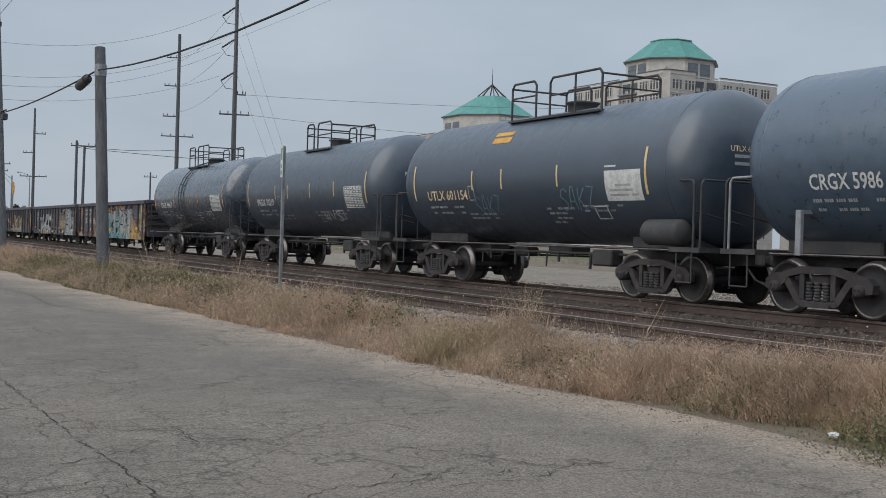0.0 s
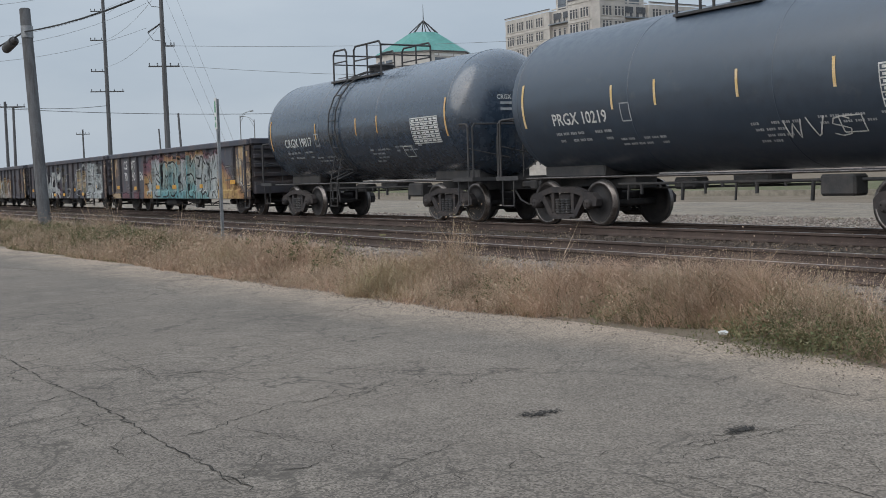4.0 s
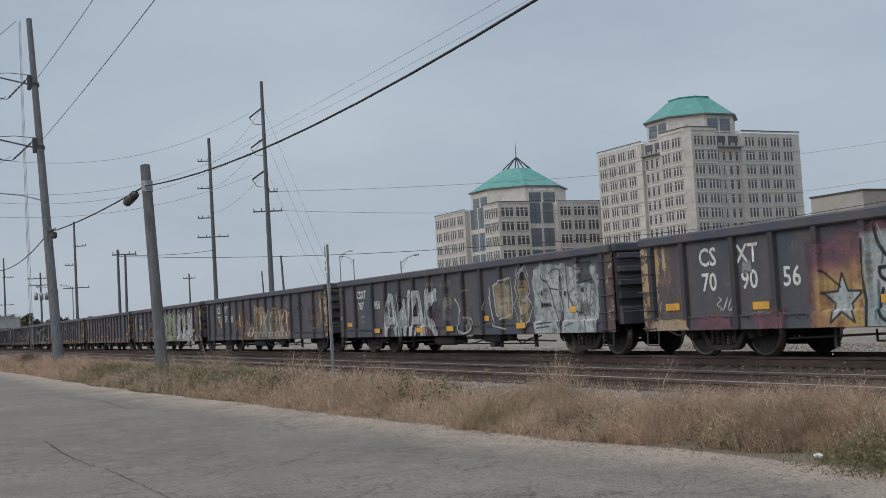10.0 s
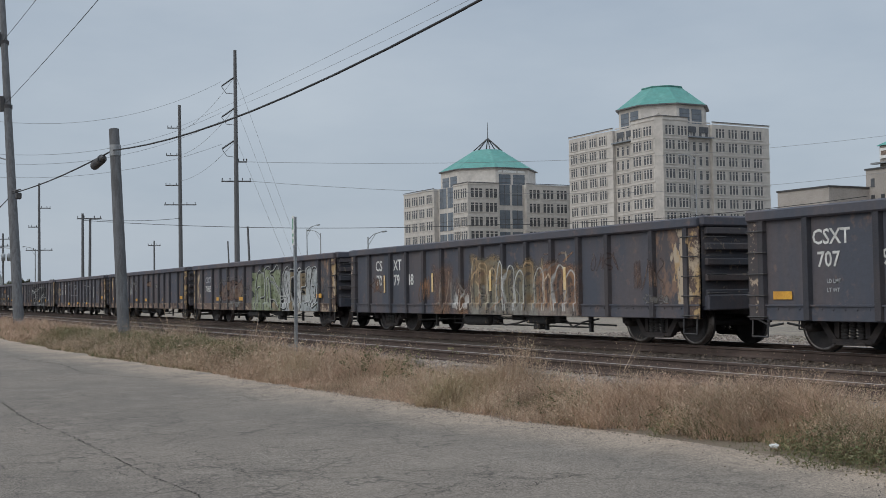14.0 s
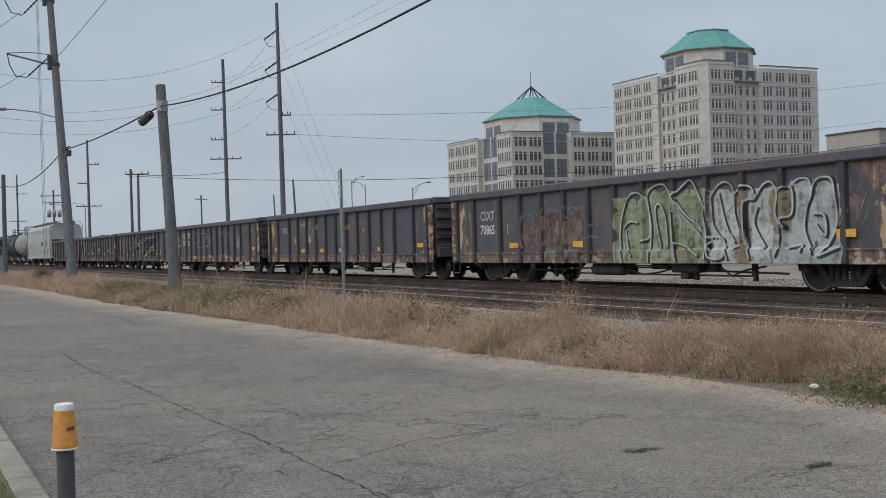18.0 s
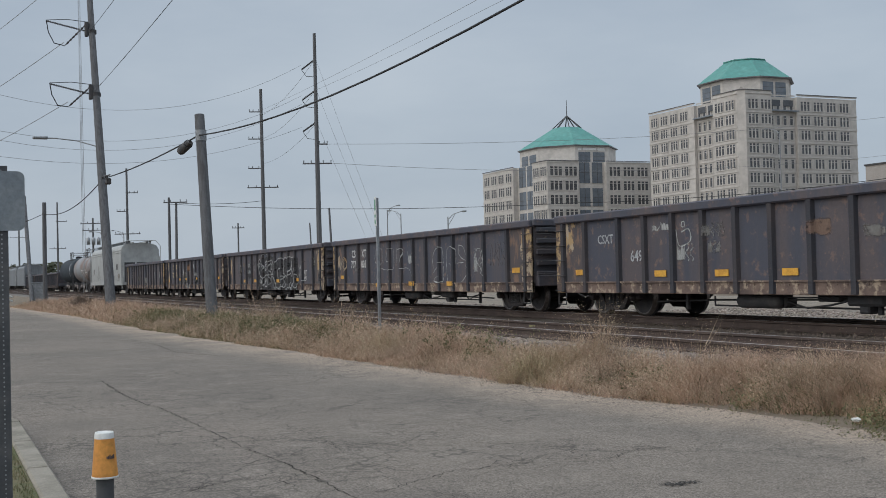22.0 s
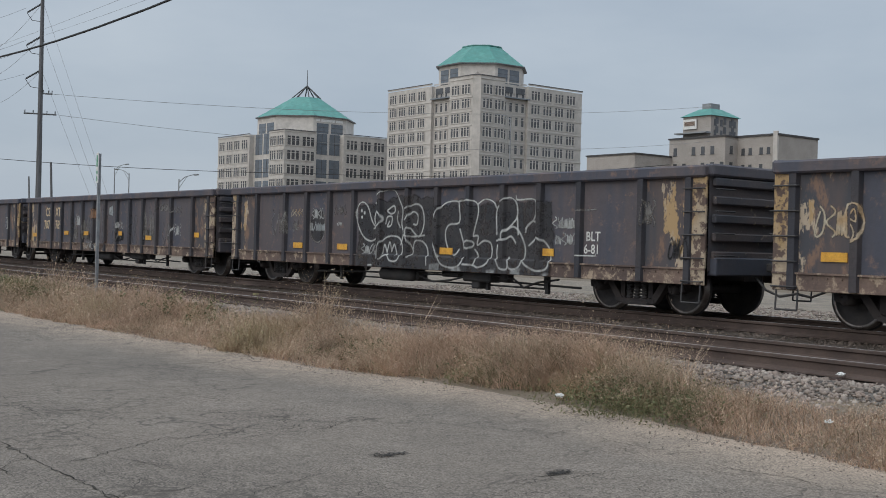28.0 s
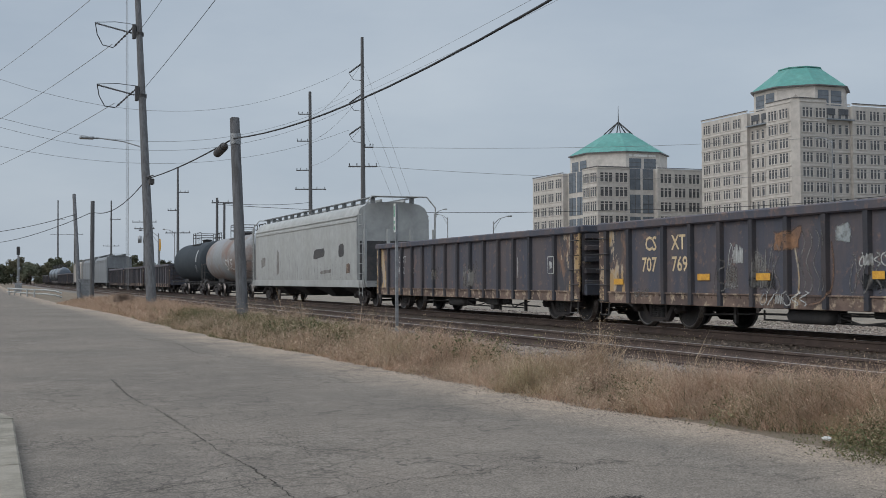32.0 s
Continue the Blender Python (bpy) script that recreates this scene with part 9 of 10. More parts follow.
for k in range(6):
    a = radians(4 + 7.5 * k)
    mark = Shape().box(-0.0022, 0.0022, -0.002, 0.002, 0.955, 0.965 + 0.003 * (k % 3)).moved(0.0432 * math.cos(a), 0.0432 * math.sin(a))
    writing.add(mark.v, mark.f)
part("print_mark", writing, MAT["gon_sill"], cp, "small dark printed writing")

kerb = empty("kerb", 0, 0, ROAD_Z, "worn concrete kerb beside a grass strip", "kerb", kind="structure")
for k in range(7):
    x0 = -13.81 + k * 1.83
    part("kerb_stone", Shape().box(x0 + 0.008, x0 + 1.822, 0.44, 0.64, -0.2, 0.13, 0.02), MAT["concrete"], kerb)
for k in range(4):
    a0, a1 = radians(90 + k * 22.5), radians(90 + (k + 1) * 22.5)
    cx, cy, r0, r1 = -13.81, -1.0, 1.44, 1.64
    ps = [(cx + r * math.cos(a), cy + r * math.sin(a)) for r, a in ((r0, a0 + 0.01), (r0, a1 - 0.01), (r1, a1 - 0.01), (r1, a0 + 0.01))]
    part("kerb_stone", Shape().prism(ps[::-1], -0.2, 0.13), MAT["concrete"], kerb)
MAT["turf"] = surface("thin_worn_turf", (0.1, 0.11, 0.05), (0.15, 0.13, 0.075), (0.19, 0.16, 0.1), rough=0.95, big=1.5, fine=25, bump=0.6, dist=0.02, shift=False)
solid("grass_island", Shape().box(-15.2, -1.05, -6.0, 0.439, -0.3, 0.1), MAT["turf"], "worn grass strip behind the kerb", "grass", kind="structure", at=(0, 0, ROAD_Z))
# ---- road cracks and patches ----
MAT["crack"] = surface("open_crack_dirt", (0.045, 0.042, 0.038), (0.07, 0.064, 0.056), rough=1.0, big=8, fine=60, bump=0.2, spec=0.05, shift=False)
MAT["tar"] = surface("dark_worn_hole", (0.03, 0.028, 0.026), (0.05, 0.046, 0.042), (0.11, 0.098, 0.086), rough=0.95, big=9, fine=60, bump=0.8, dist=0.02, lo3=0.5, hi3=0.6, shift=False)


def crack_path(x, y, ang, length, seed, bend=0.45):
    rnd = random.Random(int(seed * 31) + 7)
    pts = [Vector((x, y))]
    d = 0.0
    while d < length:
        a = ang + bend * wob(d * 0.9, 1, seed) + rnd.gauss(0, 0.55)
        step = rnd.uniform(0.025, 0.07)
        pts.append(pts[-1] + Vector((math.cos(a), math.sin(a))) * step)
        d += step
    return pts


def crack_along(knots, seed, jit=0.035):
    """A jagged line through a few knots."""
    rnd = random.Random(seed)
    pts = []
    for a, b in zip(knots, knots[1:]):
        a, b = Vector(a), Vector(b)
        n = max(2, int((b - a).length / 0.06))
        for k in range(n):
            p = a + (b - a) * k / n
            pts.append(p + Vector((rnd.gauss(0, jit), rnd.gauss(0, jit * 0.6))) * (0.3 if k == 0 else 1))
    pts.append(Vector(knots[-1]))
    return pts


def crack_ribbon(s, pts, width, seed):
    """A crack of uneven width that closes at both ends."""
    v = []
    n = len(pts)
    for k, p in enumerate(pts):
        d = pts[min(k + 1, n - 1)] - pts[max(k - 1, 0)]
        d.normalize()
        w = 0.5 * width * (0.3 + 1.9 * abs(wob(k * 0.31, 1, seed))) * min(1.0, (k + 0.5) / 5, (n - k) / 5)
        q = Vector((-d.y, d.x)) * w
        v += [(p.x + q.x, p.y + q.y, ROAD_Z + 0.004), (p.x - q.x, p.y - q.y, ROAD_Z + 0.004)]
    s.add(v, [(2 * k, 2 * k + 1, 2 * k + 3, 2 * k + 2) for k in range(n - 1)])


def build_cracks():
    rnd = random.Random(5)
    s = Shape()
    count = [0]

    def crack(w, *knots):
        """A main crack through its knots, with hairlines beside it and short branches."""
        k = count[0]
        count[0] += 1
        main = crack_along(knots, 40 + k, 0.028)
        crack_ribbon(s, main, w, k * 1.7)
        for j in range(2 + len(main) // 14):
            i = rnd.randrange(1, len(main) - 2)
            d = main[i + 1] - main[i - 1]
            a = math.atan2(d.y, d.x)
            side = rnd.choice((-1, 1))
            if j % 2:
                q = main[i] + Vector((-d.y, d.x)).normalized() * side * rnd.uniform(0.04, 0.2)
                crack_ribbon(s, crack_path(q.x, q.y, a + rnd.uniform(-0.15, 0.15), rnd.uniform(0.4, 1.5), 60 + k * 9 + j), min(0.008, w * 0.5), j + 0.9)
            else:
                crack_ribbon(s, crack_path(main[i].x, main[i].y, a + side * rnd.uniform(0.5, 1.4), rnd.uniform(0.3, 1.2), 200 + k * 9 + j), min(0.009, w * 0.6), j + 0.3)

    crack(0.0130, (-15.53, 2.50), (-11.30, 2.59), (-9.80, 2.67), (-8.18, 2.67), (-6.47, 2.72))
    crack(0.0108, (-16.68, 1.60), (-16.59, 2.64), (-16.86, 3.33))
    crack(0.0108, (-9.82, 1.11), (-9.97, 1.64), (-10.11, 2.04))
    crack(0.0065, (-9.48, 1.09), (-9.44, 1.35), (-9.65, 1.65))
    crack(0.0108, (-9.99, 2.14), (-10.34, 2.73), (-10.51, 3.28), (-10.61, 3.74), (-10.55, 4.75))
    crack(0.0108, (-8.88, 1.34), (-9.28, 1.98), (-9.46, 2.42), (-9.42, 2.64))
    crack(0.0079, (-12.83, 3.44), (-11.42, 3.45), (-10.43, 3.43))
    crack(0.0050, (-13.47, 3.34), (-13.61, 3.83))
    crack(0.0216, (-22.02, 5.05), (-21.94, 5.84), (-22.75, 6.94))
    crack(0.0086, (-10.92, 1.86), (-10.92, 2.11))
    crack(0.0094, (-8.05, 2.68), (-8.32, 3.18), (-8.69, 3.81), (-8.71, 4.36), (-9.03, 4.96))
    crack(0.0065, (-9.24, 3.47), (-8.73, 3.72), (-8.66, 3.80))
    crack(0.0079, (-8.29, 3.66), (-8.60, 4.31), (-8.79, 4.73))
    crack(0.0079, (-11.88, 4.91), (-11.44, 5.13), (-10.86, 5.27), (-10.35, 5.44))
    crack(0.0130, (-10.18, 4.60), (-9.61, 5.10), (-8.94, 5.52), (-8.76, 5.73), (-8.79, 6.28))
    crack(0.0065, (-10.42, 4.57), (-10.03, 4.92), (-9.19, 5.15))
    crack(0.0086, (-8.68, 4.62), (-8.50, 4.99), (-8.44, 5.25), (-8.74, 5.56))
    crack(0.0065, (-8.48, 4.37), (-8.51, 4.82), (-8.40, 5.05))
    crack(0.0108, (-9.26, 6.74), (-9.14, 7.08), (-9.13, 7.64))
    crack(0.0065, (-11.76, 7.18), (-11.73, 7.90), (-11.29, 8.38))
    crack(0.0058, (-7.42, 5.62), (-7.51, 6.03))
    crack(0.0058, (-7.20, 5.48), (-6.78, 5.80), (-6.61, 5.89))
    crack(0.0094, (-5.99, 5.07), (-5.86, 5.13), (-5.82, 5.54), (-5.78, 6.02))
    crack(0.0086, (-5.89, 4.86), (-5.66, 4.84), (-5.53, 5.22), (-5.36, 5.37))
    crack(0.0086, (-5.79, 5.27), (-5.64, 5.59))
    crack(0.0086, (-5.93, 4.21), (-6.03, 4.58))
    crack(0.0079, (-6.40, 3.81), (-5.93, 3.83))
    crack(0.0079, (-6.73, 7.03), (-6.18, 6.94))
    crack(0.0065, (-6.29, 7.35), (-6.21, 7.64))
    crack(0.0058, (-7.42, 7.19), (-6.87, 7.54))
    crack(0.0058, (-6.38, 6.37), (-6.58, 6.87))
    crack(0.0065, (-14.05, 4.58), (-13.21, 4.89))
    crack(0.0065, (-14.72, 7.27), (-14.71, 7.82))
    crack(0.0065, (-9.33, 6.66), (-9.27, 7.44), (-9.00, 8.29), (-9.05, 8.80))
    crack(0.0079, (-7.00, 7.19), (-6.31, 7.20), (-6.27, 8.07))
    crack(0.0072, (-5.92, 6.99), (-4.94, 7.23), (-4.24, 7.01))
    crack(0.0079, (-5.57, 4.26), (-5.53, 4.54), (-5.05, 5.10))
    crack(0.0079, (-5.30, 5.09), (-4.69, 5.24), (-4.04, 5.07), (-3.56, 5.26))
    crack(0.0130, (-3.43, 5.25), (-3.00, 5.30), (-2.47, 5.35), (-2.04, 5.39), (-1.76, 5.36))
    crack(0.0086, (-3.44, 6.08), (-2.97, 6.17), (-2.70, 6.24))
    crack(0.0086, (-4.29, 6.06), (-3.92, 6.31), (-3.60, 6.17), (-3.48, 6.55))
    crack(0.0108, (-3.40, 3.55), (-3.27, 3.85), (-3.36, 4.38))
    crack(0.0086, (-3.16, 3.79), (-3.04, 4.05), (-3.00, 4.20))
    crack(0.0079, (-3.16, 3.79), (-2.91, 3.59))
    crack(0.0130, (-1.54, 5.12), (-1.31, 5.08), (-1.16, 4.97))
    crack(0.0086, (-3.68, 3.05), (-3.38, 3.09))
    crack(0.0065, (-3.33, 4.01), (-3.48, 4.37))
    crack(0.0086, (-2.98, 3.35), (-3.10, 3.70))
    crack(0.0079, (-6.00, 5.41), (-5.90, 6.09))
    crack(0.0058, (-4.33, 6.78), (-4.02, 7.18))
    crack(0.0058, (-2.29, 7.64), (-2.18, 8.18))
    crack(0.0065, (-4.80, 5.34), (-4.74, 5.63), (-4.39, 5.74), (-4.29, 6.06))
    crack(0.0072, (-1.98, 7.40), (-1.40, 7.55))
    crack(0.03, (-35, 4.6), (-31, 5.2), (-27, 5.0), (-24, 5.9))
    crack(0.02, (-20.5, 2.4), (-17.5, 2.35), (-15.6, 2.42))
    for k in range(240):
        x = -2 - 24 * rnd.random() ** 1.6
        y = rnd.uniform(2.0, min(7.8, road_edge(x) - 0.3))
        a = rnd.gauss(1.55, 0.45) if rnd.random() < 0.72 else rnd.uniform(-0.6, 0.8)
        crack_ribbon(s, crack_path(x, y, a, rnd.uniform(0.3, 1.5), 500 + k), rnd.uniform(0.0025, 0.006), k * 0.7)
    solid("road_cracks", s, MAT["crack"], "fine dark cracks across old asphalt", "crack", kind="stuff")
    for k, (x, y, a, b, tilt) in enumerate(((-7.2, 5.1, 0.11, 0.2, 0.0), (-5.97, 5.8, 0.09, 0.16, 0.1), (-2.4, 6.3, 0.34, 0.24, -0.25), (-2.97, 4.28, 0.08, 0.06, 0.2))):
        # broken asphalt: many small dark ragged pits close together
        p = Shape()
        for i in range(int(120 * max(1.0, a * b / 0.03))):
            ang, rad = rnd.uniform(0, 6.283), rnd.random() ** 0.75
            cx, cy = a * rad * math.cos(ang), b * rad * math.sin(ang)
            cx, cy = x + cx * math.cos(tilt) - cy * math.sin(tilt), y + cx * math.sin(tilt) + cy * math.cos(tilt)
            size = rnd.uniform(0.006, 0.022) * (1.15 - 0.6 * rad)
            n = 6
            p.add([(cx + size * rnd.uniform(0.5, 1.3) * math.cos(6.283 * q / n), cy + size * rnd.uniform(0.5, 1.3) * math.sin(6.283 * q / n), ROAD_Z + 0.005 + 0.00002 * i) for q in range(n)], [tuple(range(n))])
        solid("pothole", p, MAT["tar"], "small dark broken hole in the asphalt", "pothole", kind="stuff")


build_cracks()


# ---- verge plants ----
def island_mat(name, colours, rough=0.9, through=0.0):
    m, nt, bs = node_mat(name)
    g = nt.nodes.new("ShaderNodeNewGeometry")
    r = nt.nodes.new("ShaderNodeValToRGB")
    els = r.color_ramp.elements
    while len(els) < len(colours):
        els.new(0.5)
    for k, c in enumerate(colours):
        els[k].position = k / (len(colours) - 1)
        els[k].color = (*c, 1)
    nt.links.new(g.outputs["Random Per Island"], r.inputs[0])
    vec = tex_vector(nt, False)
    col = mix_col(nt, noise_fac(nt, vec, 1.6, 0.36, 0.64), (0.8, 0.79, 0.78), (1.2, 1.17, 1.16))
    col = mix_col(nt, noise_fac(nt, vec, 0.55, 0.54, 0.7), col, (0.86, 0.9, 0.76))
    mul = nt.nodes.new("ShaderNodeMixRGB")
    mul.blend_type = "MULTIPLY"
    mul.inputs[0].default_value = 1
    nt.links.new(r.outputs[0], mul.inputs[1])
    nt.links.new(col, mul.inputs[2])
    nt.links.new(mul.outputs[0], bs.inputs["Base Color"])
    bs.inputs["Roughness"].default_value = rough
    bs.inputs["Specular IOR Level"].default_value = 0.15
    return m


MAT["dry"] = island_mat("dry_tan_grass", [(0.34, 0.230, 0.163), (0.52, 0.381, 0.275), (0.3, 0.189, 0.137), (0.6, 0.461, 0.352), (0.37, 0.252, 0.180)])
MAT["sprig"] = island_mat("dry_pinkish_weed_sprigs", [(0.37, 0.258, 0.189), (0.55, 0.431, 0.321), (0.3, 0.202, 0.153), (0.46, 0.347, 0.252), (0.26, 0.223, 0.145), (0.6, 0.492, 0.379)])
MAT["thatch"] = island_mat("brown_fallen_straw", [(0.2, 0.121, 0.085), (0.3, 0.202, 0.145), (0.24, 0.151, 0.107), (0.38, 0.273, 0.204)])
MAT["green"] = island_mat("green_weeds", [(0.09, 0.105, 0.05), (0.14, 0.145, 0.08), (0.22, 0.19, 0.11), (0.11, 0.12, 0.062)])
MAT["grime"] = island_mat("oily_brown_stones", [(0.07, 0.057, 0.05), (0.12, 0.098, 0.083), (0.09, 0.073, 0.062), (0.155, 0.13, 0.112)], 0.95)
MAT["pebble"] = island_mat("mixed_grey_ballast_stones", [(0.16, 0.135, 0.12), (0.28, 0.24, 0.21), (0.22, 0.18, 0.155), (0.36, 0.32, 0.28), (0.13, 0.112, 0.1)], 0.95)


def fast_mesh(name, verts, tris, mat):
    """A mesh from arrays of vertices (n, 3) and triangles (m, 3)."""
    me = bpy.data.meshes.new(name)
    me.vertices.add(len(verts))
    me.vertices.foreach_set("co", np.ascontiguousarray(verts, np.float32).ravel())
    me.loops.add(3 * len(tris))
    me.loops.foreach_set("vertex_index", np.ascontiguousarray(tris, np.int32).ravel())
    me.polygons.add(len(tris))
    me.polygons.foreach_set("loop_start", np.arange(0, 3 * len(tris), 3, dtype=np.int32))
    me.update(calc_edges=True)
    me.materials.append(mat)
    return me


def blades(base, height, width, lean, rng):
    """Bent blades: three cross-sections and a tip each."""
    n = len(base)
    a = rng.uniform(0, 6.283, n)
    side = np.stack([np.cos(a), np.sin(a), 0 * a], 1) * width[:, None] / 2
    b = rng.uniform(0, 6.283, n)
    dirn = np.stack([np.cos(b), np.sin(b), 0 * b], 1) * (height * lean)[:, None]
    up = np.zeros((n, 3))
    up[:, 2] = height
    p1 = base + 0.5 * up + 0.22 * dirn
    p2 = base + 0.95 * up + dirn
    v = np.stack([base - side, base + side, p1 - 0.8 * side, p1 + 0.8 * side, p2], 1).reshape(-1, 3)
    o = np.arange(n)[:, None] * 5
    t = np.concatenate([o + [0, 1, 3], o + [0, 3, 2], o + [2, 3, 4]], 1).reshape(-1, 3)
    return v, t


def verge_points(rng, n, x0, x1, clump=0.5):
    """Places in the verge, gathered in clumps."""
    x = rng.uniform(x0, x1, n)
    c = rng.uniform(x0, x1, max(8, int((x1 - x0) * 4)))
    pull = rng.random(n) < clump
    near = c[rng.integers(0, len(c), n)] + rng.normal(0, 0.12, n)
    x = np.where(pull, near, x)
    edge = np.array([road_edge(float(q)) + 0.12 * wob(float(q), 1.5, 77) + 0.1 * wob(float(q), 4.0, 78) for q in x])
    far = np.interp(x, (-60, -20, -11, -7, 0), (9.9, 9.9, 9.8, 9.55, 9.4))
    far = far + 0.25 * np.array([wob(float(q), 0.8, 21) for q in x])
    f = rng.beta(1.0, 1.25, n)
    y = edge - 0.05 + (far - edge + 0.05) * f
    z = np.maximum(np.array([ground_z(float(p), float(q)) for p, q in zip(x, y)]), np.where(y < edge, ROAD_Z, -9))
    return x, y, z, f


def build_verge():
    rng = np.random.default_rng(7)
    vs, ts, o = [], [], 0
    gv, gt, go = [], [], 0
    for x0, x1, n, w, hs in ((-8, 3.0, 24000, 0.0045, 0.22), (-16, -8, 22000, 0.005, 0.3), (-30, -16, 26000, 0.007, 0.34), (-50, -30, 22000, 0.011, 0.38), (-92, -50, 18000, 0.02, 0.45)):
        x, y, z, f = verge_points(rng, n, x0, x1)
        patch = np.array([wob(float(a), 0.35, 31.0) + 0.6 * wob(float(a), 1.3, 33.0) for a in x])
        tall = np.clip(0.75 + 0.7 * patch, 0.35, 1.3) * (0.35 + 1.3 * np.clip(f * (1.25 - f) * 2.4, 0, 1))
        h = hs * tall * rng.uniform(0.45, 1.25, n)
        greenish = np.exp(-((x + 7.8) / 0.7) ** 2) * 0.6 + np.exp(-((x + 38) / 11.0) ** 4) * 0.62 + np.exp(-((x + 1.5) / 1.6) ** 2) * 0.35 + np.exp(-((x + 10.2) / 0.8) ** 2) * 0.25 + 0.05
        isg = rng.random(n) < greenish
        base = np.stack([x, y, z - 0.02], 1)
        for sel, V, T in ((~isg, vs, ts), (isg, gv, gt)):
            k = sel.sum()
            v, t = blades(base[sel], h[sel] * (1 if V is vs else 0.85), w * rng.uniform(0.7, 1.5, k) * (1 if V is vs else 1.7), rng.uniform(0.2, 1.7, k), rng)
            if V is vs:
                T.append(t + o)
                o += len(v)
            else:
                T.append(t + go)
                go += len(v)
            V.append(v)
    g = new("dry_grass", fast_mesh("dry_grass", np.concatenate(vs), np.concatenate(ts), MAT["dry"]))
    tagged(g, "dry tan roadside grass in uneven clumps", "grass", kind="stuff")
    g = new("green_weeds", fast_mesh("green_weeds", np.concatenate(gv), np.concatenate(gt), MAT["green"]))
    tagged(g, "low green weeds among dry grass", "weeds", kind="stuff")
    # bushy dry sprigs: stems with side twigs and many small leaves and seed heads
    V, T, o = [], [], 0
    for x0, x1, n, leaf, hs in ((-12, 3.0, 3400, 0.0075, 0.44), (-22, -12, 2700, 0.0095, 0.52), (-42, -22, 2600, 0.015, 0.56)):
        x, y, z, f = verge_points(rng, n, x0, x1, 0.75)
        patch = np.array([wob(float(a), 0.35, 31.0) + 0.6 * wob(float(a), 1.3, 33.0) for a in x])
        tuft = np.array([max(0.0, wob(float(a), 1.1, float(b) * 1.4 + 50)) for a, b in zip(x, y)])
        h = hs * np.clip(0.6 + 0.7 * patch + 1.5 * tuft, 0.3, 1.7) * rng.uniform(0.35, 1.2, n) * (0.5 + np.clip(2.2 * f * (1.2 - f), 0, 0.75))
        base = np.stack([x, y, z - 0.01], 1)
        lean = rng.normal(0, 0.34, (n, 3)) * h[:, None]
        lean[:, 2] = h
        m = 30
        g = rng.random((n, m)) ** 0.8
        spread = (0.03 + 0.2 * g * (1.15 - g) * 2)[..., None] * h[:, None, None] * 1.3
        c = base[:, None] + lean[:, None] * (0.15 + 0.85 * g)[..., None] + rng.normal(0, 0.6, (n, m, 3)) * spread
        tri = rng.normal(0, 1, (n, m, 3, 3)) * leaf * rng.uniform(0.4, 1.0, (n, m, 1, 1))
        v = (c[:, :, None] + tri).reshape(-1, 3)
        V.append(v)
        T.append(np.arange(len(v)).reshape(-1, 3) + o)
        o += len(v)
        # stem and twigs
        for k in range(5):
            lo = base if k == 0 else base + lean * rng.uniform(0.1, 0.6, (n, 1))
            hi = base + lean if k == 0 else lo + lean * rng.uniform(0.25, 0.5, (n, 1)) + rng.normal(0, 0.16, (n, 3)) * h[:, None]
            s = rng.normal(0, 1, (n, 3)) * [1, 1, 0.1] * leaf * 0.22
            v = np.stack([lo - s, lo + s, hi], 1).reshape(-1, 3)
            V.append(v)
            T.append(np.arange(len(v)).reshape(-1, 3) + o)
            o += len(v)
    g = new("dry_weeds", fast_mesh("dry_weeds", np.concatenate(V), np.concatenate(T), MAT["sprig"]))
    tagged(g, "bushy dry tan weeds with seed heads", "weeds", kind="stuff")
    # low green leafy weeds in a few patches
    V, o = [], 0
    for cx, cy, r, n in ((-7.75, 8.6, 0.5, 300), (-8.4, 8.8, 0.35, 90), (-10.6, 8.9, 0.4, 110), (-13.0, 8.7, 0.5, 110), (-2.4, 8.95, 0.4, 160), (-30, 8.6, 2.0, 900), (-37, 8.5, 2.8, 1100), (-46, 8.3, 3.2, 800), (-20, 9.2, 1.5, 60), (-1.0, 9.0, 0.9, 160)):
        for k in range(n):
            p = np.array([cx + rng.normal(0, r), cy + rng.normal(0, min(r, 0.3)), 0.0])
            p[2] = ground_z(p[0], p[1])
            h = rng.uniform(0.1, 0.36) * (1.0 if cx > -15 else 1.7)
            for i in range(20):
                f = rng.random()
                c = p + np.array([rng.normal(0, 0.05), rng.normal(0, 0.05), h * f])
                V.append(c + rng.normal(0, 1, (3, 3)) * (0.011 if cx > -20 else 0.022))
    V = np.concatenate(V)
    g = new("leafy_weeds", fast_mesh("leafy_weeds", V, np.arange(len(V)).reshape(-1, 3), MAT["green"]))
    tagged(g, "low leafy green weeds at the road edge", "weeds", kind="stuff")
    # fallen straw along the edge of the asphalt
    n = 9000
    x = -26 * rng.random(n) ** 1.3 + 2.5
    y = np.array([road_edge(float(q)) for q in x]) + rng.normal(0.12, 0.2, n)
    z = np.maximum(np.array([ground_z(float(p), float(q)) for p, q in zip(x, y)]), ROAD_Z) + 0.012
    a = rng.uniform(0, 6.283, n)
    d = np.stack([np.cos(a), np.sin(a), rng.uniform(0, 0.5, n)], 1) * rng.uniform(0.02, 0.11, n)[:, None]
    s = np.stack([-np.sin(a), np.cos(a), 0 * a], 1) * 0.0035
    c = np.stack([x, y, z], 1)
    v = np.stack([c - s, c + s, c + d], 1).reshape(-1, 3)
    g = new("fallen_straw", fast_mesh("fallen_straw", v, np.arange(len(v)).reshape(-1, 3), MAT["thatch"]))
    tagged(g, "brown fallen straw along the asphalt edge", "straw", kind="stuff")
    # thin turf on the strip behind the kerb
    n = 9000
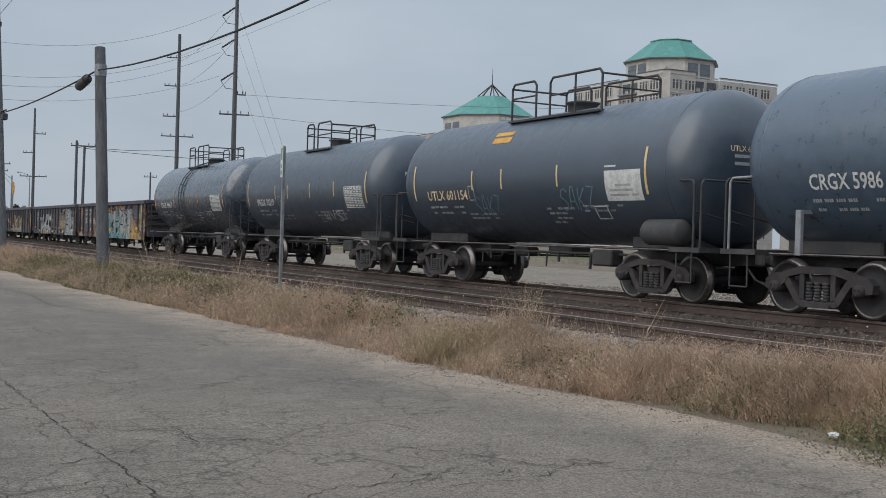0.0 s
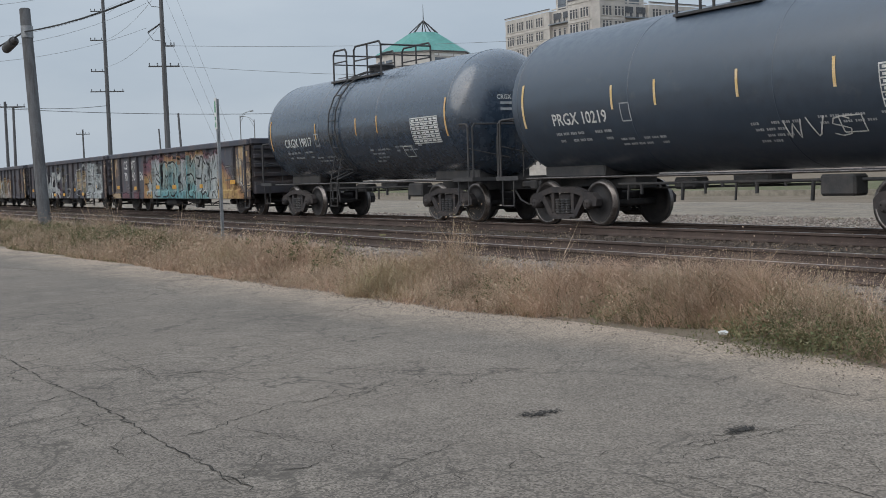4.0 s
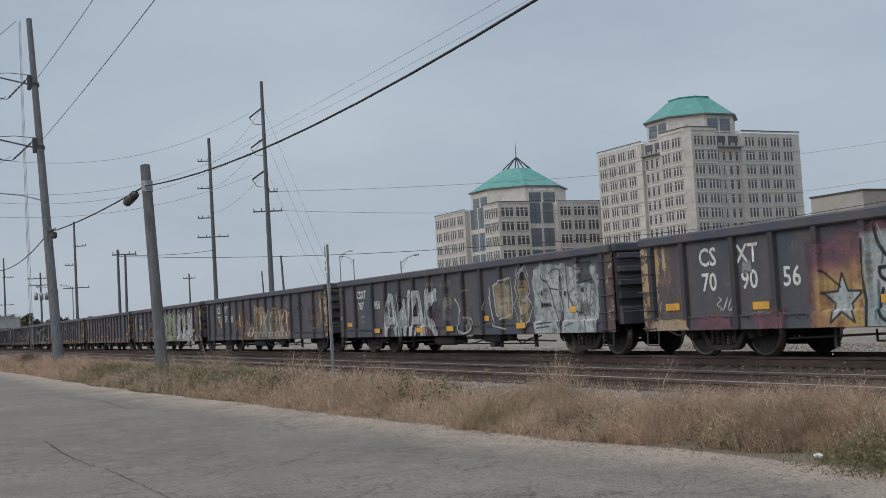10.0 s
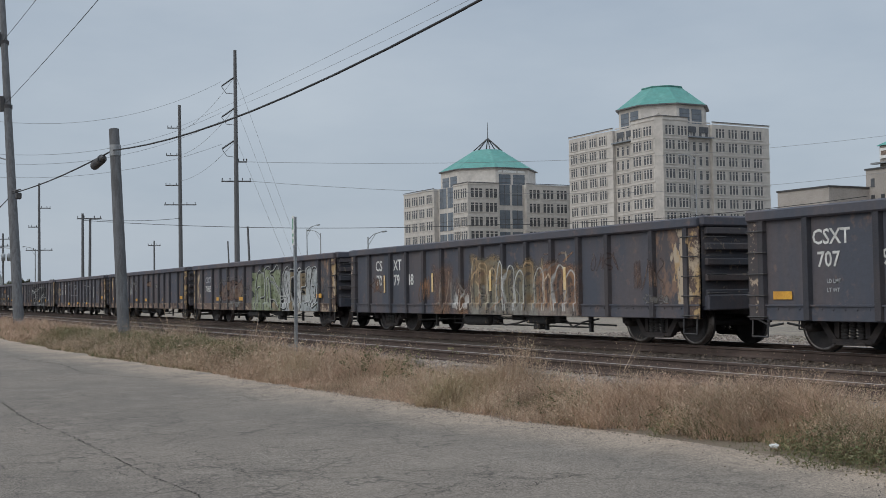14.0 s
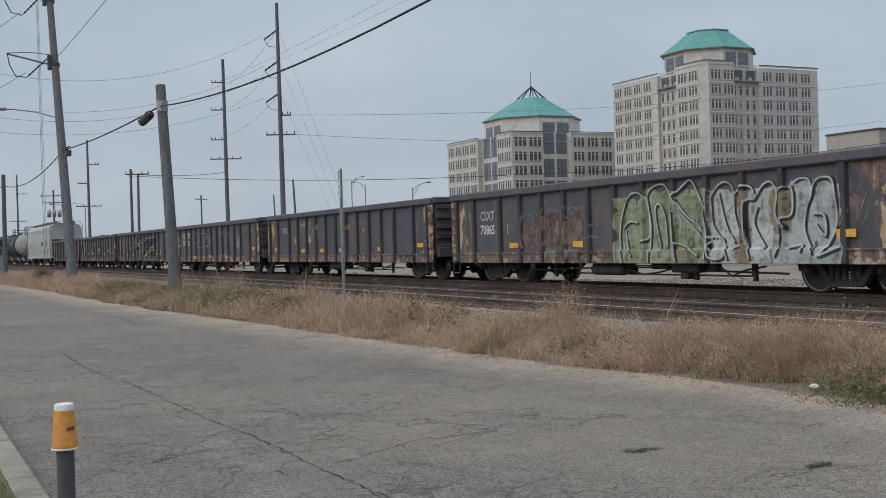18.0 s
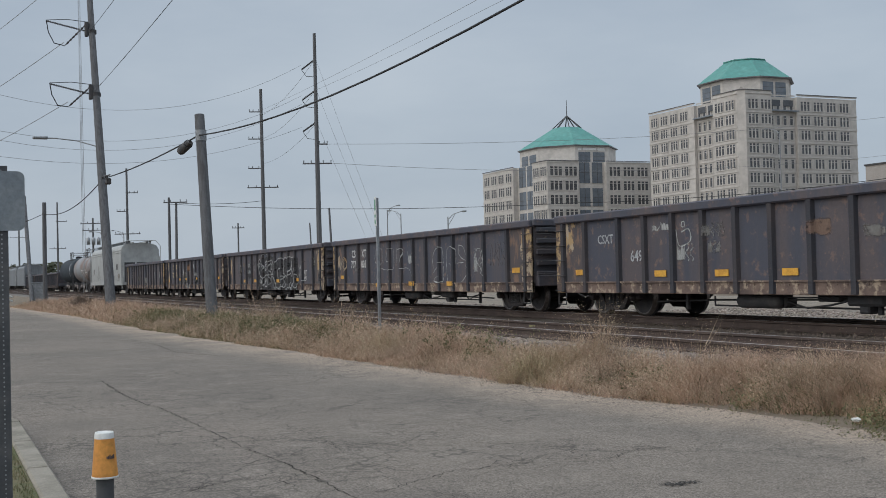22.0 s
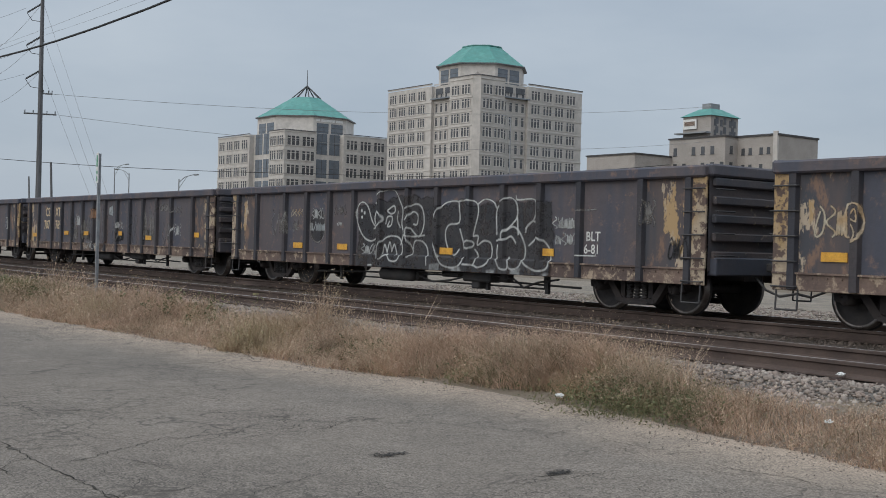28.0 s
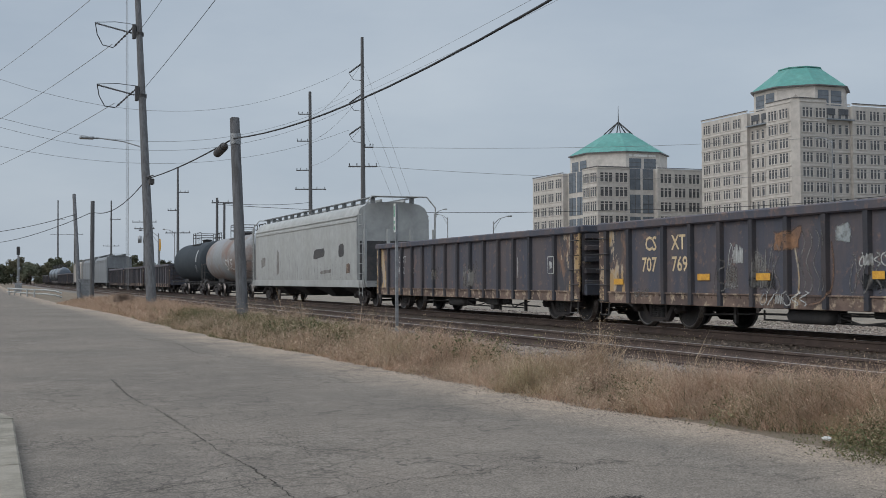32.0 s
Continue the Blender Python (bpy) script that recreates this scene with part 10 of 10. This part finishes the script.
    base = np.stack([rng.uniform(-15.0, -2, n), 0.42 - np.abs(rng.normal(0, 0.8, n)), np.full(n, ROAD_Z + 0.095)], 1)
    v, t = blades(base, rng.uniform(0.02, 0.07, n), rng.uniform(0.004, 0.009, n), rng.uniform(0.2, 0.9, n), rng)
    g = new("turf_blades", fast_mesh("turf_blades", v, t, MAT["green"]))
    tagged(g, "short worn turf behind the kerb", "grass", kind="stuff")


def build_stones():
    rng = np.random.default_rng(11)
    ico = bmesh.new()
    bmesh.ops.create_icosphere(ico, subdivisions=1, radius=1.0)
    iv = np.array([v.co[:] for v in ico.verts])
    it = np.array([[v.index for v in f.verts] for f in ico.faces])
    ico.free()
    V, T, o = [], [], 0
    dark_v, dark_t, dark_o = [], [], 0
    spans = [(-22, 3, 9.45, 10.5, 15000, 0.026), (-30, -22, 9.5, 10.5, 2500, 0.034), (-60, -26, 9.6, 10.5, 3000, 0.05), (-22, 4, 10.65, 12.0, 5200, 0.032), (-24, 4, 12.1, 15.2, 5200, 0.034), (-26, 4, 15.4, 16.7, 1600, 0.04), (-30, 6, 16.9, 20.0, 5000, 0.045), (-34, 6, 20.0, 23.5, 14000, 0.04), (-34, 6, 23.5, 27.0, 5000, 0.045), (-70, -34, 18.5, 24.0, 6000, 0.06)]
    for x0, x1, y0, y1, n, r in spans:
        x, y = rng.uniform(x0, x1, n), rng.uniform(y0, y1, n)
        if y0 < 10:
            keep = (y > 9.75 + 0.3 * np.array([wob(float(a), 0.9, 17.0) for a in x])) | (rng.random(n) < 0.25)
            x, y = x[keep], y[keep]
        prof_y = [9.4, 9.62, 10.05, 13.7, 17.75, 18.7, 20.2, 21, 30]
        prof_z = [-0.4, -0.36, -0.215, -0.205, -0.215, -0.4, -0.43, -0.44, -0.44]
        z = np.interp(y, prof_y, prof_z)
        n = len(x)
        size = r * rng.uniform(0.5, 1.5, n)
        sh = iv[None] * rng.uniform(0.62, 1.25, (n, len(iv), 1)) * size[:, None, None] * rng.uniform(0.6, 1.25, (n, 1, 3))
        a = rng.uniform(0, 6.283, n)
        c, s = np.cos(a)[:, None], np.sin(a)[:, None]
        v = np.stack([sh[..., 0] * c - sh[..., 1] * s + x[:, None], sh[..., 0] * s + sh[..., 1] * c + y[:, None], sh[..., 2] * 0.8 + z[:, None] + size[:, None] * 0.25], -1)
        if 10.6 < y0 < 16:
            dark_v.append(v.reshape(-1, 3))
            dark_t.append((it[None] + (np.arange(n) * len(iv))[:, None, None] + dark_o).reshape(-1, 3))
            dark_o += n * len(iv)
            continue
        V.append(v.reshape(-1, 3))
        T.append((it[None] + (np.arange(n) * len(iv))[:, None, None] + o).reshape(-1, 3))
        o += n * len(iv)
    g = new("track_stones", fast_mesh("track_stones", np.concatenate(dark_v), np.concatenate(dark_t), MAT["grime"]))
    tagged(g, "oily brown stones between the rails", "stones", kind="stuff")
    n = 4500
    x = -24 * rng.random(n) ** 1.3 + 3
    y = np.array([road_edge(float(q)) for q in x]) - np.abs(rng.normal(0, 0.5, n)) + 0.25
    size = rng.uniform(0.003, 0.011, n)
    z = np.maximum(np.array([ground_z(float(p), float(q)) for p, q in zip(x, y)]), ROAD_Z)
    sh = iv[None] * rng.uniform(0.6, 1.25, (n, len(iv), 1)) * size[:, None, None]
    v = sh + np.stack([x, y, z + size * 0.4], 1)[:, None]
    V.append(v.reshape(-1, 3))
    T.append((it[None] + (np.arange(n) * len(iv))[:, None, None] + o).reshape(-1, 3))
    o += n * len(iv)
    g = new("ballast_stones", fast_mesh("ballast_stones", np.concatenate(V), np.concatenate(T), MAT["pebble"]))
    tagged(g, "loose grey and brown crushed ballast stones", "stones", kind="stuff")


build_verge()
build_stones()


# ---- litter ----
def crumpled(name, x, y, z, size, mat, label, seed):
    bm = bmesh.new()
    bmesh.ops.create_icosphere(bm, subdivisions=3, radius=size)
    for v in bm.verts:
        n = noise.noise(v.co * (2.2 / size) + Vector((seed, 0, 0)))
        v.co *= 0.75 + 0.55 * n
        v.co.z *= 0.5
    me = bpy.data.meshes.new(name)
    bm.to_mesh(me)
    bm.free()
    me.materials.append(MAT[mat])
    ob = new(name, me)
    ob.location = (x, y, z)
    return tagged(ob, label, "litter", "litter in the verge")


crumpled("crumpled_paper", -8.72, 8.42, -0.485, 0.055, "sign_white", "crumpled white paper lying in dry grass", 1)
crumpled("crumpled_paper", -5.7, 8.85, -0.38, 0.045, "sign_white", "small white scrap lying in dry grass", 4)
crumpled("crumpled_paper", -6.62, 10.44, -0.13, 0.05, "sign_white", "small white scrap beside the rail", 7)
crumpled("crumpled_paper", -4.6, 10.42, -0.13, 0.04, "sign_white", "small white scrap beside the rail", 9)
crumpled("pale_stone", -4.55, 9.3, -0.32, 0.2, "concrete", "pale flat stone at the ballast edge", 12)

# a strip of grass and a low kerb behind the lot
solid("far_kerb", Shape().box(-300, 100, 45.5, 45.8, -0.5, -0.12), MAT["concrete"], "pale concrete kerb behind the lot", "kerb", kind="structure")
solid("far_grass", Shape().box(-400, 150, 45.81, 75, -0.5, -0.14), MAT["turf"], "grass strip behind the lot", "grass", kind="structure")


# ---- motion ----
def motions():
    rows = [0, 8, 16, 24, 32]
    for car, u in TRAIN:
        walk(car, [(t, pose(u + SPEED * t, FAR_TRACK, 0)) for t in rows])
    spun = {}
    for ws, side in WHEELS:
        if side not in spun:
            turn = math.degrees(SPEED / 0.457)
            walk(ws, [(k / 10, Matrix.Translation((side * 0.889, 0, 0.457)) @ Matrix.Rotation(radians(turn * k / 10), 4, "Y")) for k in range(321)])
            spun[side] = ws.animation_data
        else:
            ws.rotation_mode = "QUATERNION"
            ws.animation_data_create()
            ws.animation_data.action = spun[side].action
            ws.animation_data.action_slot = spun[side].action_slot


motions()
